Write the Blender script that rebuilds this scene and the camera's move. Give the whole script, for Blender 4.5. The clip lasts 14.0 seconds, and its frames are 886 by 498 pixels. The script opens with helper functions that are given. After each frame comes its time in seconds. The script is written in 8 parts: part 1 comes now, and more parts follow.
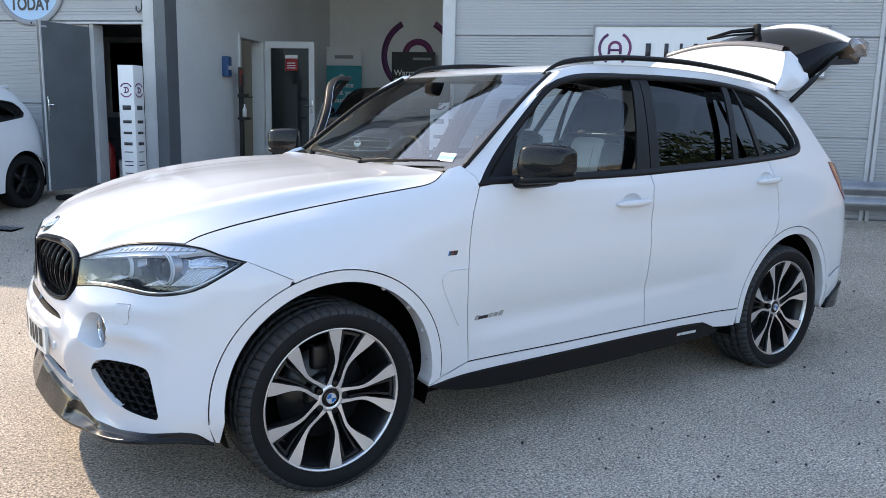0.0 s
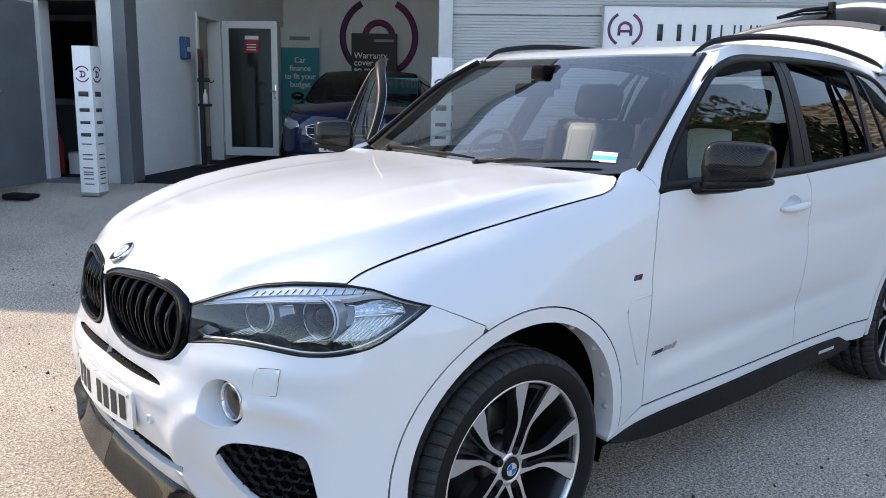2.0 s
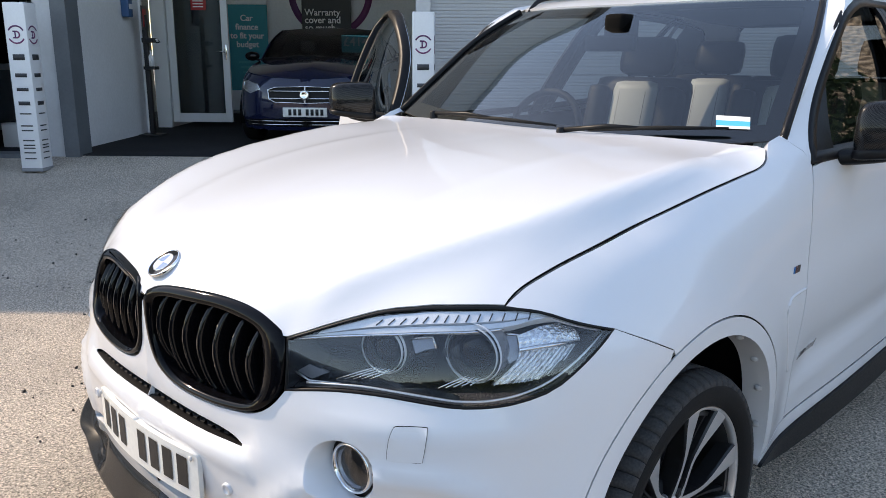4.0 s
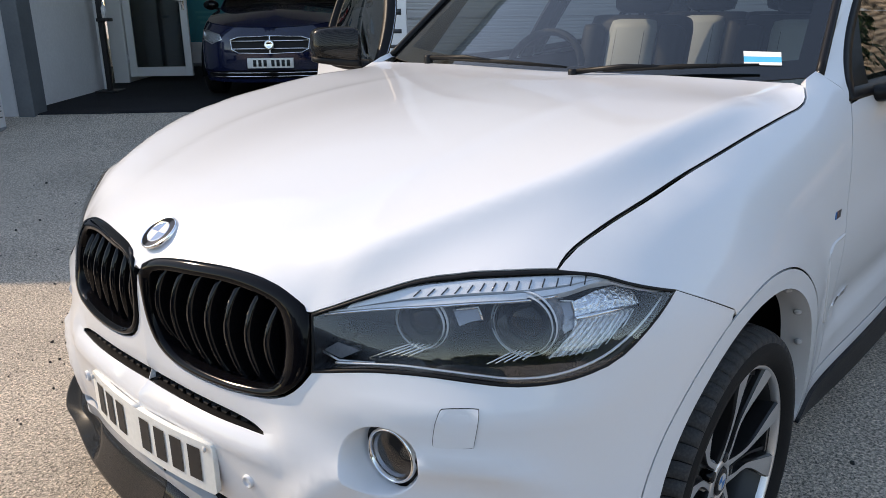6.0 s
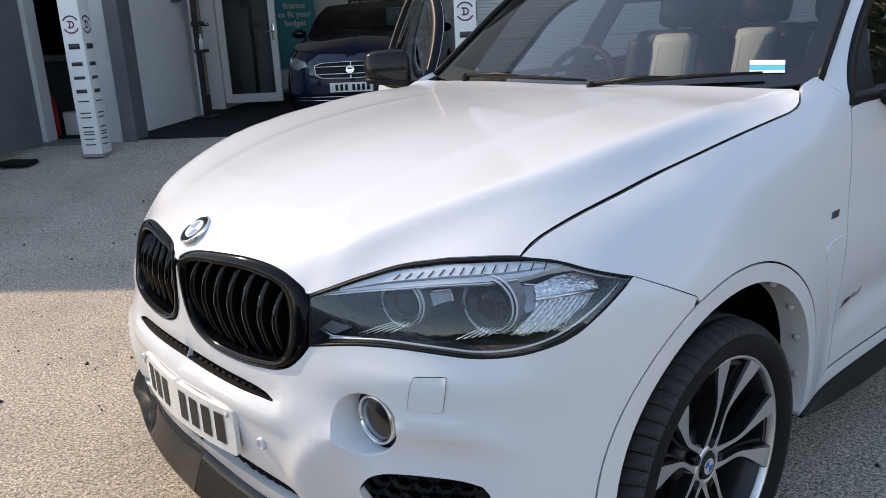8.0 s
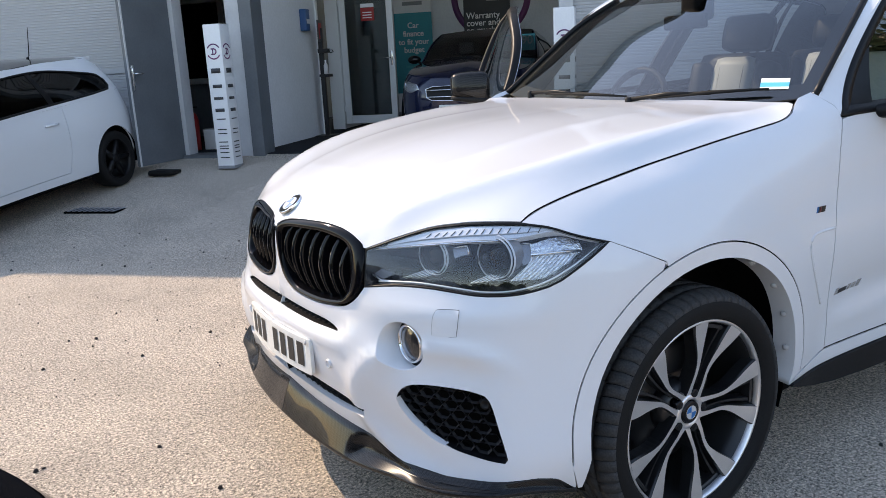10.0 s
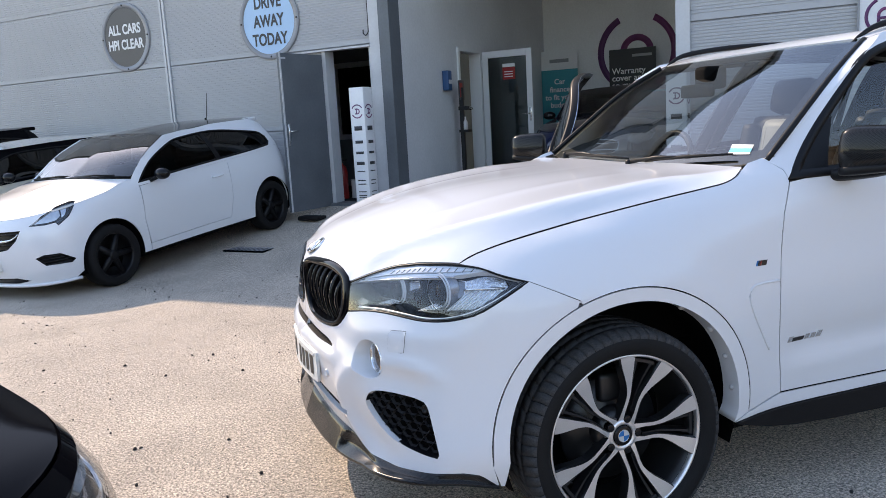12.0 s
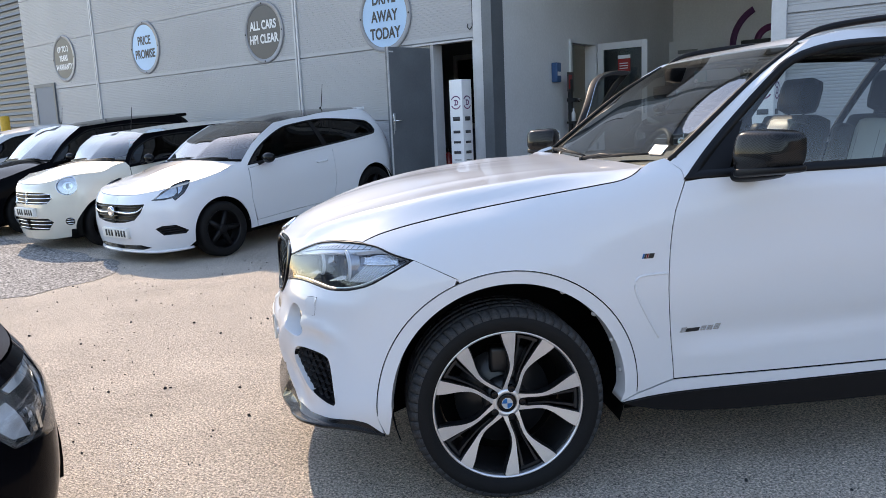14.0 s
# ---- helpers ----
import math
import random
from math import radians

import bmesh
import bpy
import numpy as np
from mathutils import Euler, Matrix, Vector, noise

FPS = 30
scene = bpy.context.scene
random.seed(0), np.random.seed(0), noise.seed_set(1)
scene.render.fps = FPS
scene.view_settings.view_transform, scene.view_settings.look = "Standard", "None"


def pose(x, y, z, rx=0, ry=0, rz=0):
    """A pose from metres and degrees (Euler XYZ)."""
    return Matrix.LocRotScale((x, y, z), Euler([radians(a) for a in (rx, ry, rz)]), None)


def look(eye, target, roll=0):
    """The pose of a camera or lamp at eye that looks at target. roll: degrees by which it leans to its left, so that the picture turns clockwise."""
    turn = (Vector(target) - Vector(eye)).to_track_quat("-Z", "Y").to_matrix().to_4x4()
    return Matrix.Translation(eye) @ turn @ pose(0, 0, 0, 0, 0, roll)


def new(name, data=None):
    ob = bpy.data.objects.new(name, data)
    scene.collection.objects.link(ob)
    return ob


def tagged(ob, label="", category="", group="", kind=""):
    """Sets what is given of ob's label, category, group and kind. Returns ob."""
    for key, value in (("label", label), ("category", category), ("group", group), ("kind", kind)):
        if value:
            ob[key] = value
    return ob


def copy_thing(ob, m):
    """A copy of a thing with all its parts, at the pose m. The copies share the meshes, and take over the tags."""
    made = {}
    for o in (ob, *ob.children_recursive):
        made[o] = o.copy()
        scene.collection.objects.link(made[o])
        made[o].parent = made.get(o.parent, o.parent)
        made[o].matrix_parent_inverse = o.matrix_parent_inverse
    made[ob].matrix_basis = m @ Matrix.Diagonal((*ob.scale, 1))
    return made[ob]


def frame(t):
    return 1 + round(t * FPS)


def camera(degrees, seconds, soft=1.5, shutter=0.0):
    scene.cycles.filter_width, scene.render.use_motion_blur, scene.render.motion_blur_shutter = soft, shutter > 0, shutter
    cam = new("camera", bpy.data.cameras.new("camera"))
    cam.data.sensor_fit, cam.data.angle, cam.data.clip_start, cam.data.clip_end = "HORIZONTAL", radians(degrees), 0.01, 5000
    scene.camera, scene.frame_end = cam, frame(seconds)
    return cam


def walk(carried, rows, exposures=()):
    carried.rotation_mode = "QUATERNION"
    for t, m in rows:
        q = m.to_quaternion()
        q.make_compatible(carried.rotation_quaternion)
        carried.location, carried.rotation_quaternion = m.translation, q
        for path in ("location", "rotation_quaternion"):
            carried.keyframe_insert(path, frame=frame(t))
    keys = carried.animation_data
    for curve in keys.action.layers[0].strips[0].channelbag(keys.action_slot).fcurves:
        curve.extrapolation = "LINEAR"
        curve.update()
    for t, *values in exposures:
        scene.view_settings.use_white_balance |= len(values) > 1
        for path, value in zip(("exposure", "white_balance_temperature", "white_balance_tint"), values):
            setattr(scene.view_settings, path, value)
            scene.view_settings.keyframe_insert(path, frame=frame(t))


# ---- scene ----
cam = camera(59.6, 14.0, soft=0.6)
PATH = [
    (0, (-1.272, -3.499, 1.47), (-0.154, -1.878, 1.122), 1.4),
    (0.5, (-1.33, -3.181, 1.466), (-0.18, -1.585, 1.103), 1.4),
    (1, (-1.485, -2.898, 1.469), (-0.295, -1.335, 1.093), 1.4),
    (1.5, (-1.563, -2.661, 1.467), (-0.331, -1.132, 1.085), 1.3),
    (2, (-1.581, -2.434, 1.474), (-0.309, -0.939, 1.09), 1.2),
    (2.5, (-1.682, -2.224, 1.475), (-0.372, -0.764, 1.085), 1.2),
    (3, (-1.721, -2.011, 1.483), (-0.38, -0.584, 1.076), 1.1),
    (3.2, (-1.686, -1.945, 1.479), (-0.336, -0.529, 1.063), 1.0),
    (5.3, (-1.572, -1.48, 1.441), (-0.159, -0.191, 0.857), -0.3),
    (5.5, (-1.576, -1.479, 1.441), (-0.158, -0.198, 0.851), -0.4),
    (6, (-1.569, -1.481, 1.432), (-0.156, -0.201, 0.828), -0.8),
    (6.5, (-1.554, -1.482, 1.429), (-0.155, -0.188, 0.824), -1.2),
    (7, (-1.546, -1.497, 1.428), (-0.18, -0.165, 0.827), -1.9),
    (7.5, (-1.53, -1.634, 1.432), (-0.215, -0.241, 0.855), -2.5),
    (8, (-1.552, -1.774, 1.422), (-0.298, -0.314, 0.877), -2.8),
    (8.5, (-1.65, -1.882, 1.41), (-0.455, -0.365, 0.891), -2.8),
    (8.7, (-1.711, -1.936, 1.41), (-0.539, -0.4, 0.894), -2.7),
    (10.8, (-1.63, -2.542, 1.391), (-0.75, -0.793, 0.982), -3.3),
    (11, (-1.57, -2.599, 1.397), (-0.738, -0.823, 1.007), -3.4),
    (11.5, (-1.456, -2.806, 1.418), (-0.719, -0.98, 1.066), -3.4),
    (12, (-1.334, -3.049, 1.434), (-0.691, -1.182, 1.114), -3.3),
    (12.5, (-1.138, -3.189, 1.428), (-0.597, -1.288, 1.123), -3.3),
    (13, (-0.944, -3.356, 1.431), (-0.502, -1.43, 1.121), -3.1),
    (13.5, (-0.738, -3.558, 1.428), (-0.399, -1.614, 1.102), -2.7),
    (14, (-0.552, -3.637, 1.428), (-0.311, -1.679, 1.099), -2.5),
]
walk(cam, [(t, look(eye, target, roll)) for t, eye, target, roll in PATH],
     [(0.0, 1.87, 7950, 14), (3.0, 1.71, 8150, 15), (6.5, 1.34, 8550, 15), (8.5, 1.43, 8500, 15), (11.0, 1.77, 8150, 18), (12.5, 1.71, 8050, 18), (14.0, 1.67, 7950, 17)])

# ---- daylight ----
SUN_AZ, SUN_EL = radians(109.0), radians(37.9)  # where the sun stands: angle from +x towards +y, height
toward_sun = Vector((math.cos(SUN_AZ) * math.cos(SUN_EL), math.sin(SUN_AZ) * math.cos(SUN_EL), math.sin(SUN_EL)))
world = bpy.data.worlds.new("sky")
scene.world = world
world.use_nodes = True
sky = world.node_tree.nodes.new("ShaderNodeTexSky")
sky.sky_type, sky.sun_disc = "NISHITA", False
sky.air_density, sky.dust_density = 1.2, 0.25
sky.ozone_density = 3.0
sky.sun_elevation, sky.sun_rotation = SUN_EL, radians(90) - SUN_AZ
world.node_tree.nodes["Background"].inputs["Strength"].default_value = 0.14
world.node_tree.links.new(sky.outputs[0], world.node_tree.nodes["Background"].inputs["Color"])
sun = new("sun", bpy.data.lights.new("sun", "SUN"))
sun.data.energy, sun.data.angle, sun.data.color = 1.60, radians(0.53), (1.0, 0.92, 0.81)
sun.matrix_world = look(toward_sun * 30, (0, 0, 0))

# ---- materials ----
def material(name, colour, rough=0.5, metal=0.0, grain=0.0, scale=40.0, bump=0.0, blotch=0.0, blotch_scale=1.5, coat=0.0, spec=0.5, vary=0.0):
    """A surface with fine grain and broad blotches on its colour and an optional fine relief."""
    m = bpy.data.materials.new(name)
    m.use_nodes = True
    t = m.node_tree
    b = t.nodes["Principled BSDF"]
    b.inputs["Roughness"].default_value, b.inputs["Metallic"].default_value = rough, metal
    b.inputs["Coat Weight"].default_value, b.inputs["Coat Roughness"].default_value = coat, 0.03
    b.inputs["Specular IOR Level"].default_value = spec
    where = t.nodes.new("ShaderNodeTexCoord").outputs["Object"]
    base = t.nodes.new("ShaderNodeRGB")
    base.outputs[0].default_value = (*colour, 1)
    out = base.outputs[0]
    for amount, size, detail in ((grain, scale, 4), (blotch, blotch_scale, 5)):
        if amount:
            n = t.nodes.new("ShaderNodeTexNoise")
            n.inputs["Scale"].default_value, n.inputs["Detail"].default_value = size, detail
            t.links.new(where, n.inputs["Vector"])
            r = t.nodes.new("ShaderNodeMapRange")
            r.inputs["From Min"].default_value, r.inputs["From Max"].default_value = 0.3, 0.7
            r.inputs["To Min"].default_value, r.inputs["To Max"].default_value = 1 - amount, 1 + amount
            t.links.new(n.outputs["Fac"], r.inputs["Value"])
            x = t.nodes.new("ShaderNodeMix")
            x.data_type, x.blend_type = "RGBA", "MULTIPLY"
            x.inputs["Factor"].default_value = 1
            t.links.new(out, x.inputs[6])
            t.links.new(r.outputs[0], x.inputs[7])
            out = x.outputs[2]
            if size == scale and bump:
                u = t.nodes.new("ShaderNodeBump")
                u.inputs["Strength"].default_value, u.inputs["Distance"].default_value = bump, 0.004
                t.links.new(n.outputs["Fac"], u.inputs["Height"])
                t.links.new(u.outputs[0], b.inputs["Normal"])
    if vary:
        info = t.nodes.new("ShaderNodeObjectInfo")
        r = t.nodes.new("ShaderNodeMapRange")
        r.inputs["To Min"].default_value, r.inputs["To Max"].default_value = 1 - vary, 1 + vary
        t.links.new(info.outputs["Random"], r.inputs["Value"])
        x = t.nodes.new("ShaderNodeMix")
        x.data_type, x.blend_type = "RGBA", "MULTIPLY"
        x.inputs["Factor"].default_value = 1
        t.links.new(out, x.inputs[6])
        t.links.new(r.outputs[0], x.inputs[7])
        out = x.outputs[2]
    t.links.new(out, b.inputs["Base Color"])
    return m


def glass(name, tint, rough=0.0, gloss_least=0.078, steep=5.0):
    """Thin glass: a tinted view through, with the gloss of a pane on top."""
    m = bpy.data.materials.new(name)
    m.use_nodes = True
    t = m.node_tree
    t.nodes.remove(t.nodes["Principled BSDF"])
    see, gloss, mix, slant, power, fres = (t.nodes.new("ShaderNode" + k) for k in ("BsdfTransparent", "BsdfGlossy", "MixShader", "LayerWeight", "Math", "MapRange"))
    see.inputs["Color"].default_value = (*tint, 1)
    gloss.inputs["Roughness"].default_value = rough
    slant.inputs["Blend"].default_value = 0.5
    power.operation = "POWER"
    power.inputs[1].default_value = steep
    fres.inputs["To Min"].default_value, fres.inputs["To Max"].default_value = gloss_least, 1.0  # both faces of the pane
    t.links.new(slant.outputs["Facing"], power.inputs[0])
    t.links.new(power.outputs[0], fres.inputs["Value"])
    t.links.new(fres.outputs[0], mix.inputs[0])
    t.links.new(see.outputs[0], mix.inputs[1])
    t.links.new(gloss.outputs[0], mix.inputs[2])
    t.links.new(mix.outputs[0], t.nodes["Material Output"].inputs["Surface"])
    return m


PAINT = material("white_paint", (0.675, 0.685, 0.71), 0.30, coat=0.8, spec=0.15, grain=0.012, scale=900)
PAINT.node_tree.nodes["Principled BSDF"].inputs["Coat IOR"].default_value = 1.40
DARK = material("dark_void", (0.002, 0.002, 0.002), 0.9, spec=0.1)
BLACK_GLOSS = material("black_gloss", (0.004, 0.004, 0.005), 0.08, coat=0.0, spec=0.3, grain=0.1, scale=300)
BLACK_TRIM = material("black_trim", (0.006, 0.006, 0.007), 0.42, spec=0.2, grain=0.25, scale=600, bump=0.1)
TREAD = material("tread_rubber", (0.036, 0.037, 0.039), 0.75, spec=0.3, grain=0.3, scale=180, bump=0.2)
RUBBER = material("tyre_rubber", (0.007, 0.007, 0.0075), 0.75, spec=0.25, grain=0.2, scale=250, bump=0.15, blotch=0.15, blotch_scale=6)
RIM_CUT = material("cut_alloy", (0.78, 0.78, 0.79), 0.38, metal=1.0, grain=0.05, scale=500)
RIM_DARK = material("dark_alloy", (0.016, 0.0165, 0.018), 0.3, metal=0.2, grain=0.1, scale=300)
CHROME = material("chrome", (0.78, 0.79, 0.80), 0.08, metal=1.0)
MESH_BLACK = material("mesh_plastic", (0.028, 0.028, 0.030), 0.45, grain=0.2, scale=300)


def weave(name):
    """Glossy carbon fibre: fine dark and grey squares under lacquer."""
    m = material(name, (0.006, 0.006, 0.007), 0.25, coat=0.3, spec=0.1)
    t = m.node_tree
    squares = t.nodes.new("ShaderNodeTexChecker")
    squares.inputs["Scale"].default_value = 300.0
    squares.inputs["Color1"].default_value, squares.inputs["Color2"].default_value = (0.004, 0.004, 0.0045, 1), (0.020, 0.0205, 0.0215, 1)
    t.links.new(t.nodes.new("ShaderNodeTexCoord").outputs["Object"], squares.inputs["Vector"])
    t.links.new(squares.outputs[0], t.nodes["Principled BSDF"].inputs["Base Color"])
    return m


CARBON = weave("carbon_weave")
TINT = glass("tinted_glass", (0.022, 0.025, 0.027), 0.0, 0.045)
FRONT_GLASS = glass("front_side_glass", (0.64, 0.70, 0.69))
SCREEN = glass("windscreen_glass", (0.36, 0.40, 0.40), 0.0, 0.075, 3.5)
CLEAR = glass("clear_glass", (0.93, 0.95, 0.96), 0.0, 0.085, 4.2)
PLATE_WHITE = material("plate_white", (0.75, 0.75, 0.72), 0.35, grain=0.04, scale=90)
INK = material("ink_black", (0.012, 0.012, 0.014), 0.5)
LAMP_DARK = material("lamp_housing", (0.020, 0.021, 0.024), 0.25, grain=0.1, scale=200)
RED_LAMP = material("red_lamp", (0.17, 0.008, 0.012), 0.12, coat=1.0)
BLUE = material("badge_blue", (0.008, 0.13, 0.34), 0.45, spec=0.2)
WHITE_BIT = material("badge_white", (0.5, 0.5, 0.5), 0.45, spec=0.2)
LEATHER_DARK = material("dark_leather", (0.010, 0.010, 0.011), 0.5, spec=0.25, grain=0.15, scale=120, bump=0.15)
LEATHER_LIGHT = material("pale_leather", (0.64, 0.645, 0.64), 0.5, grain=0.06, scale=120, bump=0.15)


def asphalt(name, pale, stones=130.0, contrast=1.0):
    """Worn asphalt: pale and dark stones, small pits, broad stains."""
    m = material(name, pale, 0.92, blotch=0.13, blotch_scale=1.6)
    t = m.node_tree
    b = t.nodes["Principled BSDF"]
    out = b.inputs["Base Color"].links[0].from_socket
    where = t.nodes.new("ShaderNodeTexCoord").outputs["Object"]
    cell = t.nodes.new("ShaderNodeTexVoronoi")
    cell.inputs["Scale"].default_value = stones
    fine = t.nodes.new("ShaderNodeTexNoise")
    fine.inputs["Scale"].default_value, fine.inputs["Detail"].default_value, fine.inputs["Roughness"].default_value = stones * 0.45, 6, 0.75
    for n in (cell, fine):
        t.links.new(where, n.inputs["Vector"])
    ramp = t.nodes.new("ShaderNodeMapRange")
    ramp.inputs["From Min"].default_value, ramp.inputs["From Max"].default_value = 0.40, 0.60
    ramp.inputs["To Min"].default_value, ramp.inputs["To Max"].default_value = 1 - 0.62 * contrast, 1 + 0.38 * contrast
    t.links.new(fine.outputs["Fac"], ramp.inputs["Value"])
    grey = t.nodes.new("ShaderNodeSeparateColor")
    t.links.new(cell.outputs["Color"], grey.inputs[0])
    vary = t.nodes.new("ShaderNodeValToRGB")
    vary.color_ramp.interpolation = "CONSTANT"
    stops = ((0.0, 0.32), (0.10, 0.70), (0.30, 1.0), (0.62, 1.14), (0.86, 1.42))
    vary.color_ramp.elements.remove(vary.color_ramp.elements[1])
    for k, (at, level) in enumerate(stops):
        stop = vary.color_ramp.elements.new(at) if k else vary.color_ramp.elements[0]
        stop.color = (*(1 + (level - 1) * contrast,) * 3, 1)
    t.links.new(grey.outputs[0], vary.inputs[0])
    for src in (ramp.outputs[0], vary.outputs[0]):
        x = t.nodes.new("ShaderNodeMix")
        x.data_type, x.blend_type = "RGBA", "MULTIPLY"
        x.inputs["Factor"].default_value = 1
        t.links.new(out, x.inputs[6])
        t.links.new(src, x.inputs[7])
        out = x.outputs[2]
    t.links.new(out, b.inputs["Base Color"])
    u = t.nodes.new("ShaderNodeBump")
    u.inputs["Strength"].default_value, u.inputs["Distance"].default_value = 0.8, 0.006
    add = t.nodes.new("ShaderNodeMath")
    add.operation = "ADD"
    t.links.new(fine.outputs["Fac"], add.inputs[0])
    t.links.new(cell.outputs["Distance"], add.inputs[1])
    t.links.new(add.outputs[0], u.inputs["Height"])
    t.links.new(u.outputs[0], b.inputs["Normal"])
    return m


ASPHALT = asphalt("pale_asphalt", (0.545, 0.467, 0.386), 190.0, 0.95)
GRAVEL = asphalt("loose_gravel", (0.28, 0.268, 0.256), 60.0, 1.2)
CLADDING = material("grey_cladding", (0.40, 0.41, 0.43), 0.5, grain=0.03, scale=60, blotch=0.05, blotch_scale=0.7)
WALL_PAINT = material("pale_wall_paint", (0.72, 0.73, 0.75), 0.8, grain=0.04, scale=30, blotch=0.06, blotch_scale=0.9)
STEEL_GREY = material("grey_steel_paint", (0.11, 0.125, 0.14), 0.5, grain=0.05, scale=40, blotch=0.12, blotch_scale=2.5)
CARPET = material("dark_floor", (0.018, 0.0185, 0.021), 0.9, spec=0.2, grain=0.3, scale=120, bump=0.3, blotch=0.2)

# ---- building tools ----
from mathutils import geometry


def thing(name, label, category, at=None, group="", kind=""):
    ob = new(name)
    ob.empty_display_size = 0.2
    if at is not None:
        ob.matrix_basis = at
    return tagged(ob, label, category, group, kind)


def part(name, bm, mat, parent=None, label="", flat=False):
    me = bpy.data.meshes.new(name)
    if bm is not None:
        if not flat:
            for f in bm.faces:
                f.smooth = True
        bm.to_mesh(me)
        bm.free()
    for m in mat if isinstance(mat, (list, tuple)) else [mat]:
        me.materials.append(m)
    ob = new(name, me)
    ob.parent = parent
    return tagged(ob, label)


def box(bm, lo, hi, m=None, bevel=0.0):
    """A box from corner lo to corner hi, with softened edges."""
    size, mid = Vector(hi) - Vector(lo), (Vector(hi) + Vector(lo)) / 2
    r = bmesh.ops.create_cube(bm, size=1, matrix=(m or Matrix()) @ Matrix.LocRotScale(mid, None, size))
    if bevel:
        es = {e for v in r["verts"] for e in v.link_edges}
        bmesh.ops.bevel(bm, geom=list(es), offset=bevel, segments=2, affect="EDGES", profile=0.6)
    return bm


def boxes(*list_of):
    bm = bmesh.new()
    for lo, hi in list_of:
        box(bm, lo, hi)
    return bm


def tube(points, radius, sides=10, closed=False, cap=True):
    """A round bar along points."""
    bm = bmesh.new()
    ps = [Vector(p) for p in points]
    n = len(ps)
    rings = []
    for i, p in enumerate(ps):
        a = ps[(i - 1) % n] if closed or i else p
        b = ps[(i + 1) % n] if closed or i < n - 1 else p
        d = (b - a).normalized()
        ref = Vector((0, 0, 1)) if abs(d.z) < 0.9 else Vector((1, 0, 0))
        s = d.cross(ref).normalized()
        q = s.cross(d)
        r = radius[i] if isinstance(radius, (list, tuple)) else radius
        rings.append([bm.verts.new(p + r * (s * math.cos(k * math.tau / sides) + q * math.sin(k * math.tau / sides))) for k in range(sides)])
    for i in range(n if closed else n - 1):
        a, b = rings[i], rings[(i + 1) % n]
        for k in range(sides):
            bm.faces.new((a[k], a[(k + 1) % sides], b[(k + 1) % sides], b[k]))
    if cap and not closed:
        bm.faces.new(rings[0])
        bm.faces.new(rings[-1][::-1])
    bmesh.ops.recalc_face_normals(bm, faces=bm.faces)
    return bm


def lathe(profile, sides=64, m=None, start=0.0, sweep=math.tau):
    """Turns (radius, height) pairs about the z axis."""
    bm = bmesh.new()
    full = abs(sweep - math.tau) < 1e-6
    count = sides if full else sides + 1
    rings = [[bm.verts.new((r * math.cos(start + k * sweep / sides), r * math.sin(start + k * sweep / sides), h)) for k in range(count)] for r, h in profile]
    for a, b in zip(rings, rings[1:]):
        for k in range(sides):
            j = (k + 1) % count
            bm.faces.new((a[k], a[j], b[j], b[k]))
    bmesh.ops.remove_doubles(bm, verts=bm.verts, dist=1e-6)
    if m is not None:
        bm.transform(m)
    return bm


def curve_points(points, count, closed=False):
    """Points spaced evenly along a smooth curve through the given ones."""
    ps = [Vector(p) for p in points]
    if closed:
        ps = ps + [ps[0]]
    run = [0.0]
    for a, b in zip(ps, ps[1:]):
        run.append(run[-1] + (b - a).length)
    n = len(ps)
    out = []
    for k in range(count):
        s = run[-1] * k / (count if closed else count - 1)
        i = max(j for j in range(n - 1) if run[j] <= s + 1e-9)
        w = (s - run[i]) / max(run[i + 1] - run[i], 1e-9)
        p0 = ps[i - 1] if i else (ps[-2] if closed else ps[0])
        p3 = ps[i + 2] if i + 2 < n else (ps[1] if closed else ps[-1])
        p1, p2 = ps[i], ps[i + 1]
        out.append(0.5 * (2 * p1 + (p2 - p0) * w + (2 * p0 - 5 * p1 + 4 * p2 - p3) * w * w + (3 * p1 - p0 - 3 * p2 + p3) * w ** 3))
    return out


def inside(p, loop):
    """Whether a flat point lies in a closed loop."""
    x, y, odd = p[0], p[1], False
    for (ax, ay), (bx, by) in zip(loop, loop[1:] + loop[:1]):
        if (ay > y) != (by > y) and x < (bx - ax) * (y - ay) / (by - ay) + ax:
            odd = not odd
    return odd


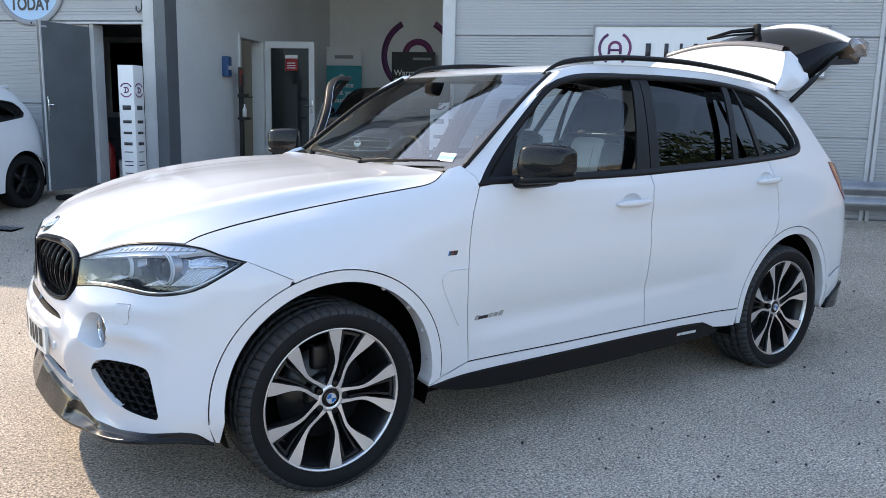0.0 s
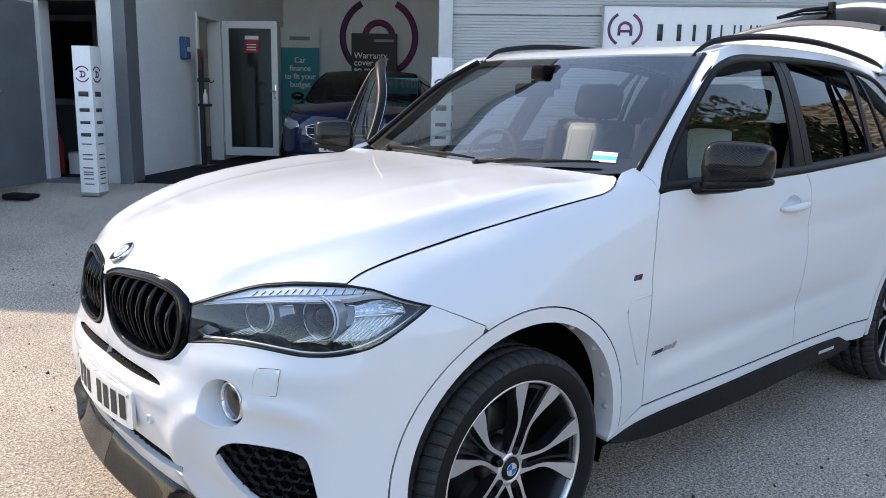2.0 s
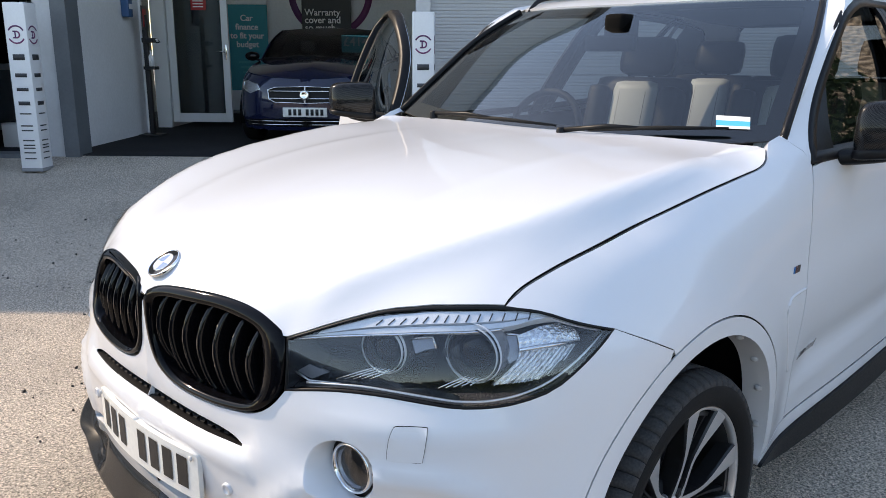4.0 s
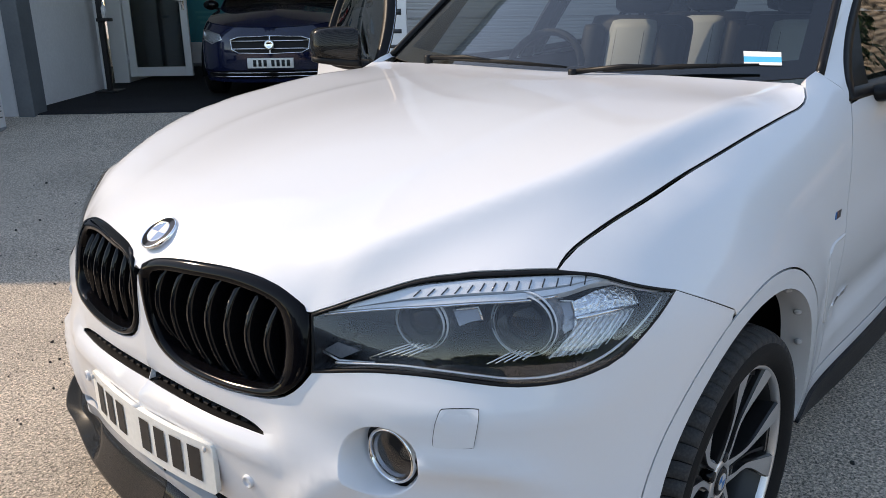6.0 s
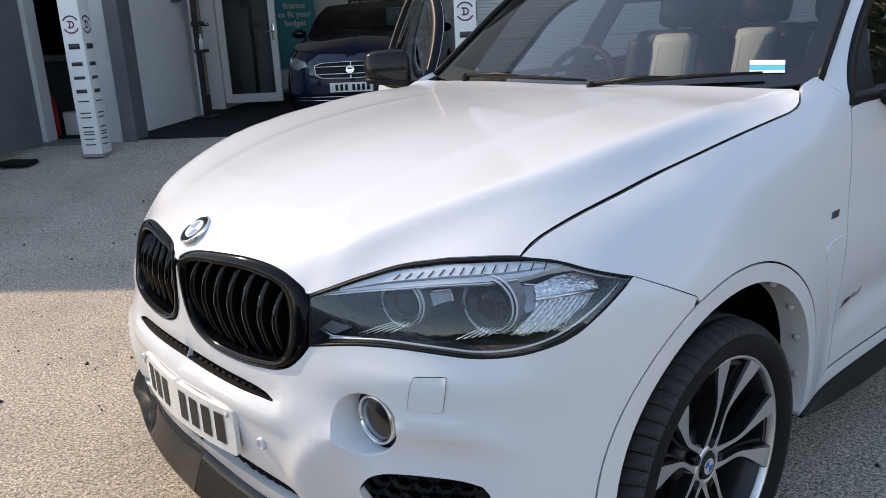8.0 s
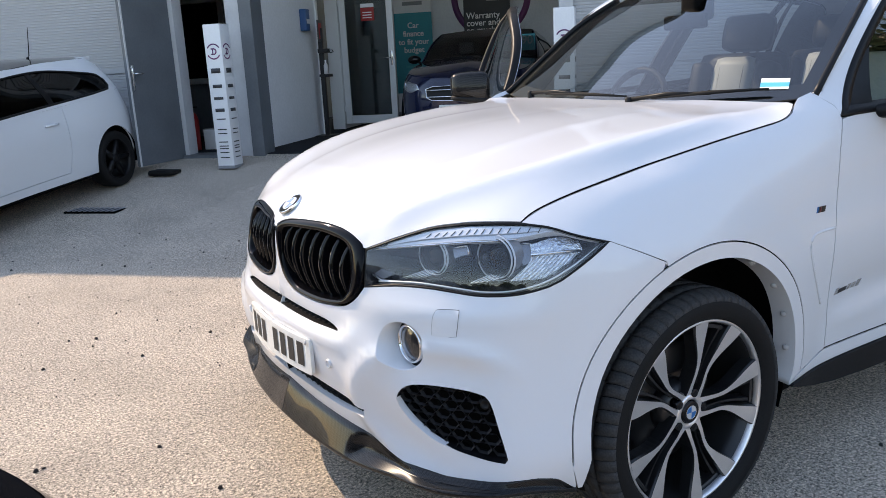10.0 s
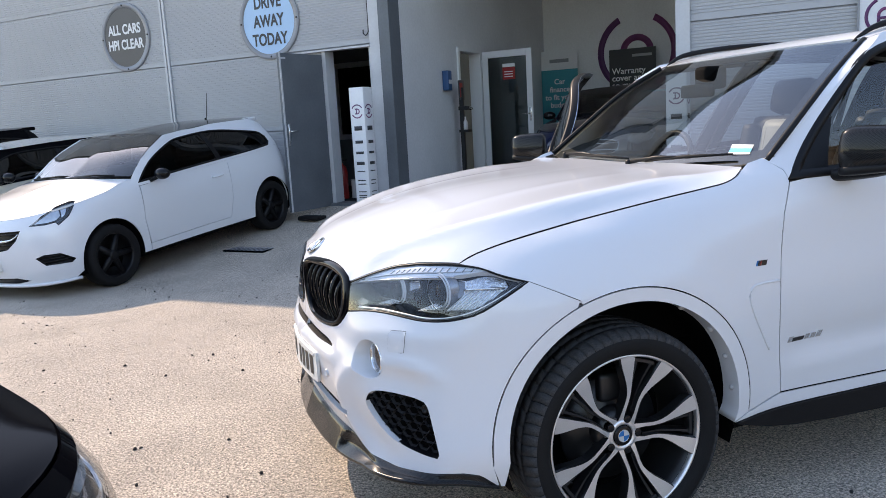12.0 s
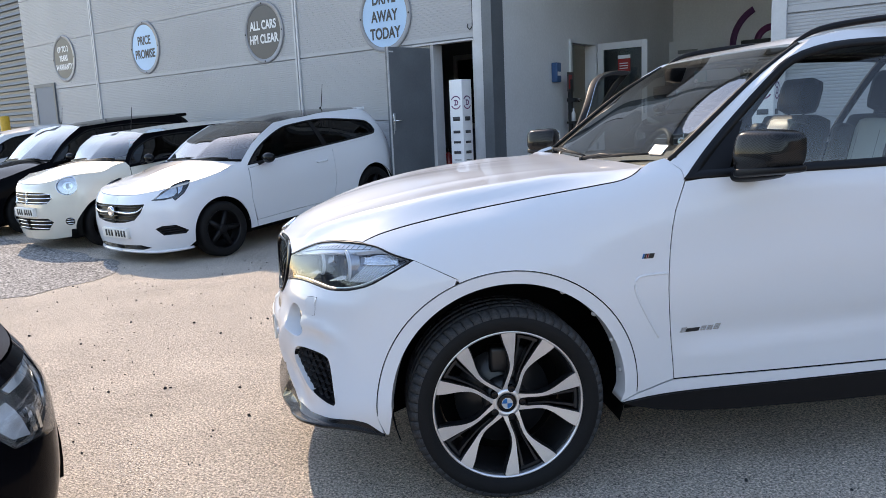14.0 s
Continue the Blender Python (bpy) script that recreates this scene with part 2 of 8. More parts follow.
def sheet(outline, place, step=0.03, depth=0.02, holes=()):
    """A panel: a flat outline with holes, filled with a fine net, laid onto a surface by place(a, b), with its rims turned inward."""
    loops = [[tuple(p[:2]) for p in outline]] + [[tuple(p[:2]) for p in h] for h in holes]
    pts, edges = [], []
    for loop in loops:
        clean = [p for k, p in enumerate(loop) if math.dist(p, loop[k - 1]) > 1e-5]
        dense = []
        for p, q in zip(clean, clean[1:] + clean[:1]):
            parts = max(1, round(math.dist(p, q) / step))
            dense += [(p[0] + (q[0] - p[0]) * k / parts, p[1] + (q[1] - p[1]) * k / parts) for k in range(parts)]
        first = len(pts)
        pts += dense
        edges += [(first + k, first + (k + 1) % len(dense)) for k in range(len(dense))]
    rim = np.array(pts)
    lo, hi = rim.min(axis=0), rim.max(axis=0)
    for a in np.arange(math.floor(lo[0] / step) * step, hi[0], step):
        for b in np.arange(math.floor(lo[1] / step) * step, hi[1], step):
            if np.min((rim[:, 0] - a) ** 2 + (rim[:, 1] - b) ** 2) > (0.55 * step) ** 2:
                if inside((a, b), loops[0]) and not any(inside((a, b), h) for h in loops[1:]):
                    pts.append((float(a), float(b)))
    co, _, faces, *_ = geometry.delaunay_2d_cdt([Vector(p) for p in pts], edges, [], 0, 1e-6)
    bm = bmesh.new()
    vs = [bm.verts.new((v.x, v.y, 0)) for v in co]
    for f in faces:
        m = ((co[f[0]].x + co[f[1]].x + co[f[2]].x) / 3, (co[f[0]].y + co[f[1]].y + co[f[2]].y) / 3)
        a, b, c = (co[k] for k in f[:3])
        long = max((a - b).length, (b - c).length, (c - a).length)
        if abs((b - a).cross(c - a)) < 0.0004 * long:  # slivers along straight edges would spoil the shading
            continue
        if inside(m, loops[0]) and not any(inside(m, h) for h in loops[1:]):
            bm.faces.new([vs[k] for k in f])
    bmesh.ops.delete(bm, geom=[v for v in bm.verts if not v.link_faces], context="VERTS")
    bm.normal_update()
    for f in bm.faces:
        if f.normal.z < 0:
            f.normal_flip()
    for v in bm.verts:
        v.co = place(v.co.x, v.co.y)
    bm.normal_update()
    if depth:
        rims = [e for e in bm.edges if len(e.link_faces) == 1]
        pushed = {}
        for e in rims:
            for v in e.verts:
                if v not in pushed:
                    pushed[v] = (v.co.copy(), v.co - v.normal * depth)
        made = {}
        for e in rims:
            lp = e.link_loops[0]
            a, b = lp.vert, lp.link_loop_next.vert
            for v in (a, b):
                if v not in made:
                    made[v] = (bm.verts.new(pushed[v][0]), bm.verts.new(pushed[v][1]))
            bm.faces.new((made[b][0], made[a][0], made[a][1], made[b][1]))
    return bm


def ring(outline, steps, place, closed=True):
    """A moulding that follows an outline: steps are (how far inside it, how far out of the surface)."""
    bm = bmesh.new()
    rows = []
    for by, out in steps:
        line = shrink(outline, by) if by else outline
        rows.append([bm.verts.new(place(a, b, out)) for a, b in line])
    n = len(outline)
    for p, q in zip(rows, rows[1:]):
        for k in range(n if closed else n - 1):
            bm.faces.new((p[k], p[(k + 1) % n], q[(k + 1) % n], q[k]))
    bmesh.ops.recalc_face_normals(bm, faces=bm.faces)
    return bm


def shrink(outline, by):
    """Moves a closed outline inward."""
    n = len(outline)
    area = sum(outline[i][0] * outline[(i + 1) % n][1] - outline[(i + 1) % n][0] * outline[i][1] for i in range(n))
    turn = 1 if area > 0 else -1
    res = []
    for i in range(n):
        b = Vector(outline[i][:2])
        d1, d2 = b - Vector(outline[i - 1][:2]), Vector(outline[(i + 1) % n][:2]) - b
        if d1.length < 1e-9 or d2.length < 1e-9:
            res.append((b.x, b.y))
            continue
        m = Vector((-d1.y, d1.x)).normalized() * turn + Vector((-d2.y, d2.x)).normalized() * turn
        m = m / max(m.length_squared / 2, 0.35)
        res.append((b.x + m.x * by, b.y + m.y * by))
    return res


def mirrored(ob, name=None):
    """The same panel on the other side of the car."""
    me = ob.data.copy()
    me.transform(Matrix.Diagonal((1, -1, 1, 1)))
    me.flip_normals()
    twin = new(name or ob.name.split(".")[0], me)
    twin.parent = ob.parent
    twin.matrix_basis = ob.matrix_basis
    for key in ("label", "kind"):
        if key in ob:
            twin[key] = ob[key]
    return twin


def words(text, size, mat, m, parent=None, name="lettering", depth=0.002, wide=1.0, bold=0.0, label="", align="CENTER"):
    """Raised letters in the built-in font, standing in the local xy plane of m."""
    c = bpy.data.curves.new(name, "FONT")
    c.body, c.size, c.extrude, c.offset = text, size, depth, bold
    c.align_x, c.align_y = align, "CENTER"
    ob = bpy.data.objects.new(name, c)
    scene.collection.objects.link(ob)
    me = bpy.data.meshes.new_from_object(ob.evaluated_get(bpy.context.evaluated_depsgraph_get()))
    bpy.data.objects.remove(ob)
    me.name = name
    me.transform(m @ Matrix.Diagonal((wide, 1, 1, 1)))
    me.materials.clear()
    me.materials.append(mat)
    done = new(name, me)
    done.parent = parent
    return tagged(done, label)

# ---- the yard and the building: s runs into the building, e along its front ----
FRONT = 5.92  # the building's face, in s
TURN = radians(44.0)
into, along = Vector((math.cos(TURN), math.sin(TURN), 0)), Vector((-math.sin(TURN), math.cos(TURN), 0))
SITE = Matrix.Rotation(TURN, 4, "Z")  # local x is s, local y is e


def site(s, e, z=0.0):
    return into * s + along * e + Vector((0, 0, z))


def rise(s):
    """How the yard climbs towards the building."""
    return 0.0265 * min(max(s - 2.0, 0.0), FRONT - 2.0) ** 2


FLOOR_Z = rise(FRONT)


def yard():
    bm = bmesh.new()
    ss = [-900, -60, -14, -6, -2, 0, 1, 2] + [2 + 0.28 * k for k in range(1, 15)] + [40, 900]
    es = [-900, -60, -20, -8, -3, 1, 6, 12, 20, 60, 900]
    grid = [[bm.verts.new(site(s, e, rise(s))) for e in es] for s in ss]
    for a, b in zip(grid, grid[1:]):
        for k in range(len(es) - 1):
            bm.faces.new((a[k], b[k], b[k + 1], a[k + 1]))
    return tagged(part("ground", bm, ASPHALT, None, "pale weathered asphalt yard rising gently to the building"), category="ground", kind="structure")


yard()
# loose gravel at the far side of the yard
edge = [(-0.35, 5.3), (0.2, 5.15), (0.9, 5.3), (1.35, 5.7), (1.55, 6.6), (1.6, 8.0), (1.6, 16.0), (-6.0, 16.0), (-6.0, 7.5), (-2.2, 6.3)]
edge = [(s + 0.16 * noise.noise((s * 1.7, e * 1.7, 3)) + 0.07 * noise.noise((s * 6, e * 6, 8)), e + 0.16 * noise.noise((s * 1.7, e * 1.7, 11)) + 0.07 * noise.noise((s * 6, e * 6, 17))) for s, e in [(p.x, p.y) for p in curve_points([(a, b, 0) for a, b in edge], 160, closed=True)]]
bm = sheet(edge, lambda s, e: site(s, e, 0.004 + 0.003 * noise.noise((s * 3, e * 3, 0))), 0.35, 0.0)
tagged(part("gravel", bm, GRAVEL, None, "loose grey gravel spread over the asphalt"), category="gravel", kind="stuff")


def wall_block(name, lo, hi, mat, label, category="wall"):
    bm = boxes((lo, hi))
    bm.transform(SITE)
    return tagged(part(name, bm, mat, None, label, flat=True), category=category, kind="structure")


def ribbed(name, e0, e1, z0, z1, joints, label, pitch=0.034, deep=0.007, top=None):
    """A wall of horizontally ribbed steel sheet with open joints between its panels."""
    bm = bmesh.new()
    prof = []
    z = z0
    while z < z1:
        near = min(abs(z - j) for j in joints) if joints else 1
        if near < 0.006:
            prof += [(0.0, z - 0.006), (0.02, z - 0.005), (0.02, z + 0.005), (0.0, z + 0.006)]
            z += pitch * 0.5
        else:
            prof += [(0.0, z), (0.0, z + pitch * 0.52), (deep, z + pitch * 0.60), (deep, z + pitch * 0.92)]
        nxt = [j for j in joints if z < j <= z + pitch]
        z = nxt[0] if nxt else z + pitch
    prof = sorted(set(prof), key=lambda p: p[1])
    prof.append((0.0, top or TOP))
    rows = [[bm.verts.new(site(FRONT + d, e, z)) for e in (e0, e1)] for d, z in prof]
    for a, b in zip(rows, rows[1:]):
        bm.faces.new((a[0], b[0], b[1], a[1]))
    back = [bm.verts.new(site(FRONT + 0.2, e, z)) for e, z in ((e0, prof[0][1]), (e1, prof[0][1]), (e1, prof[-1][1]), (e0, prof[-1][1]))]
    bm.faces.new(back)
    for e, k, flip in ((e0, 0, 0), (e1, 1, 1)):
        bm.faces.new([r[k] for r in rows] + ([back[3], back[0]] if k == 0 else [back[2], back[1]]))
    bmesh.ops.recalc_face_normals(bm, faces=bm.faces)
    return tagged(part(name, bm, CLADDING, None, label, flat=True), category="wall", kind="structure")


TOP = 7.0  # height of the eaves
ribbed("wall_right", -6.5, 0.20, 0.1, 5.0, (1.30, 2.37, 3.44, 4.51), "pale grey horizontally ribbed steel cladding", top=TOP)
ribbed("wall_left", 5.02, 17.75, 0.1, 6.5, (1.46, 2.53, 3.58, 4.65), "pale grey horizontally ribbed steel cladding")
ribbed("wall_over_door", 4.21, 5.02, 2.50, 5.4, (2.53, 3.58, 4.65), "pale grey ribbed steel cladding over the side door", top=TOP)
wall_block("wall_over_bay", (FRONT, 0.20, 4.7), (FRONT + 0.2, 4.21, TOP), CLADDING, "pale grey steel cladding over the open bay")
wall_block("wall_bay_side", (FRONT + 0.2, 4.12, 0.2), (8.37, 4.28, 5.2), WALL_PAINT, "plain pale painted wall inside the bay")
wall_block("wall_bay_side_far", (9.25, 4.12, 0.2), (12.6, 4.28, 5.2), WALL_PAINT, "plain pale painted wall inside the bay")
wall_block("wall_over_glass_door", (8.37, 4.12, 2.60), (9.25, 4.28, 5.2), WALL_PAINT, "plain pale wall over the inner door")
wall_block("wall_bay_back", (12.6, -3.0, 0.2), (12.8, 4.28, 5.2), WALL_PAINT, "plain pale painted back wall of the bay")
wall_block("wall_bay_right", (FRONT + 0.2, -3.2, 0.2), (12.8, -3.0, 5.2), WALL_PAINT, "plain pale painted wall inside the bay")
wall_block("ceiling", (FRONT + 0.2, -3.2, 5.2), (12.8, 8.0, 5.3), WALL_PAINT, "plain pale ceiling of the bay", "ceiling")
wall_block("floor", (FRONT, -3.0, FLOOR_Z - 0.2), (12.6, 7.8, FLOOR_Z + 0.012), CARPET, "dark floor covering inside the bay", "floor")
wall_block("roof", (FRONT, -6.5, TOP), (30, 17.75, TOP + 0.2), CLADDING, "flat metal roof of the building", "roof")
wall_block("gutter", (FRONT - 0.14, -6.5, TOP - 0.02), (FRONT - 0.004, 17.75, TOP + 0.14), STEEL_GREY, "dark steel gutter along the eaves", "gutter")
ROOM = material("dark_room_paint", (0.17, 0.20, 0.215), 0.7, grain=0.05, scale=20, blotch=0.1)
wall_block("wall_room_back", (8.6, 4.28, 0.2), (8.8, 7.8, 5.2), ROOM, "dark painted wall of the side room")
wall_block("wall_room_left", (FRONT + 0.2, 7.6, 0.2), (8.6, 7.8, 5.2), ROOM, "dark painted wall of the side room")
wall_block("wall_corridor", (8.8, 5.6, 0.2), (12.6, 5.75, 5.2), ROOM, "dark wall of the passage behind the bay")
wall_block("wall_end", (FRONT + 0.2, 17.55, 0.1), (30, 17.75, TOP), CLADDING, "grey steel end wall of the building")
# the steel column and the pale flashing at the bay
wall_block("column", (FRONT - 0.06, 3.88, 0.25), (FRONT + 0.22, 4.04, TOP - 0.03), STEEL_GREY, "dark grey steel column at the open bay", "column")
FLASH = material("pale_flashing", (0.50, 0.51, 0.53), 0.4, grain=0.03, scale=40, blotch=0.08, blotch_scale=3)
wall_block("trim", (FRONT - 0.035, 4.045, 0.28), (FRONT + 0.20, 4.205, TOP - 0.03), FLASH, "pale grey steel flashing beside the door", "trim")
wall_block("trim_bay", (FRONT - 0.03, 0.15, 0.28), (FRONT + 0.25, 0.30, 4.7), FLASH, "pale steel corner flashing of the bay", "trim")
wall_block("wall_end_right", (FRONT + 0.2, -6.5, 0.1), (30, -6.3, TOP), CLADDING, "grey steel end wall of the building")
for e in (-4.50, 7.84, 14.42):
    wall_block("trim_seam", (FRONT - 0.022, e - 0.05, 0.15), (FRONT - 0.002, e - 0.012, 5.6), FLASH, "pale vertical steel seam cover", "trim")
    wall_block("trim_seam", (FRONT - 0.022, e + 0.012, 0.15), (FRONT - 0.002, e + 0.05, 5.6), FLASH, "pale vertical steel seam cover", "trim")
wall_block("trim_base", (FRONT - 0.015, -6.5, 0.12), (FRONT - 0.003, 0.14, 0.42), STEEL_GREY, "dark plinth strip at the wall's foot", "trim")
wall_block("trim_drip", (FRONT - 0.05, 4.20, 2.488), (FRONT - 0.002, 5.30, 2.51), FLASH, "pale drip edge over the side door", "trim")


# ---- the white car's skin: a belt round the body, unrolled to (u, z) ----
def cubic(xs, ys):
    """A natural cubic spline through the given knots."""
    xs, ys = np.array(xs, float), np.array(ys, float)
    n, h = len(xs), np.diff(xs)
    a, b = np.zeros((n, n)), np.zeros(n)
    a[0, 0] = a[-1, -1] = 1
    for i in range(1, n - 1):
        a[i, i - 1], a[i, i], a[i, i + 1] = h[i - 1], 2 * (h[i - 1] + h[i]), h[i]
        b[i] = 6 * ((ys[i + 1] - ys[i]) / h[i] - (ys[i] - ys[i - 1]) / h[i - 1])
    m = np.linalg.solve(a, b)

    def value(x):
        i = min(max(int(np.searchsorted(xs, x)) - 1, 0), n - 2)
        p, q = xs[i + 1] - x, x - xs[i]
        if q < 0 or p < 0:
            x0, y0, k = (xs[0], ys[0], (ys[1] - ys[0]) / h[0] - h[0] * m[1] / 6) if q < 0 else (xs[-1], ys[-1], (ys[-1] - ys[-2]) / h[-1] + h[-1] * m[-2] / 6)
            return y0 + k * (x - x0)
        return (m[i] * p ** 3 + m[i + 1] * q ** 3) / (6 * h[i]) + (ys[i] / h[i] - m[i] * h[i] / 6) * p + (ys[i + 1] / h[i] - m[i + 1] * h[i] / 6) * q
    return value


def gentle(pairs):
    """A monotone cubic through (x, y) pairs, straight beyond the ends."""
    xs, ys = np.array([p[0] for p in pairs], float), np.array([p[1] for p in pairs], float)
    h, d = np.diff(xs), np.diff(ys) / np.diff(xs)
    m = np.concatenate([[d[0]], [0 if d[i] * d[i + 1] <= 0 else 2 * d[i] * d[i + 1] / (d[i] + d[i + 1]) for i in range(len(d) - 1)], [d[-1]]])

    def value(x):
        if x <= xs[0]:
            return ys[0] + m[0] * (x - xs[0])
        if x >= xs[-1]:
            return ys[-1] + m[-1] * (x - xs[-1])
        i = int(np.searchsorted(xs, x)) - 1
        s = (x - xs[i]) / h[i]
        return ys[i] * (1 + 2 * s) * (1 - s) ** 2 + m[i] * h[i] * s * (1 - s) ** 2 + ys[i + 1] * s * s * (3 - 2 * s) + m[i + 1] * h[i] * s * s * (s - 1)
    return value


class Belt:
    """A car's skin round the body: outline is its plan (x, half width) from the front's middle to the tail's middle; insets holds, for
    places u along the outline, how far the skin lies inside it at each height."""

    def __init__(self, outline, insets, axle=0.0):
        ps = np.array(outline, float)
        run = np.concatenate([[0], np.cumsum(np.hypot(*np.diff(ps, axis=0).T))])
        k = next(i for i in range(len(ps)) if ps[i, 0] > axle)
        run -= run[k - 1] + (run[k] - run[k - 1]) * (axle - ps[k - 1, 0]) / (ps[k, 0] - ps[k - 1, 0]) - axle
        self.start, self.end = run[0], run[-1]
        self.px, self.py = cubic(run, ps[:, 0]), cubic(run, ps[:, 1])
        self.us = sorted(insets)
        self.columns = [gentle(insets[u]) for u in self.us]
        self.bumps = []
        self.kept = {}

    def inset(self, u, z):
        key = round(z, 4)
        if key not in self.kept:
            self.kept[key] = cubic(self.us, [c(z) for c in self.columns])
        u = min(max(u, self.us[0]), self.us[-1])
        return self.kept[key](u)

    def plan(self, u):
        e = 0.004
        x, y = self.px(u), self.py(u)
        tx, ty = self.px(u + e) - self.px(u - e), self.py(u + e) - self.py(u - e)
        n = math.hypot(tx, ty)
        return x, y, -ty / n, tx / n

    def at(self, u, z, out=0.0):
        """The place on the near (left) side, y negative."""
        x, y, nx, ny = self.plan(u)
        d = self.inset(u, z) - out
        for bump in self.bumps:
            d -= bump(u, z, x)
        return Vector((x - nx * d, -max(y - ny * d, 0.0), z))

    def normal(self, u, z):
        e = 0.004
        a, b = self.at(u + e, z) - self.at(u - e, z), self.at(u, z + e) - self.at(u, z - e)
        return a.cross(b).normalized()


def smooth(a, b, x):
    s = min(max((x - a) / (b - a), 0), 1)
    return s * s * (3 - 2 * s)


SUV = Belt(
    [(-0.910, 0), (-0.902, 0.2), (-0.877, 0.42), (-0.812, 0.63), (-0.68, 0.82), (-0.48, 0.918), (-0.2, 0.955), (0.2, 0.96), (0.7, 0.955),
     (1.4, 0.955), (2.1, 0.958), (2.7, 0.965), (3.1, 0.958), (3.45, 0.932), (3.68, 0.885), (3.84, 0.77), (3.92, 0.55), (3.945, 0.28), (3.95, 0)],
    {-1.58: [(0.22, 0.10), (0.33, 0.06), (0.45, 0.03), (0.56, 0.008), (0.62, 0.003), (0.655, 0.008), (0.69, 0.023), (0.73, 0.0315), (0.80, 0.034), (0.88, 0.0335), (0.92, 0.035), (0.96, 0.058), (1.0, 0.10), (1.03, 0.16)],
     -1.16: [(0.22, 0.08), (0.40, 0.045), (0.56, 0.015), (0.64, 0.013), (0.67, 0.018), (0.70, 0.030), (0.74, 0.041), (0.772, 0.045), (0.80, 0.050), (0.86, 0.059), (0.92, 0.077), (0.97, 0.112), (1.03, 0.18)],
     -0.936: [(0.22, 0.06), (0.40, 0.03), (0.55, 0.004), (0.62, 0.018), (0.70, 0.041), (0.74, 0.045), (0.768, 0.048), (0.79, 0.056), (0.83, 0.071), (0.88, 0.086), (0.95, 0.122), (1.0, 0.175), (1.04, 0.245)],
     -0.707: [(0.22, 0.03), (0.38, -0.02), (0.5, -0.004), (0.58, 0.008), (0.66, 0.024), (0.74, 0.034), (0.770, 0.037), (0.79, 0.044), (0.825, 0.057), (0.86, 0.063), (0.90, 0.075), (0.96, 0.110), (1.0, 0.160), (1.04, 0.235)],
     -0.483: [(0.22, 0.01), (0.38, -0.03), (0.5, -0.012), (0.66, 0.004), (0.76, 0.008), (0.79, 0.010), (0.86, 0.020), (0.93, 0.047), (0.98, 0.097), (1.03, 0.168), (1.07, 0.248)],
     -0.2: [(0.3, -0.02), (0.5, -0.012), (0.7, -0.005), (0.864, -0.005), (0.93, 0.015), (1.0, 0.06), (1.05, 0.11), (1.1, 0.20)],
     0.2: [(0.3, 0), (0.7, -0.003), (0.87, 0), (0.95, 0.015), (1.03, 0.045), (1.1, 0.095), (1.15, 0.16), (1.18, 0.22)],
     0.58: [(0.34, 0.038), (0.45, 0.032), (0.6, 0.02), (0.8, 0.004), (0.905, 0.012), (1.0, 0.02), (1.1, 0.045), (1.18, 0.09), (1.22, 0.14), (1.3, 0.24)],
     1.0: [(0.34, 0.036), (0.41, 0.035), (0.55, 0.028), (0.7, 0.012), (0.85, 0.002), (0.97, 0.012), (1.06, 0.02), (1.13, 0.03), (1.2, 0.055), (1.35, 0.115), (1.5, 0.185), (1.62, 0.25), (1.7, 0.32)],
     1.8: [(0.34, 0.034), (0.41, 0.034), (0.55, 0.026), (0.7, 0.012), (0.85, 0.002), (0.97, 0.010), (1.06, 0.018), (1.14, 0.03), (1.2, 0.052), (1.35, 0.115), (1.5, 0.185), (1.62, 0.25), (1.7, 0.32)],
     2.6: [(0.34, 0.02), (0.5, 0.012), (0.7, 0), (0.87, -0.004), (0.97, 0.006), (1.06, 0.02), (1.16, 0.045), (1.25, 0.08), (1.35, 0.125), (1.5, 0.20), (1.62, 0.275), (1.7, 0.35)],
     3.2: [(0.34, 0), (0.5, 0), (0.7, 0), (0.9, 0), (1.0, 0.015), (1.1, 0.05), (1.2, 0.10), (1.376, 0.185), (1.5, 0.25), (1.62, 0.335), (1.7, 0.42)],
     3.7: [(0.3, 0.02), (0.5, 0), (0.7, 0), (0.9, 0.01), (1.05, 0.04), (1.2, 0.10), (1.376, 0.21), (1.5, 0.30), (1.62, 0.40), (1.7, 0.50)],
     4.7: [(0.3, 0.04), (0.5, 0), (0.7, 0), (0.85, 0.03), (1.0, 0.10), (1.2, 0.17), (1.376, 0.26), (1.5, 0.33), (1.62, 0.42), (1.7, 0.5)]})

# ---- the white SUV ----
MID = SUV.start + 0.0018  # the car's middle line, as a place on the belt
def arc(cx, cz, r, a0, a1, count):
    rx, rz = r if isinstance(r, tuple) else (r, r)
    return [(cx + rx * math.cos(radians(a0 + (a1 - a0) * k / (count - 1))), cz + rz * math.sin(radians(a0 + (a1 - a0) * k / (count - 1)))) for k in range(count)]


def bow(points, count):
    return [(p.x, p.y) for p in curve_points([(a, b, 0) for a, b in points], count)]


def arch_swell(u, z, x):
    """The wheel arches stand a little proud."""
    out = 0.0
    for cx in (0.02, 2.96):
        r = math.hypot(u - cx, z - 0.4)
        out += 0.012 * smooth(0.62, 0.47, r) * smooth(0.25, 0.45, z)
    return out


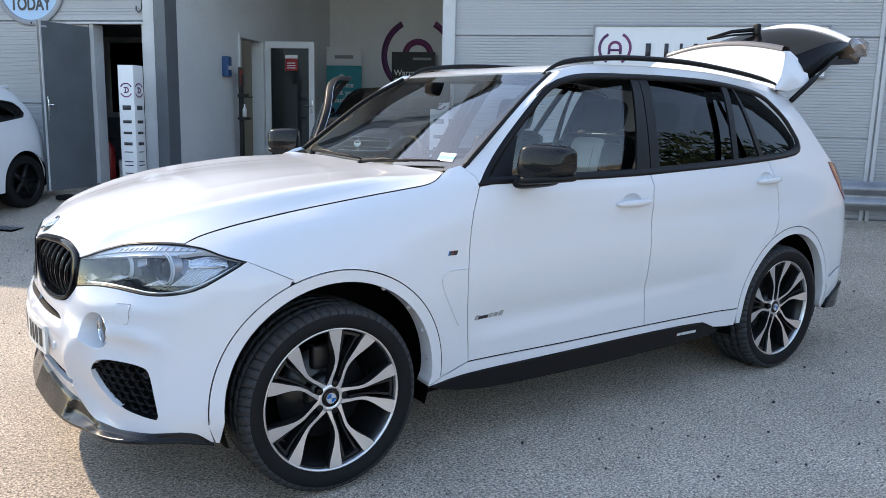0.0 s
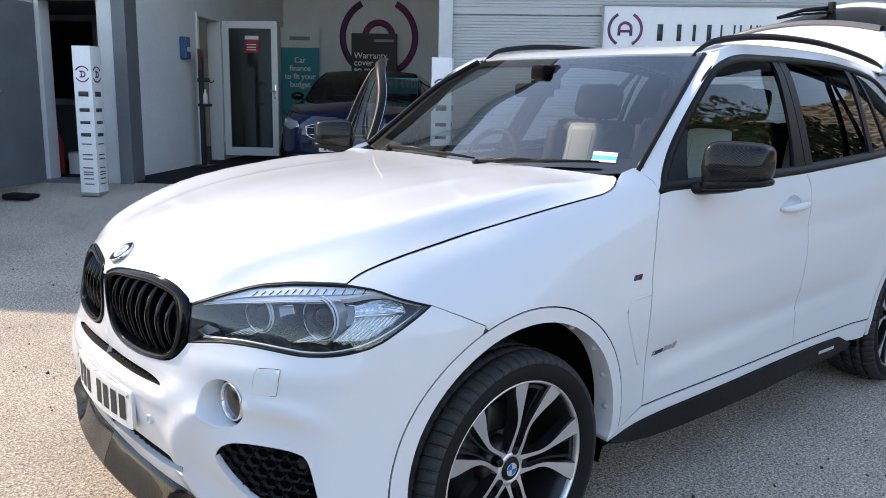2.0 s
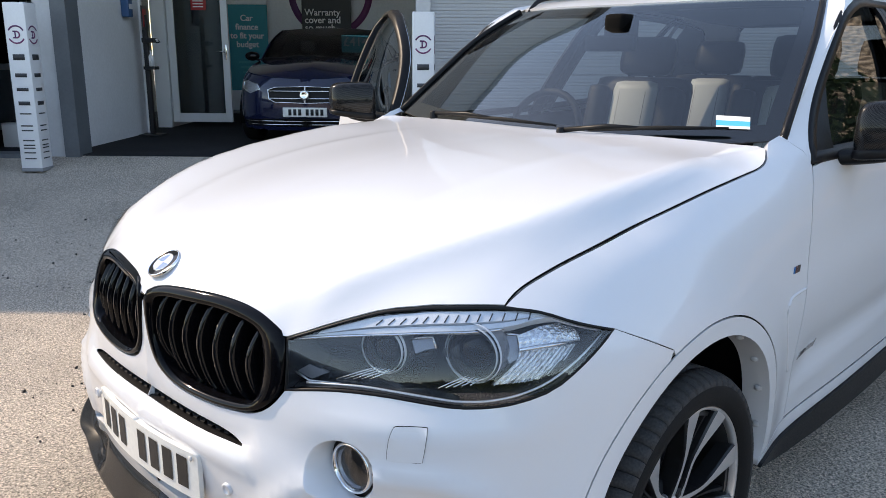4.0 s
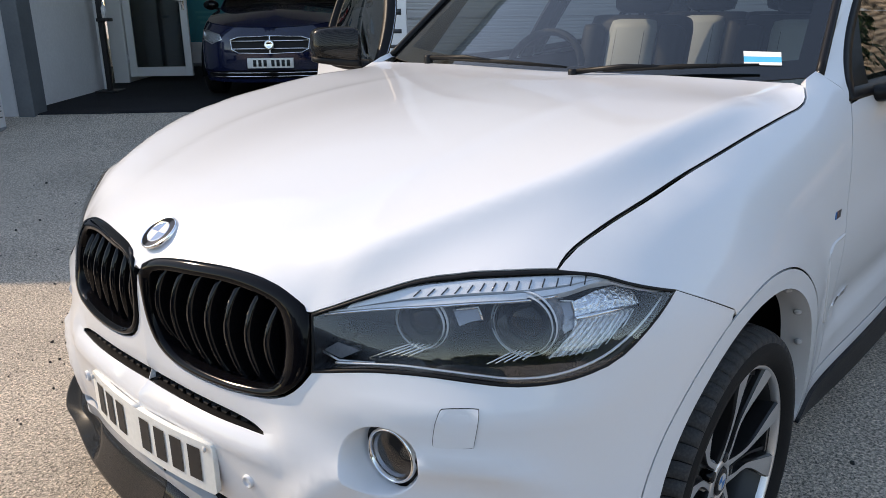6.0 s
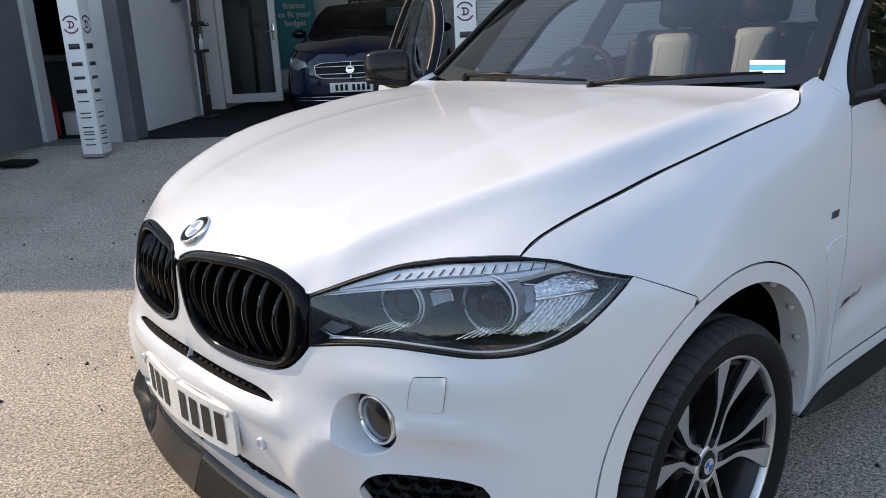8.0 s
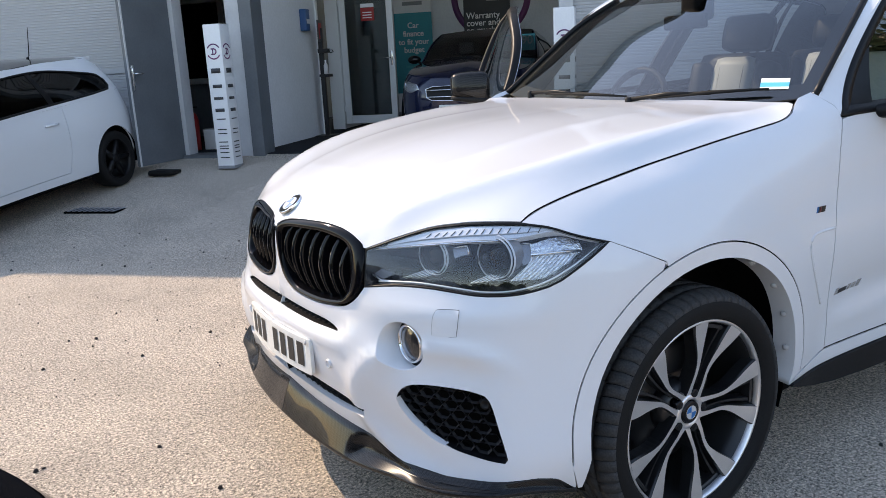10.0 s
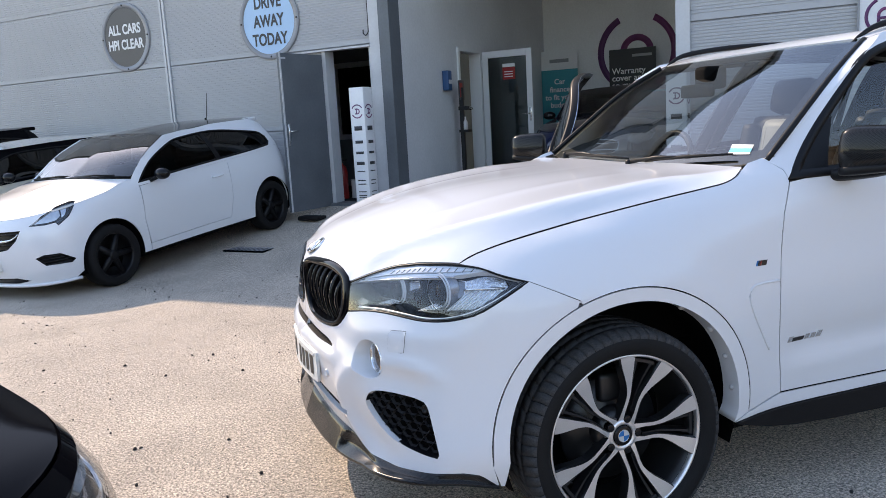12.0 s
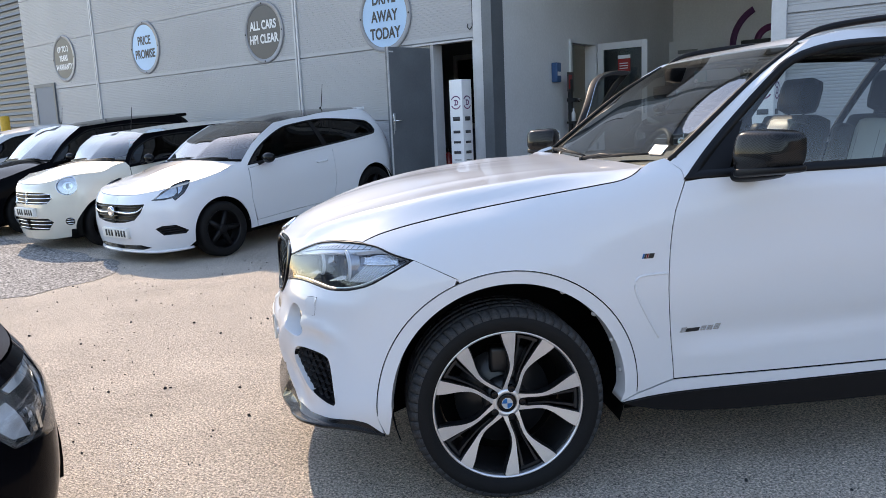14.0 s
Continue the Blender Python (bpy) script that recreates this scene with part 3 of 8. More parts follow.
def door_lines(u, z, x):
    """The hollow above the sill and its lower lip."""
    if not 0.2 < u < 3.6:
        return 0.0
    low = 0.60 + 0.02 * (u - 0.6)
    hollow = -0.016 * math.exp(-((z - low + 0.03) / 0.075) ** 2) * smooth(0.6, 0.8, u) * smooth(2.6, 2.2, u)
    lip = 0.013 * math.exp(-math.hypot(z - 0.497 - 0.06 * (u - 0.66), 0.004) / 0.035) * smooth(0.6, 0.75, u) * smooth(2.6, 2.2, u)
    return hollow + lip


SUV.bumps += [arch_swell, door_lines]
suv = thing("suv", "white five-door SUV with black trim, open boot and driver's door", "car")
GAP = 0.0021

BONNET_SIDE = [(-0.550, 0.992), (-0.487, 1.015), (-0.347, 1.047), (-0.138, 1.085), (0.106, 1.122), (0.39, 1.161), (0.472, 1.174), (0.525, 1.192), (0.565, 1.215)]
LAMP_TOP = [(-1.100, 0.912), (-0.985, 0.951), (-0.89, 0.976), (-0.82, 0.984), (-0.755, 0.990), (-0.62, 0.9925), (-0.55, 0.990)]
LAMP_OUT = [(-0.55, 0.990), (-0.475, 0.980), (-0.41, 0.9585), (-0.328, 0.936)]
LAMP_LOW = [(-0.328, 0.936), (-0.425, 0.886), (-0.49, 0.852), (-0.545, 0.836), (-0.605, 0.826), (-0.69, 0.823), (-0.775, 0.828), (-0.865, 0.832), (-0.975, 0.828), (-1.088, 0.812)]
GRILLE_TOP = [(-1.562, 0.916), (-1.552, 0.936), (-1.52, 0.947), (-1.47, 0.953), (-1.40, 0.957), (-1.31, 0.959), (-1.22, 0.952), (-1.15, 0.934), (-1.110, 0.911)]
GRILLE_LOW = [(-1.099, 0.86), (-1.102, 0.822), (-1.118, 0.791), (-1.147, 0.767), (-1.185, 0.753), (-1.245, 0.745), (-1.31, 0.740), (-1.40, 0.740), (-1.47, 0.748), (-1.52, 0.768), (-1.548, 0.806), (-1.559, 0.86)]
WIN_LOW = [(0.70, 1.172), (1.03, 1.178), (1.61, 1.186), (2.42, 1.222), (3.05, 1.258), (3.20, 1.285)]
WIN_TOP = [(3.255, 1.36), (3.20, 1.475), (3.10, 1.565), (2.97, 1.635), (2.58, 1.682), (2.2, 1.694), (1.85, 1.689), (1.455, 1.672), (1.27, 1.642), (1.16, 1.597), (1.05, 1.503), (0.96, 1.418), (0.86, 1.322), (0.765, 1.231)]


def on(u, z):
    return SUV.at(u, z)


def panel(name, outline, mat, parent, label="", step=0.03, depth=0.02, out=0.0, both=True, holes=()):
    ob = part(name, sheet(outline, (lambda u, z: SUV.at(u, z, out)) if out else on, step, depth, holes), mat, parent, label)
    if both:
        mirrored(ob)
    return ob


FRONT_ARCH = (0.010, 0.405)
ARCH_OUT, ARCH_EDGE, ARCH_IN = (0.489, 0.478), (0.492, 0.481), (0.440, 0.434)
REAR_ARCH = (2.965, 0.405)
# wing
wing = bow(BONNET_SIDE, 30) + [(0.60, 1.235), (0.66, 1.25), (0.702, 1.205), (0.703, 1.165)] + bow([(0.703, 1.165), (0.645, 1.034), (0.621, 0.85), (0.622, 0.72), (0.655, 0.410)], 14)[1:] + [(0.56, 0.385), (0.505, 0.372)] + \
    arc(*FRONT_ARCH, ARCH_EDGE, -4, 111.5, 30)[0:] + [(-0.177, 0.867), (-0.25, 0.902), (-0.328, 0.936)] + bow(LAMP_OUT[::-1], 8)[1:-1]
panel("wing", shrink(wing, GAP * 0.7), PAINT, suv, step=0.025)
# front arch trim
def arch_trim(centre, r_out, r_in, a0, a1, feet):
    outer, inner = arc(*centre, r_out, a0, a1, 40), arc(*centre, r_in, a1, a0, 40)
    return outer + feet[0] + inner + feet[1]


front_trim = arch_trim(FRONT_ARCH, ARCH_OUT, ARCH_IN, -3, 183, ([(-0.482, 0.376), (-0.458, 0.30), (-0.446, 0.30)], [(0.435, 0.343), (0.50, 0.371)]))
panel("arch_trim", shrink(front_trim, 0.0003), PAINT, suv, step=0.025, depth=0.075)
rear_trim = arch_trim(REAR_ARCH, 0.455, 0.412, -8, 176, ([(2.505, 0.40), (2.515, 0.33), (2.55, 0.33)], [(3.40, 0.31)]))
panel("arch_trim", shrink(rear_trim, GAP / 2), PAINT, suv, step=0.025, depth=0.05)
# the corner where bumper, wing and arch trim meet
panel("corner_filler", [(-0.203, 0.880), (-0.180, 0.878), (-0.160, 0.872), (-0.166, 0.858), (-0.186, 0.862)], PAINT, suv, out=-0.0022, depth=0.0, step=0.01)
# doors
door_front = bow([(0.703, 1.165), (0.645, 1.034), (0.621, 0.85), (0.622, 0.72), (0.655, 0.410)], 14) + bow([(0.655, 0.410), (1.2, 0.413), (1.772, 0.417)], 8)[1:] + \
    bow([(1.772, 0.417), (1.752, 0.6), (1.745, 0.85), (1.75, 1.05), (1.765, 1.13), (1.755, 1.19)], 14)[1:] + bow([(1.755, 1.19), (1.61, 1.186), (1.03, 1.178), (0.703, 1.172)], 12)[1:-1]
# shoulder crease along the doors, deepest over the rear one
shoulder = gentle([(0.6, 1.02), (1.0, 1.025), (1.5, 1.046), (1.85, 1.062), (2.28, 1.091), (2.54, 1.115), (3.0, 1.16), (3.6, 1.21)])
swage = gentle([(0.6, 0.90), (1.5, 0.945), (1.87, 0.968), (2.13, 0.978), (2.53, 0.992), (3.6, 1.03)])


def flank(u, z, x):
    if u < 0.6 or u > 3.55:
        return 0.0
    rear = smooth(1.1, 2.2, u)
    d = z - shoulder(u)
    ridge = (0.005 + 0.006 * rear) * math.exp(-math.hypot(d, 0.010) / 0.05)
    e = z - swage(u)
    hollow = 0.006 * rear * math.exp(-(e / 0.035) ** 2)
    return (ridge - hollow) * smooth(0.62, 1.0, u) * smooth(3.55, 3.0, u)


SUV.bumps.append(flank)
HANDLES = ((1.60, 1.060), (2.72, 1.135))


def cup_loop(u0, z0, grow=0.0):
    return [(u0 + (0.062 + grow) * math.cos(a), z0 + 0.012 + (0.034 + grow) * math.sin(a)) for a in np.linspace(0, math.tau, 27)[:-1]]


panel("front_door", shrink(door_front, GAP), PAINT, suv, both=False, step=0.024, depth=0.02, holes=[cup_loop(*HANDLES[0])])
door_rear = bow([(1.755, 1.19), (1.765, 1.13), (1.75, 1.05), (1.745, 0.85), (1.752, 0.6), (1.772, 0.417)], 14) + [(2.1, 0.42), (2.505, 0.424)] + \
    [p for p in arc(*REAR_ARCH, 0.458, 176, 118, 14)] + bow([(2.75, 0.81), (2.80, 0.93), (2.815, 1.05), (2.80, 1.15), (2.78, 1.244)], 12) + bow([(2.78, 1.244), (2.42, 1.222), (1.755, 1.19)], 12)[1:-1]
panel("rear_door", shrink(door_rear, GAP), PAINT, suv, step=0.024, holes=[cup_loop(*HANDLES[1])])
# rear quarter, up to the roof
quarter = bow([(2.78, 1.244), (2.80, 1.15), (2.815, 1.05), (2.80, 0.93), (2.75, 0.81)], 12) + arc(*REAR_ARCH, 0.458, 118, -6, 26) + [(3.44, 0.52), (3.60, 0.55), (3.95, 0.56), (4.15, 0.57)] + \
    [(4.1, 0.8), (3.86, 0.98), (3.70, 1.10), (3.60, 1.25), (3.53, 1.40), (3.47, 1.52), (3.38, 1.63), (3.25, 1.69)] + \
    [(2.9, 1.705), (2.6, 1.728), (2.2, 1.738), (1.85, 1.732), (1.46, 1.712), (1.30, 1.686), (1.20, 1.628), (1.073, 1.536), (0.946, 1.430), (0.805, 1.326), (0.70, 1.250), (0.66, 1.245), (0.702, 1.205), (0.703, 1.172), (0.765, 1.231)] + \
    bow(WIN_TOP[::-1], 40)[1:-1] + [(3.255, 1.36)] + bow([(3.255, 1.36), (3.24, 1.31), (3.18, 1.275), (3.05, 1.258), (2.78, 1.244)], 10)[1:-1]
panel("body_side", shrink(quarter, GAP * 0.7), PAINT, suv)
# sill, with the black skirt under it
sill = bow([(0.655, 0.406), (1.2, 0.409), (1.772, 0.413), (2.505, 0.42)], 14) + [(2.508, 0.36), (2.50, 0.325), (2.42, 0.325), (2.33, 0.335)] + bow([(2.33, 0.335), (2.26, 0.365), (2.15, 0.375), (1.6, 0.372), (1.0, 0.362), (0.6, 0.352), (0.44, 0.34)], 16) + [(0.505, 0.368), (0.56, 0.381)]
panel("sill", shrink(sill, GAP * 0.7), PAINT, suv)
skirt = bow([(2.33, 0.333), (2.26, 0.363), (2.15, 0.373), (1.6, 0.37), (1.0, 0.36), (0.6, 0.35), (0.44, 0.338)], 16) + [(0.50, 0.318), (0.60, 0.292), (0.72, 0.275), (0.9, 0.268), (1.5, 0.270), (2.2, 0.286), (2.33, 0.300), (2.36, 0.318)]
panel("side_skirt", skirt, BLACK_TRIM, suv, "matt black side skirt", out=0.01)
# bumper
def ellipse(cu, cz, ru, rz, count=28, turn=0.0):
    return [(cu + ru * math.cos(k * math.tau / count) * math.cos(turn) - rz * math.sin(k * math.tau / count) * math.sin(turn),
             cz + ru * math.cos(k * math.tau / count) * math.sin(turn) + rz * math.sin(k * math.tau / count) * math.cos(turn)) for k in range(count)]


bumper_top = bow(LAMP_LOW, 20) + bow([(-1.095, 0.803), (-1.112, 0.783), (-1.142, 0.760), (-1.183, 0.745), (-1.245, 0.737), (-1.31, 0.732), (-1.40, 0.732), (-1.473, 0.740), (-1.526, 0.761), (-1.554, 0.801), (-1.5645, 0.86)], 26)
bumper = [(-0.328, 0.936), (-0.25, 0.902), (-0.177, 0.867)] + arc(*FRONT_ARCH, ARCH_EDGE, 113.5, 183, 20) + [(-0.462, 0.30)] + \
    bow([(-0.47, 0.305), (-0.53, 0.350), (-0.61, 0.357), (-0.72, 0.348), (-0.82, 0.338), (-0.95, 0.338), (-1.11, 0.376), (-1.32, 0.384), (MID, 0.408)], 30) + [(MID, 0.914), (-1.569, 0.908)] + bumper_top[::-1]
FOG = ellipse(-0.943, 0.675, 0.078, 0.066)
SLOT = bow([(-1.62, 0.694), (-1.45, 0.692), (-1.31, 0.691), (-1.25, 0.688), (-1.215, 0.682), (-1.192, 0.671), (-1.24, 0.671), (-1.33, 0.669), (-1.48, 0.669), (-1.62, 0.671)], 40)
INTAKE = bow([(-0.963, 0.527), (-0.942, 0.558), (-0.895, 0.578), (-0.80, 0.583), (-0.70, 0.572), (-0.676, 0.552), (-0.655, 0.48), (-0.638, 0.408), (-0.655, 0.403), (-0.73, 0.408), (-0.80, 0.418), (-0.86, 0.432), (-0.92, 0.465), (-0.955, 0.503)], 40)
MESH = bow([(-1.60, 0.490), (-1.34, 0.484), (-1.20, 0.477), (-1.10, 0.465), (-1.08, 0.452), (-1.095, 0.436), (-1.20, 0.427), (-1.33, 0.430), (-1.60, 0.44)], 28)


def pocket_lip(u, z, x):
    """The scooped shoulder round the side intakes and the fog lamps' rims."""
    if not -1.3 < u < -0.5:
        return 0.0
    d = math.hypot((u + 0.80) / 0.26, (z - 0.50) / 0.15)
    scoop = -0.022 * smooth(1.25, 0.75, d) * smooth(-0.62, -0.75, u)
    ridge = 0.012 * math.exp(-((d - 1.22) / 0.12) ** 2) * smooth(-0.55, -0.7, u)
    return scoop + ridge


SUV.bumps.append(pocket_lip)


def slot_lip(u, z, x):
    """The hollow that holds the upper slot, and the rounded lip under it."""
    if u > -1.12:
        return 0.0
    inward = smooth(-1.14, -1.19, u)
    return (0.006 * math.exp(-((z - 0.642) / 0.016) ** 2) - 0.014 * smooth(0.654, 0.668, z) * smooth(0.712, 0.695, z)) * inward


SUV.bumps.append(slot_lip)
edge_line = gentle([(-1.10, 0.744), (-1.04, 0.752), (-0.86, 0.770), (-0.70, 0.775), (-0.59, 0.775), (-0.50, 0.790)])


def bumper_edge(u, z, x):
    """The crease under the headlamp, where the bumper turns from shelf to face."""
    if not -1.12 < u < -0.42:
        return 0.0
    return 0.0065 * math.exp(-math.hypot(z - edge_line(u), 0.0025) / 0.022) * smooth(-1.12, -0.98, u) * smooth(-0.42, -0.56, u)


SUV.bumps.append(bumper_edge)


def clip_mid(loop):
    """Keeps a loop on the near side of the car's middle."""
    return [(max(a, MID), b) for a, b in loop]


bumper_ob = panel("bumper", [(SUV.start if u < SUV.start + 0.012 else u, z) for u, z in shrink(bumper, GAP * 0.5)], PAINT, suv, step=0.022, holes=[FOG, clip_mid(SLOT), INTAKE, clip_mid(MESH)], both=False)
mirrored(bumper_ob)
def coons(low, high, left, right, nu, nv):
    """A patch over four edges: low and high run from left to right, left and right from low to high."""
    l, h = curve_points(low, nu), curve_points(high, nu)
    a, b = curve_points(left, nv), curve_points(right, nv)
    rows = []
    for j in range(nv):
        v = j / (nv - 1)
        row = []
        for i in range(nu):
            u = i / (nu - 1)
            row.append(l[i] * (1 - v) + h[i] * v + a[j] * (1 - u) + b[j] * u - (l[0] * (1 - u) * (1 - v) + l[-1] * u * (1 - v) + h[0] * (1 - u) * v + h[-1] * u * v))
        rows.append(row)
    return rows


def net(rows, depth=0.0, flip=False, both=True):
    """A mesh over rows of points, mirrored in the car's middle, with a rim turned down."""
    bm = bmesh.new()
    nv, nu = len(rows), len(rows[0])
    if both:
        rows = [r[:-1] + [Vector((p.x, -p.y, p.z)) for p in r[::-1]] for r in rows]
        nu = len(rows[0])
    vs = [[bm.verts.new(p) for p in r] for r in rows]
    for j in range(nv - 1):
        for i in range(nu - 1):
            q = (vs[j][i], vs[j][i + 1], vs[j + 1][i + 1], vs[j + 1][i])
            bm.faces.new(q if flip else q[::-1])
    bm.normal_update()
    if depth:
        loop = vs[0][:-1] + [r[-1] for r in vs[:-1]] + vs[-1][:0:-1] + [r[0] for r in vs[:0:-1]]
        top = [bm.verts.new(v.co) for v in loop]
        low = [bm.verts.new(v.co - v.normal * depth) for v in loop]
        n = len(loop)
        for k in range(n):
            q = (top[k], low[k], low[(k + 1) % n], top[(k + 1) % n])
            bm.faces.new(q[::-1] if flip else q)
    return bm


# bonnet: a smooth height over the plan, through the nose edge, the shut line and the middle line
nose = [on(MID, 0.920)] + [on(u, z + 0.004) for u, z in bow(GRILLE_TOP, 12)] + [on(u, z + 0.004) for u, z in bow(LAMP_TOP, 12)]
shut = [on(u, z + 0.003) for u, z in bow(BONNET_SIDE, 48)]
middle = [(-0.872, 0.921), (-0.862, 0.945), (-0.846, 0.968), (-0.82, 0.990), (-0.74, 1.035), (-0.62, 1.078), (-0.4, 1.126), (-0.1, 1.169), (0.2, 1.197), (0.4, 1.209), (0.6, 1.214)]
known = [(p.x, p.y, p.z, 1.0) for p in nose[2:] if p.x > -0.80] + [(p.x, p.y, p.z, 2.0) for p in shut] + [(x, 0.0, z, 1.5) for x, z in middle if x > -0.85] + [(0.6, -0.4, 1.213, 1.0), (0.605, -0.7, 1.214, 1.0)]


shut_y, shut_z = cubic([p.x for p in shut], [-p.y for p in shut]), cubic([p.x for p in shut], [p.z for p in shut])
mid_z = cubic([x for x, _ in middle], [z for _, z in middle])
for x in np.arange(-0.44, 0.6, 0.08):
    for f in (0.2, 0.4, 0.6, 0.8, 0.92):
        y, zm, zs = f * shut_y(min(x, 0.55)), mid_z(x), shut_z(min(x, 0.55))
        known.append((float(x), -y, zm - (zm - zs) * f ** 2.3, 1.0))


def powers(x, y):
    y2 = y * y
    return [x ** i * y2 ** j for i in range(4) for j in range(4) if i + j < 5]


hood_fit = np.linalg.lstsq(np.array([[w * v for v in powers(x, y)] for x, y, z, w in known]), np.array([w * z for x, y, z, w in known]), rcond=None)[0]


fold_at = gentle([(-0.85, 0.43), (-0.70, 0.494), (-0.60, 0.552), (-0.46, 0.628), (-0.31, 0.688), (-0.15, 0.715), (0.06, 0.735), (0.34, 0.753), (0.6, 0.780)])
ridge_at = gentle([(-0.80, 0.21), (-0.675, 0.300), (-0.46, 0.372), (-0.35, 0.396), (-0.16, 0.407), (0.10, 0.410), (0.6, 0.412)])


def hood_z(x, y):
    z = float(np.dot(hood_fit, powers(x, y)))
    d = abs(y) - fold_at(x)
    soft_d = math.hypot(d, 0.009 + 0.030 * smooth(0.1, 0.6, x)) - 0.008
    fold = 0.045 * math.exp(-soft_d / (0.24 if d < 0 else 0.06)) * smooth(-0.90, -0.66, x) * smooth(0.70, 0.2, x)
    r = abs(y) - ridge_at(x)
    return z + fold + 0.0045 * (math.exp(r / 0.10) if r < 0 else math.exp(-r / 0.03)) * smooth(-0.80, -0.60, x) * smooth(0.45, 0.0, x)


pins = [on(u, z + 0.004) for line_of in (GRILLE_TOP, LAMP_TOP) for u, z in bow(line_of, 60)] + [on(u, z + 0.003) for u, z in bow(BONNET_SIDE, 140)]
edge_fix = [(p.x, p.y, p.z - hood_z(p.x, p.y)) for p in pins]


def hood_place(x, y):
    """The height, drawn onto the known edges near them."""
    near = sorted(((x - a) ** 2 + (-abs(y) - b) ** 2, d) for a, b, d in edge_fix)[:4]
    w = [1 / (q + 1e-6) for q, _ in near]
    d = sum(k * v for k, (_, v) in zip(w, near)) / sum(w)
    return Vector((x, y, hood_z(x, y) + d * math.exp(-near[0][0] / 0.0016)))


half = [(p.x, p.y) for p in nose] + [(p.x, p.y) for p in shut[1:]] + [(0.598, -0.775), (0.604, -0.6), (0.602, -0.3)]
half[0] = (half[0][0], 0.0)
plan = half + [(0.600, 0.0)] + [(x, -y) for x, y in half[:0:-1]]
part("bonnet", sheet(plan, hood_place, 0.021, 0.02), PAINT, suv)
# windscreen and roof
base = [Vector((0.555, 0, 1.186)), Vector((0.570, -0.3, 1.191)), Vector((0.612, -0.56, 1.206)), Vector((0.672, -0.805, 1.232))]
head = [Vector((1.150, 0, 1.660)), Vector((1.172, -0.3, 1.662)), Vector((1.215, -0.5, 1.663)), Vector((1.275, -0.655, 1.660))]
edge = curve_points([base[-1], (0.85, -0.768, 1.374), (1.06, -0.722, 1.535), head[-1]], 12)
spine = curve_points([base[0], (0.75, 0, 1.352), (0.95, 0, 1.515), head[0]], 12)
screen = coons(base[::-1], head[::-1], edge, spine, 24, 20)
part("windscreen", net(screen), SCREEN, suv, "clear laminated windscreen").visible_shadow = False
roof_edge = [head[-1] + Vector((0.03, -0.012, 0.014))] + [on(u, z) for u, z in ((1.46, 1.714), (1.85, 1.736), (2.2, 1.740), (2.6, 1.730), (2.9, 1.707), (3.25, 1.690))]
roof_mid = [head[0] + Vector((0.012, 0, 0.008)), Vector((1.30, 0, 1.698)), Vector((1.6, 0, 1.735)), Vector((2.0, 0, 1.752)), Vector((2.5, 0, 1.752)), Vector((3.0, 0, 1.735)), Vector((3.36, 0, 1.708))]
roof_front = [p + Vector((0.012, 0, 0.008)) for p in head[:-1]] + [roof_edge[0]]
roof_back = [roof_mid[-1], Vector((3.33, -0.3, 1.704)), roof_edge[-1]]
top = coons(roof_front[::-1], roof_back[::-1], roof_edge, roof_mid, 16, 30)
part("roof", net(top, 0.02), PAINT, suv)
# side glass
side_glass = bow(WIN_LOW, 20) + bow([(3.20, 1.285), (3.24, 1.31), (3.255, 1.36)], 5)[1:] + bow(WIN_TOP, 40)[1:]
def split_at(z):
    return 1.735 + (z - 1.178) * 0.29


front_pane = [p for p in side_glass if p[0] < split_at(p[1])]
rear_pane = [p for p in side_glass if p[0] >= split_at(p[1])]
k = max(range(len(front_pane)), key=lambda i: math.dist(front_pane[i], front_pane[i - 1]))
front_pane = front_pane[k:] + front_pane[:k]
front_pane += [(split_at(1.187), 1.187), (split_at(1.685), 1.685)]
k = max(range(len(rear_pane)), key=lambda i: math.dist(rear_pane[i], rear_pane[i - 1]))
rear_pane = rear_pane[k:] + rear_pane[:k] + [(split_at(1.685), 1.685), (split_at(1.187), 1.187)]
pane_net = [(float(u), float(z)) for u in np.linspace(0.75, 3.2, 24) for z in np.linspace(1.19, 1.68, 10) if inside((u, z), side_glass)]


def bent(u, z):
    return [1, u, z, u * u, u * z, z * z, u ** 3]


pane_fit = np.linalg.lstsq(np.array([bent(*p) for p in pane_net]), np.array([SUV.at(u, z, -0.012).y for u, z in pane_net]), rcond=None)[0]


PANE_IN = max(0.0, 0.012 - 0.006 + max(SUV.at(u, z, -0.012).y - float(np.dot(pane_fit, bent(u, z))) for u, z in pane_net))


def on_pane(u, z):
    """The side glass: one even curve, without the waves of the panels round it."""
    return Vector((SUV.at(u, z, -0.012).x, float(np.dot(pane_fit, bent(u, z))) + PANE_IN, z))


part("front_window", sheet(front_pane, on_pane, 0.03, 0), FRONT_GLASS, suv, "clear front side window").visible_shadow = False
part("window", sheet(rear_pane, on_pane, 0.03, 0), TINT, suv, "dark tinted rear side window")
# painted pillar between the screen and the doors
pillar_line = curve_points([on(u, z) for u, z in ((0.66, 1.246), (0.70, 1.250), (0.805, 1.322), (0.946, 1.424), (1.073, 1.527), (1.20, 1.617), (1.30, 1.678))], 16)
screen_line = curve_points([p + Vector((-0.006, -0.012, 0.002)) for p in edge] + [roof_edge[0]], 16)
bm = bmesh.new()
strips = [[bm.verts.new(a.lerp(b, f) + Vector((-0.3, -0.6, 0.2)) * (0.004 * math.sin(math.pi * f))) for a, b in zip(screen_line, pillar_line)] for f in np.linspace(0, 1, 6)]
for p, q in zip(strips, strips[1:]):
    for i in range(15):
        bm.faces.new((p[i], p[i + 1], q[i + 1], q[i]))
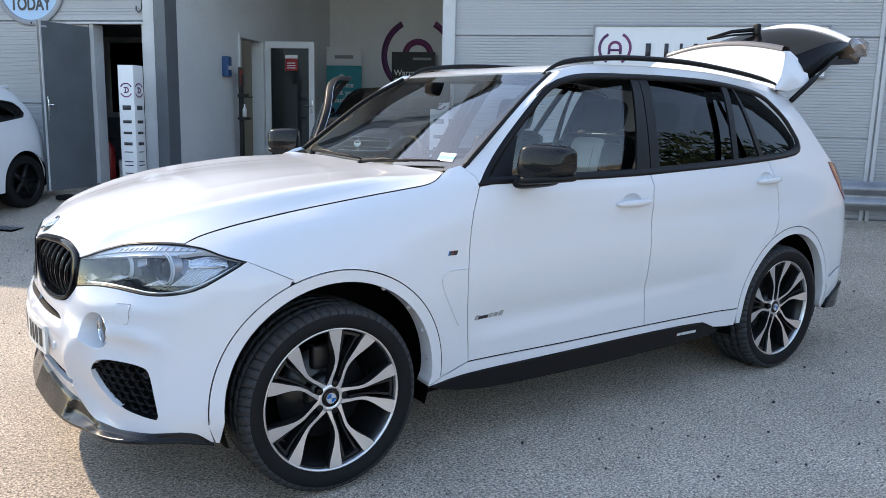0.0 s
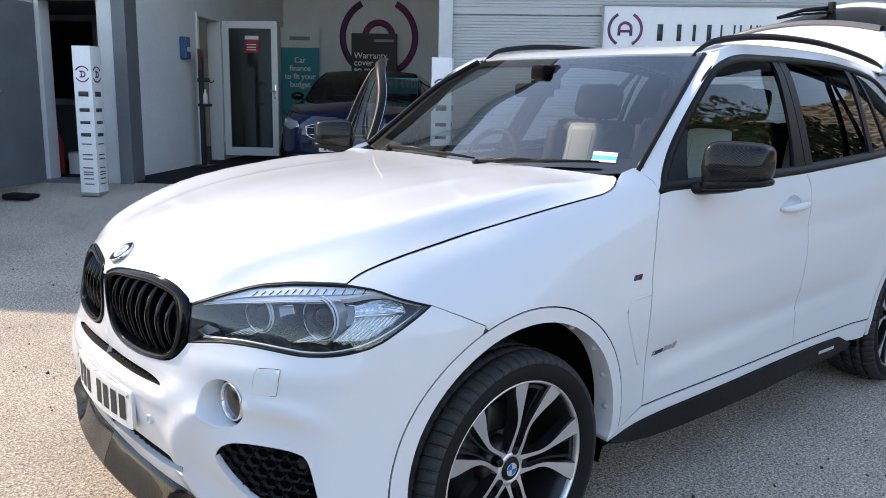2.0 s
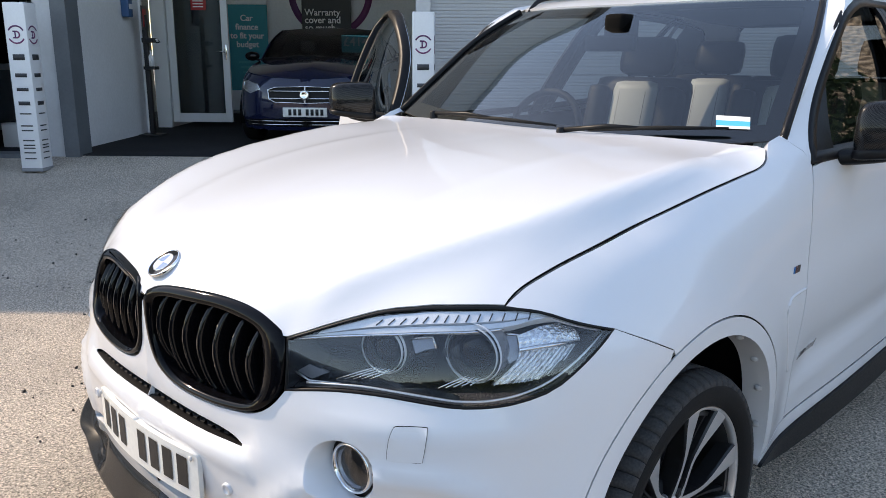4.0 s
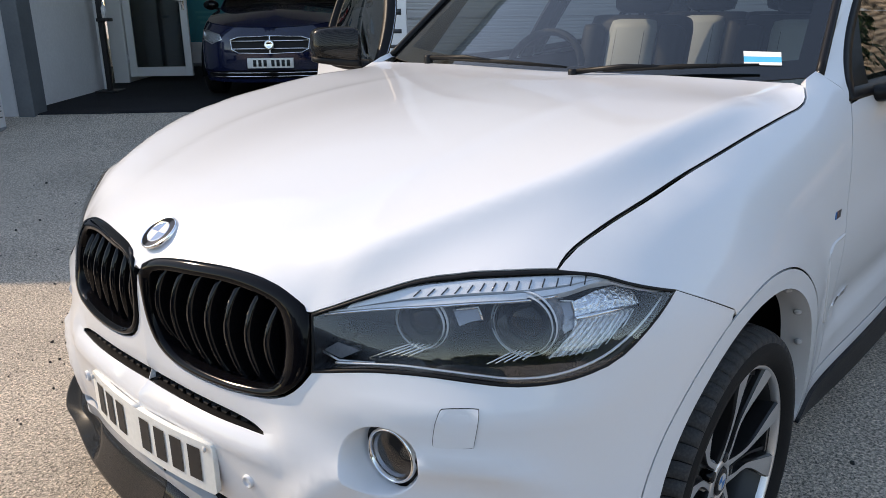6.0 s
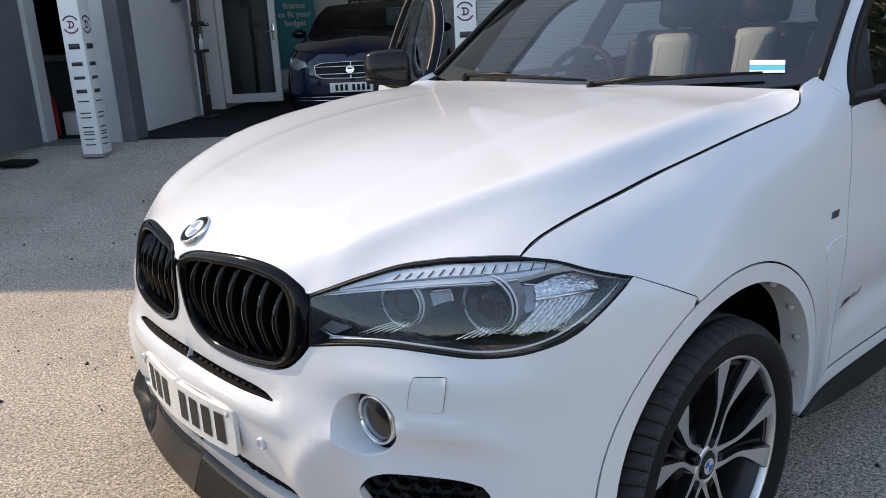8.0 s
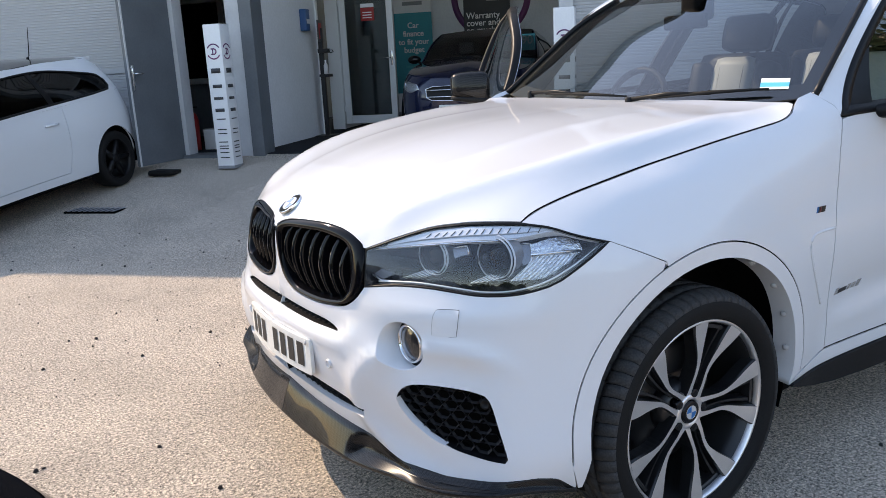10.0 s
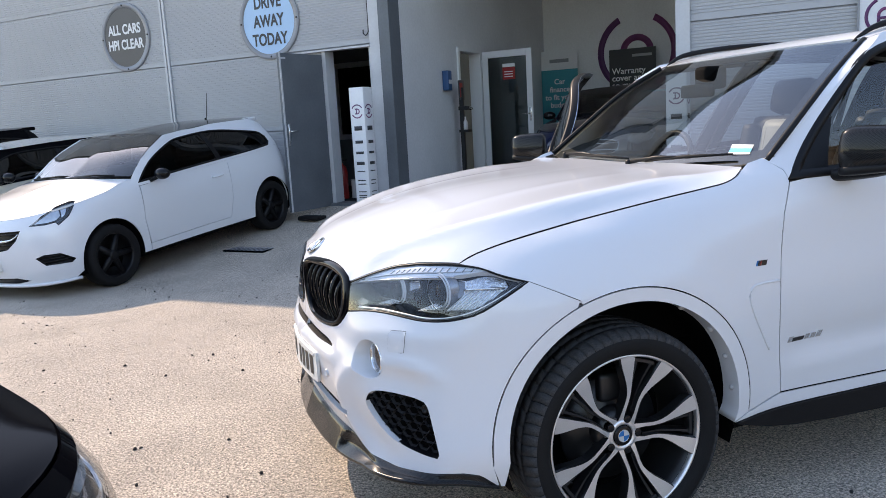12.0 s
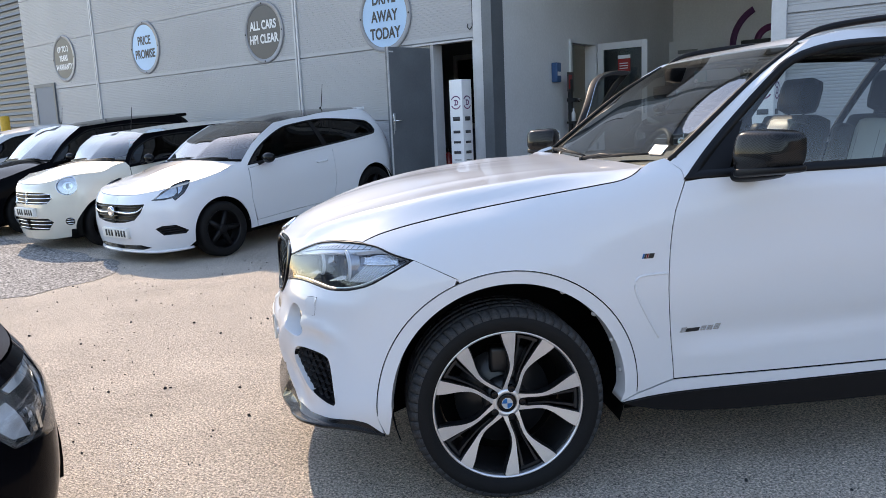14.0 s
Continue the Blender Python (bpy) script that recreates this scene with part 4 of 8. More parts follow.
bmesh.ops.recalc_face_normals(bm, faces=bm.faces)
mirrored(part("screen_pillar", bm, PAINT, suv))
# dark lining on the cabin side of those pillars
bm = bmesh.new()
strips = [[bm.verts.new(a + Vector((d[0] * (1.7 - 1.5 * k / 15), d[1], d[2]))) for k, a in enumerate(screen_line)] for d in ((0.012, 0.034, -0.008), (0.050, 0.050, -0.012), (0.095, 0.040, -0.010), (0.135, 0.004, -0.008), (0.125, -0.012, -0.012))]
for p, q in zip(strips, strips[1:]):
    for i in range(15):
        bm.faces.new((p[i], p[i + 1], q[i + 1], q[i]))
mirrored(part("pillar_lining", bm, LEATHER_DARK, suv, "dark pillar lining"))
# near-black tubes in the shut lines: the gaps' shade, put in as colour
def seam(line, r=0.0019, sunk=-0.0034):
    mirrored(part("shut_line_seal", tube([SUV.at(u, z, sunk) for u, z in line], r, 6), DARK, suv))


seam(bow([(0.703, 1.165), (0.645, 1.034), (0.621, 0.85), (0.622, 0.72), (0.655, 0.410)], 30))
seam(bow([(0.655, 0.408), (1.2, 0.411), (1.772, 0.415), (2.505, 0.422)], 30))
seam(bow([(1.772, 0.417), (1.752, 0.6), (1.745, 0.85), (1.75, 1.05), (1.765, 1.13), (1.755, 1.19)], 24))
seam(bow([(2.75, 0.81), (2.80, 0.93), (2.815, 1.05), (2.80, 1.15), (2.78, 1.244)], 20))
seam(bow(BONNET_SIDE, 40), 0.0022, -0.005)
seam([(-0.328 + 0.151 * k / 10, 0.936 - 0.069 * k / 10) for k in range(11)], 0.0018, -0.003)
seam(arc(*FRONT_ARCH, ARCH_EDGE, -3, 182, 50), 0.0014, -0.0028)
seam(arc(*REAR_ARCH, 0.4565, -6, 176, 50), 0.0014, -0.0028)

# ---- the SUV's face: grille, lamps, plate, lip ----
def out_at(u, z, out=0.0):
    return SUV.at(u, z, out)


def twin(ob):
    mirrored(ob)
    return ob


KIDNEY = bow(GRILLE_TOP + GRILLE_LOW + GRILLE_TOP[:1], 60)[:-1]
PIANO = material("piano_black", (0.003, 0.003, 0.004), 0.05, spec=0.12)
grille = thing("grille", "", "")
grille.parent = suv
MOUTH = bow([(-1.543, 0.900), (-1.532, 0.920), (-1.49, 0.931), (-1.42, 0.935), (-1.32, 0.938), (-1.245, 0.932), (-1.19, 0.919), (-1.165, 0.894), (-1.154, 0.857), (-1.156, 0.808), (-1.167, 0.780), (-1.19, 0.764), (-1.233, 0.756), (-1.31, 0.750), (-1.40, 0.750), (-1.465, 0.758), (-1.512, 0.782), (-1.536, 0.82), (-1.544, 0.865), (-1.543, 0.900)], 61)[:-1]


def frame_ring():
    """The surround: broad at the top and the outer side, thin below."""
    bm = bmesh.new()
    rows = []
    outer, inner = shrink(KIDNEY, -0.003), MOUTH
    for f, out in ((0.0, -0.03), (0.0, 0.002), (0.06, 0.005), (0.5, 0.005), (0.92, 0.0), (1.0, -0.006), (1.03, -0.055)):
        rows.append([bm.verts.new(SUV.at(a[0] + (b[0] - a[0]) * f, a[1] + (b[1] - a[1]) * f, out)) for a, b in zip(outer, inner)])
    n = len(outer)
    for p, q in zip(rows, rows[1:]):
        for k in range(n):
            bm.faces.new((p[k], p[(k + 1) % n], q[(k + 1) % n], q[k]))
    bmesh.ops.recalc_face_normals(bm, faces=bm.faces)
    return bm


twin(part("kidney_frame", frame_ring(), PIANO, grille, "gloss black kidney surround"))
twin(part("backing", sheet(shrink(KIDNEY, 0.018), lambda u, z: SUV.at(u, z, -0.075), 0.04, 0), DARK, grille))
for ut, ub in zip((-1.514, -1.460, -1.406, -1.351, -1.296, -1.242, -1.188), (-1.500, -1.450, -1.392, -1.337, -1.280, -1.223, -1.179)):
    def along_slat(z):
        return ub + (ut - ub) * (z - 0.76) / 0.17
    zs = [z for z in np.arange(0.74, 0.96, 0.003) if inside((along_slat(z), z), MOUTH)]
    lo, hi = min(zs) - 0.004, max(zs) + 0.004
    bm = bmesh.new()
    rows = []
    for i in range(13):
        z = lo + (hi - lo) * i / 12
        swell = math.sin(math.pi * i / 12) ** 0.7
        u0, back = along_slat(z) - 0.014 * swell, -0.026 * (1 - swell)
        rows.append([bm.verts.new(SUV.at(u0 + a, z, back + o)) for a, o in ((-0.004, -0.06), (-0.0055, -0.012), (-0.0035, -0.001), (0.0035, -0.001), (0.0055, -0.012), (0.004, -0.06))])
    for p, q in zip(rows, rows[1:]):
        for i in range(5):
            bm.faces.new((p[i], p[i + 1], q[i + 1], q[i]))
    bmesh.ops.recalc_face_normals(bm, faces=bm.faces)
    twin(part("slat", bm, BLACK_GLOSS, grille))

# headlamps
LAMP = bow(LAMP_TOP, 18)[:-1] + bow(LAMP_OUT, 10)[:-1] + bow(LAMP_LOW, 24)[:-1] + bow([(-1.088, 0.812), (-1.091, 0.86), (-1.100, 0.912)], 6)[:-1]
LAMP_GREY = material("lamp_grey", (0.24, 0.25, 0.28), 0.25, metal=0.6, grain=0.1, scale=200)
CRYSTAL = material("lamp_crystal", (0.62, 0.64, 0.68), 0.12, metal=0.9, grain=0.35, scale=120, bump=1.0)
COLLAR = material("lamp_collar", (0.34, 0.36, 0.40), 0.22, metal=0.7, grain=0.2, scale=90, bump=0.3)
FROST = material("frosted_light_guide", (0.60, 0.64, 0.70), 0.25, grain=0.06, scale=200, coat=0.5)


def headlamp():
    lamp = thing("headlamp", "", "")
    lamp.parent = suv
    obs = [part("seal", ring(LAMP, [(-0.003, -0.02), (-0.001, 0.0), (0.003, 0.001), (0.0045, -0.003)], out_at), BLACK_TRIM, lamp, "black rubber lamp seal")]
    obs.append(part("housing", ring(shrink(LAMP, 0.006), [(0, -0.002), (0.006, -0.06), (0.012, -0.12)], out_at), LAMP_DARK, lamp))
    obs.append(part("bowl", sheet(shrink(LAMP, 0.012), lambda u, z: SUV.at(u, z, -0.10 - 0.03 * math.sin(40 * z)), 0.025, 0), LAMP_DARK, lamp))
    strip_low = bow([(-1.085, 0.913), (-0.994, 0.926), (-0.879, 0.939), (-0.755, 0.951), (-0.623, 0.957), (-0.548, 0.961), (-0.487, 0.967), (-0.43, 0.966), (-0.40, 0.958)], 40)
    strip_top = bow([(-1.075, 0.918), (-1.0, 0.940), (-0.945, 0.955), (-0.894, 0.967), (-0.753, 0.982), (-0.604, 0.985), (-0.48, 0.979), (-0.42, 0.967), (-0.40, 0.960)], 40)
    blade_top = [(a[0] + (b[0] - a[0]) * 0.28, a[1] + (b[1] - a[1]) * 0.28) for a, b in zip(strip_low, strip_top)]
    guide_low = [(a[0] + (b[0] - a[0]) * 0.44, a[1] + (b[1] - a[1]) * 0.44) for a, b in zip(strip_low, strip_top)]
    obs.append(part("light_guide", sheet(strip_low[1:-1] + blade_top[1:-1][::-1], lambda u, z: SUV.at(u, z, -0.010), 0.02, 0.02), FROST, lamp, "bright frosted light blade"))
    obs.append(part("light_guide", sheet(guide_low[3:-3] + strip_top[3:-3][::-1], lambda u, z: SUV.at(u, z, -0.006), 0.02, 0.02), FROST, lamp, "pale frosted light strip"))
    for k in range(14):
        u0 = -0.90 + 0.030 * k
        z0 = float(np.interp(u0, [-0.90, -0.754, -0.61, -0.50], [0.957, 0.972, 0.976, 0.973]))
        obs.append(part("light_tooth", tube([SUV.at(u0, z0 - 0.005, -0.0052), SUV.at(u0 + 0.014, z0 + 0.0055, -0.0052)], 0.0013, 5), RIM_DARK, lamp))
    obs.append(part("chrome_line", tube([SUV.at(u, z - 0.003, -0.011) for u, z in strip_low[:30]], 0.0022, 6), CHROME, lamp))
    low = bow([(-1.045, 0.831), (-0.923, 0.8395), (-0.834, 0.8385), (-0.757, 0.835), (-0.69, 0.831), (-0.62, 0.833), (-0.560, 0.842), (-0.504, 0.858), (-0.441, 0.886), (-0.381, 0.915), (-0.345, 0.932)], 40)
    obs.append(part("chrome_line", tube([SUV.at(u, z, -0.012) for u, z in low], 0.0026, 6), RIM_CUT, lamp))
    obs.append(part("corner_flap", sheet([(-1.085, 0.842), (-1.054, 0.860), (-1.006, 0.850), (-1.045, 0.832)], lambda u, z: SUV.at(u, z, -0.028), 0.02, 0.01), LAMP_GREY, lamp, "grey corner flap"))
    obs.append(part("chrome_line", tube([SUV.at(u, z, -0.022) for u, z in ((-1.083, 0.843), (-1.045, 0.831), (-0.97, 0.835))], 0.0022, 6), RIM_CUT, lamp))
    for u0, z0, r in ((-0.888, 0.899, 0.046), (-0.636, 0.906, 0.054)):
        eye = SUV.at(u0, z0, -0.055)
        m = Matrix.Translation(eye) @ Vector((-1, -0.28, 0.02)).to_track_quat("Z", "Y").to_matrix().to_4x4()
        spin = m @ Matrix.Rotation(radians(22.5), 4, "Z")
        for size, deep in ((1.12, 0.002), (1.00, 0.006)):
            obs.append(part("angel_ring", lathe([(r * size, deep - 0.002), (r * (size + 0.003), deep + 0.002), (r * (size - 0.015), deep + 0.005), (r * (size - 0.032), deep + 0.002), (r * (size - 0.035), deep - 0.002)], 40, spin), FROST, lamp, "faceted light ring"))
        obs.append(part("collar", lathe([(r * 1.09, 0.004), (r * 1.11, -0.012), (r * 1.13, -0.034)], 32, m), COLLAR, lamp, "clear ribbed light collar"))
        obs.append(part("bezel", lathe([(r * 1.02, -0.004), (r * 0.95, 0.012), (r * 0.90, 0.010), (r * 0.88, -0.03)], 32, m), BLACK_GLOSS, lamp))
        obs.append(part("barrel", lathe([(r * 0.88, 0.004), (r * 0.72, -0.008), (r * 0.70, -0.04), (r * 1.2, -0.05)], 32, m), LAMP_DARK, lamp))
        obs.append(part("projector_lens", lathe([(r * 0.70, -0.012)] + [(r * 0.70 * math.cos(a), -0.012 + r * 0.42 * math.sin(a)) for a in np.linspace(0, 1.57, 9)], 28, m), BLACK_GLOSS, lamp, "dark projector lens"))
        for k in range(5):
            a = SUV.at(u0 - 0.02 - 0.020 * k, z0 - 0.053 - 0.0022 * k, -0.035)
            b = SUV.at(u0 + 0.035 - 0.012 * k, z0 - 0.018 - r * 0.35, -0.05)
            obs.append(part("cooling_fin", tube([a, b], 0.0016, 5), CHROME, lamp))
    for loop in ([(-0.816, 0.926), (-0.753, 0.933), (-0.742, 0.914), (-0.775, 0.908), (-0.800, 0.900)], [(-0.556, 0.940), (-0.530, 0.938), (-0.532, 0.898), (-0.560, 0.888), (-0.566, 0.91)]):
        obs.append(part("divider", sheet(loop, lambda u, z: SUV.at(u, z, -0.045), 0.02, 0.04), LAMP_GREY, lamp))
        obs.append(part("chrome_line", tube([SUV.at(*p, -0.042) for p in loop[:3]], 0.0028, 6), CHROME, lamp))
    refl = [(-0.528, 0.938), (-0.476, 0.948), (-0.425, 0.950), (-0.395, 0.938), (-0.388, 0.918), (-0.410, 0.893), (-0.452, 0.870), (-0.516, 0.855), (-0.605, 0.852), (-0.568, 0.872), (-0.540, 0.900)]
    obs.append(part("indicator", sheet(refl, lambda u, z: SUV.at(u, z, -0.040), 0.012, 0.02), CRYSTAL, lamp, "faceted clear indicator"))
    for k in range(26):
        a0, climb = -0.62 + 0.0125 * k, 0.72
        run = [(a0 + f * 0.12, 0.848 + f * 0.12 * climb) for f in np.linspace(0, 1, 40)]
        run = [p for p in run if inside(p, refl) and p[1] < 0.912]
        if len(run) > 3:
            obs.append(part("prism_rib", tube([SUV.at(u, z, -0.036) for u, z in (run[0], run[len(run) // 2], run[-1])], 0.0014, 4), FROST, lamp))
    obs.append(part("chrome_line", tube([SUV.at(u, z, -0.03) for u, z in ((-0.54, 0.915), (-0.48, 0.918), (-0.40, 0.917))], 0.004, 6), CHROME, lamp))
    lens = part("cover", sheet(shrink(LAMP, 0.005), lambda u, z: SUV.at(u, z, 0.0015), 0.025, 0), CLEAR, lamp, "clear lamp cover")
    lens.visible_shadow = False
    obs.append(lens)
    other = copy_thing(lamp, Matrix())
    other.parent = suv
    for o in other.children:
        me = o.data.copy()
        me.transform(Matrix.Diagonal((1, -1, 1, 1)))
        me.flip_normals()
        o.data = me


headlamp()

# fog lamps in round pockets
def fog(side):
    lamp = thing("fog_lamp", "", "")
    lamp.parent = suv
    m = Matrix.Diagonal((1, -side, 1, 1))
    back = max(SUV.at(u, z).x for u, z in FOG) + 0.004
    mouth = [SUV.at(u, z) for u, z in shrink(FOG, -0.001)]
    bm = bmesh.new()
    rows = []
    for f, inward in ((0.0, 0.0), (0.02, 0.03), (0.10, 0.05), (0.55, 0.07), (1.0, 0.09)):
        mid = sum(mouth, Vector()) / len(mouth)
        rows.append([bm.verts.new((p.x + (back - p.x) * f, p.y + (mid.y - p.y) * inward, p.z + (mid.z - p.z) * inward)) for p in mouth])
    for p, q in zip(rows, rows[1:]):
        for k in range(len(mouth)):
            bm.faces.new((p[k], q[k], q[(k + 1) % len(mouth)], p[(k + 1) % len(mouth)]))
    bmesh.ops.recalc_face_normals(bm, faces=bm.faces)
    mid = sum(mouth, Vector()) / len(mouth)
    axis = Matrix.Translation((back, mid.y, mid.z)) @ Vector((-1, -0.10, 0.0)).to_track_quat("Z", "Y").to_matrix().to_4x4()
    bms = [("pocket", bm, PAINT, ""),
           ("pocket_back", lathe([(0.075, -0.004), (0.0, -0.004)], 28, axis), BLACK_TRIM, ""),
           ("rim", lathe([(0.053, -0.003), (0.053, 0.008), (0.050, 0.012), (0.047, 0.009), (0.0455, -0.003)], 40, axis), CHROME, "chrome fog lamp rim"),
           ("reflector", lathe([(0.044, 0.002), (0.034, -0.018), (0.016, -0.028), (0, -0.030)], 28, axis), COLLAR, ""),
           ("inner_ring", lathe([(0.037, -0.014), (0.036, -0.008), (0.0345, -0.014)], 36, axis), CHROME, ""),
           ("bulb_shield", lathe([(0.014, -0.024), (0.013, -0.012), (0.009, -0.008), (0.0, -0.008)], 20, axis), CHROME, ""),
           ("light_bar", box(bmesh.new(), (-0.012, -0.030, -0.016), (0.026, -0.012, -0.008), axis, bevel=0.003), CRYSTAL, ""),
           ("cover", lathe([(0.047, 0.006), (0.03, 0.012), (0.012, 0.015), (0, 0.016)], 28, axis), CLEAR, "")]
    for name, bm, mat, label in bms:
        bm.transform(m)
        if side > 0:
            bmesh.ops.reverse_faces(bm, faces=bm.faces)
        part(name, bm, mat, lamp, label)


fog(-1)
fog(1)


# honeycomb meshes behind the openings
def honeycomb(loop, cell, out, squash=0.6):
    """Flat-sided cells with thin walls that fill an outline."""
    bm = bmesh.new()
    lo = (min(p[0] for p in loop), min(p[1] for p in loop))
    hi = (max(p[0] for p in loop), max(p[1] for p in loop))
    j, z = 0, lo[1]
    while z < hi[1] + cell:
        u = lo[0] + (cell * 0.5 if j % 2 else 0)
        while u < hi[0] + cell:
            if inside((u, z), loop):
                for k in range(6):
                    a0, a1 = radians(60 * k), radians(60 * (k + 1))
                    q = []
                    for r, o in ((0.56, -0.02), (0.50, 0.0)):
                        q.append([SUV.at(min(max(u + cell * r * math.cos(a), lo[0]), hi[0]), min(max(z + cell * squash * r * math.sin(a) * 1.1, lo[1]), hi[1]), out + o) for a in (a0, a1)])
                    inner = [SUV.at(min(max(u + cell * 0.43 * math.cos(a), lo[0]), hi[0]), min(max(z + cell * squash * 0.47 * math.sin(a), lo[1]), hi[1]), out - 0.012) for a in (a0, a1)]
                    v = [bm.verts.new(p) for p in (q[1][0], q[1][1], inner[1], inner[0])]
                    bm.faces.new(v)
            u += cell
        z += cell * squash * 0.88
        j += 1
    bmesh.ops.recalc_face_normals(bm, faces=bm.faces)
    return bm


for loop, cell in ((INTAKE, 0.048), (MESH, 0.034), (SLOT, 0.030)):
    inner = clip_mid(loop)
    twin(part("opening_wall", ring(inner, [(0.0, -0.002), (0.004, -0.05)], out_at), BLACK_TRIM, suv))
    twin(part("opening_back", sheet(shrink(inner, 0.002), lambda u, z: SUV.at(u, z, -0.05), 0.04, 0), DARK, suv))
    twin(part("honeycomb", honeycomb(inner, cell, -0.010 if loop is SLOT else -0.016), MESH_BLACK, suv, "black honeycomb grille mesh"))
# round sensor in the intake and on the bumper
for u0, z0, o, mat in ((-0.69, 0.545, -0.012, BLACK_TRIM), (-1.235, 0.565, 0.001, PAINT)):
    m = Matrix.Translation(SUV.at(u0, z0, o)) @ SUV.normal(u0, z0).to_track_quat("Z", "Y").to_matrix().to_4x4()
    twin(part("parking_sensor", lathe([(0.014, -0.01), (0.014, 0.004), (0.010, 0.006), (0.009, 0.003), (0.0, 0.003)], 20, m), mat, suv))
# washer cover
WASHER = [(u, z) for u, z in bow([(-0.838, 0.760), (-0.830, 0.782), (-0.820, 0.787), (-0.766, 0.790), (-0.757, 0.784), (-0.7655, 0.728), (-0.773, 0.720), (-0.832, 0.716), (-0.8425, 0.724), (-0.838, 0.760)], 44)[:-1]]
panel("washer_cover_gap", WASHER, DARK, suv, depth=0.0, out=0.0008, step=0.02)
panel("washer_cover", shrink(WASHER, 0.0010), PAINT, suv, depth=0.0, out=0.0016, step=0.02)

# number plate, with bars for its characters
plate = thing("number_plate", "", "")
plate.parent = suv
PLATE = [(MID, 0.505), (MID, 0.617), (-1.326, 0.617), (-1.319, 0.610), (-1.319, 0.512), (-1.326, 0.505)]


def plate_at(u, z, out=0.0):
    y = u - MID
    return Vector((-0.915 + 0.34 * y * y - out, -abs(y), z))


twin(part("plate_face", sheet(PLATE, lambda u, z: plate_at(u, z, 0.004), 0.03, 0.012), PLATE_WHITE, plate, "white front plate"))
xs = [-0.228, -0.170, -0.112, -0.054, 0.058, 0.116, 0.174]
for y in xs:
    bm = bmesh.new()
    y += 0.026
    quad = []
    for j in range(2):
        for i in range(4):
            yy = y - 0.019 + 0.038 * i / 3
            quad.append(bm.verts.new((-0.915 + 0.34 * yy * yy - 0.0056, yy, 0.526 + 0.075 * j)))
    for i in range(3):
        bm.faces.new((quad[i], quad[i + 1], quad[i + 5], quad[i + 4]))
    part("character_bar", bm, INK, plate)
twin(part("plate_screw", lathe([(0.006, 0), (0.006, 0.003), (0, 0.004)], 12, Matrix.Translation((-0.902, -0.240, 0.607)) @ Vector((-1, 0, 0)).to_track_quat("Z", "Y").to_matrix().to_4x4()), WHITE_BIT, plate))

# round bonnet badge: black ring, four quarters
def roundel(m, r, parent):
    badge = thing("badge", "", "")
    badge.parent = parent
    part("rim", lathe([(r, -0.003), (r, 0.003), (r * 0.96, 0.0045), (r * 0.92, 0.003)], 32, m), CHROME, badge)
    part("band", lathe([(r * 0.93, 0.003), (r * 0.64, 0.0038)], 32, m), BLACK_GLOSS, badge)
    part("band_edge", lathe([(r * 0.64, 0.0036), (r * 0.62, 0.005), (r * 0.59, 0.0036)], 32, m), CHROME, badge)
    for k in range(4):
        part("quarter", lathe([(0.0, 0.0042), (r * 0.60, 0.0038)], 8, m, radians(90 * k), radians(90)), BLUE if k % 2 else WHITE_BIT, badge)
    return badge


nose_normal = (hood_place(-0.752, 0.0) - hood_place(-0.838, 0.0)).cross(Vector((0, 1, 0))).normalized() * -1
if nose_normal.z < 0:
    nose_normal = -nose_normal
roundel(Matrix.Translation(hood_place(-0.818, -0.006) + nose_normal * 0.001) @ nose_normal.to_track_quat("Z", "Y").to_matrix().to_4x4(), 0.043, suv)

# splitter lip: a deep blade in the middle, folded into a slimmer lip that sweeps back at each side
lip_top = gentle([(MID, 0.412), (-1.45, 0.394), (-1.25, 0.385), (-1.10, 0.376), (-0.95, 0.339), (-0.82, 0.339), (-0.70, 0.350), (-0.61, 0.358), (-0.53, 0.351), (-0.47, 0.306)])
lip_low = gentle([(MID, 0.292), (-1.40, 0.280), (-1.19, 0.280), (-1.10, 0.286), (-0.93, 0.304), (-0.80, 0.314), (-0.69, 0.324), (-0.58, 0.318), (-0.47, 0.292)])
lip_out = gentle([(MID, 0.072), (-1.40, 0.068), (-1.19, 0.060), (-1.05, 0.057), (-0.93, 0.053), (-0.80, 0.044), (-0.69, 0.034), (-0.58, 0.020), (-0.47, 0.006)])
bm = bmesh.new()
rows = []
for k in range(97):
    u = MID + (1.582 - 0.47) * k / 96
    t0, z1, o = lip_top(u), lip_low(u), lip_out(u)

    def blade_point(out, f, lean):
        """Down the blade from its top, the fold leaning towards the middle."""
        full = smooth(-1.095 - 0.09 * f, -1.125 - 0.09 * f, u)
        return out * o * (1 - lean * (1 - full)), t0 + (z1 - t0) * f
    prof = [(-0.03, t0 + 0.008), (0.001, t0), blade_point(0.24, 0.2, 0.7), blade_point(0.48, 0.42, 0.65), blade_point(0.74, 0.66, 0.5), (o - 0.003, z1 + 0.016), (o + 0.001, z1 + 0.010), (o, z1 + 0.003), (o - 0.006, z1), (-0.05, z1 + 0.010), (-0.25, z1 + 0.02)]
    rows.append([bm.verts.new(SUV.at(u, z, out)) for out, z in prof])
for p, q in zip(rows, rows[1:]):
    for i in range(len(p) - 1):
        bm.faces.new((p[i], p[i + 1], q[i + 1], q[i]))
bmesh.ops.recalc_face_normals(bm, faces=bm.faces)
twin(part("splitter", bm, CARBON, suv, "glossy carbon fibre splitter lip"))

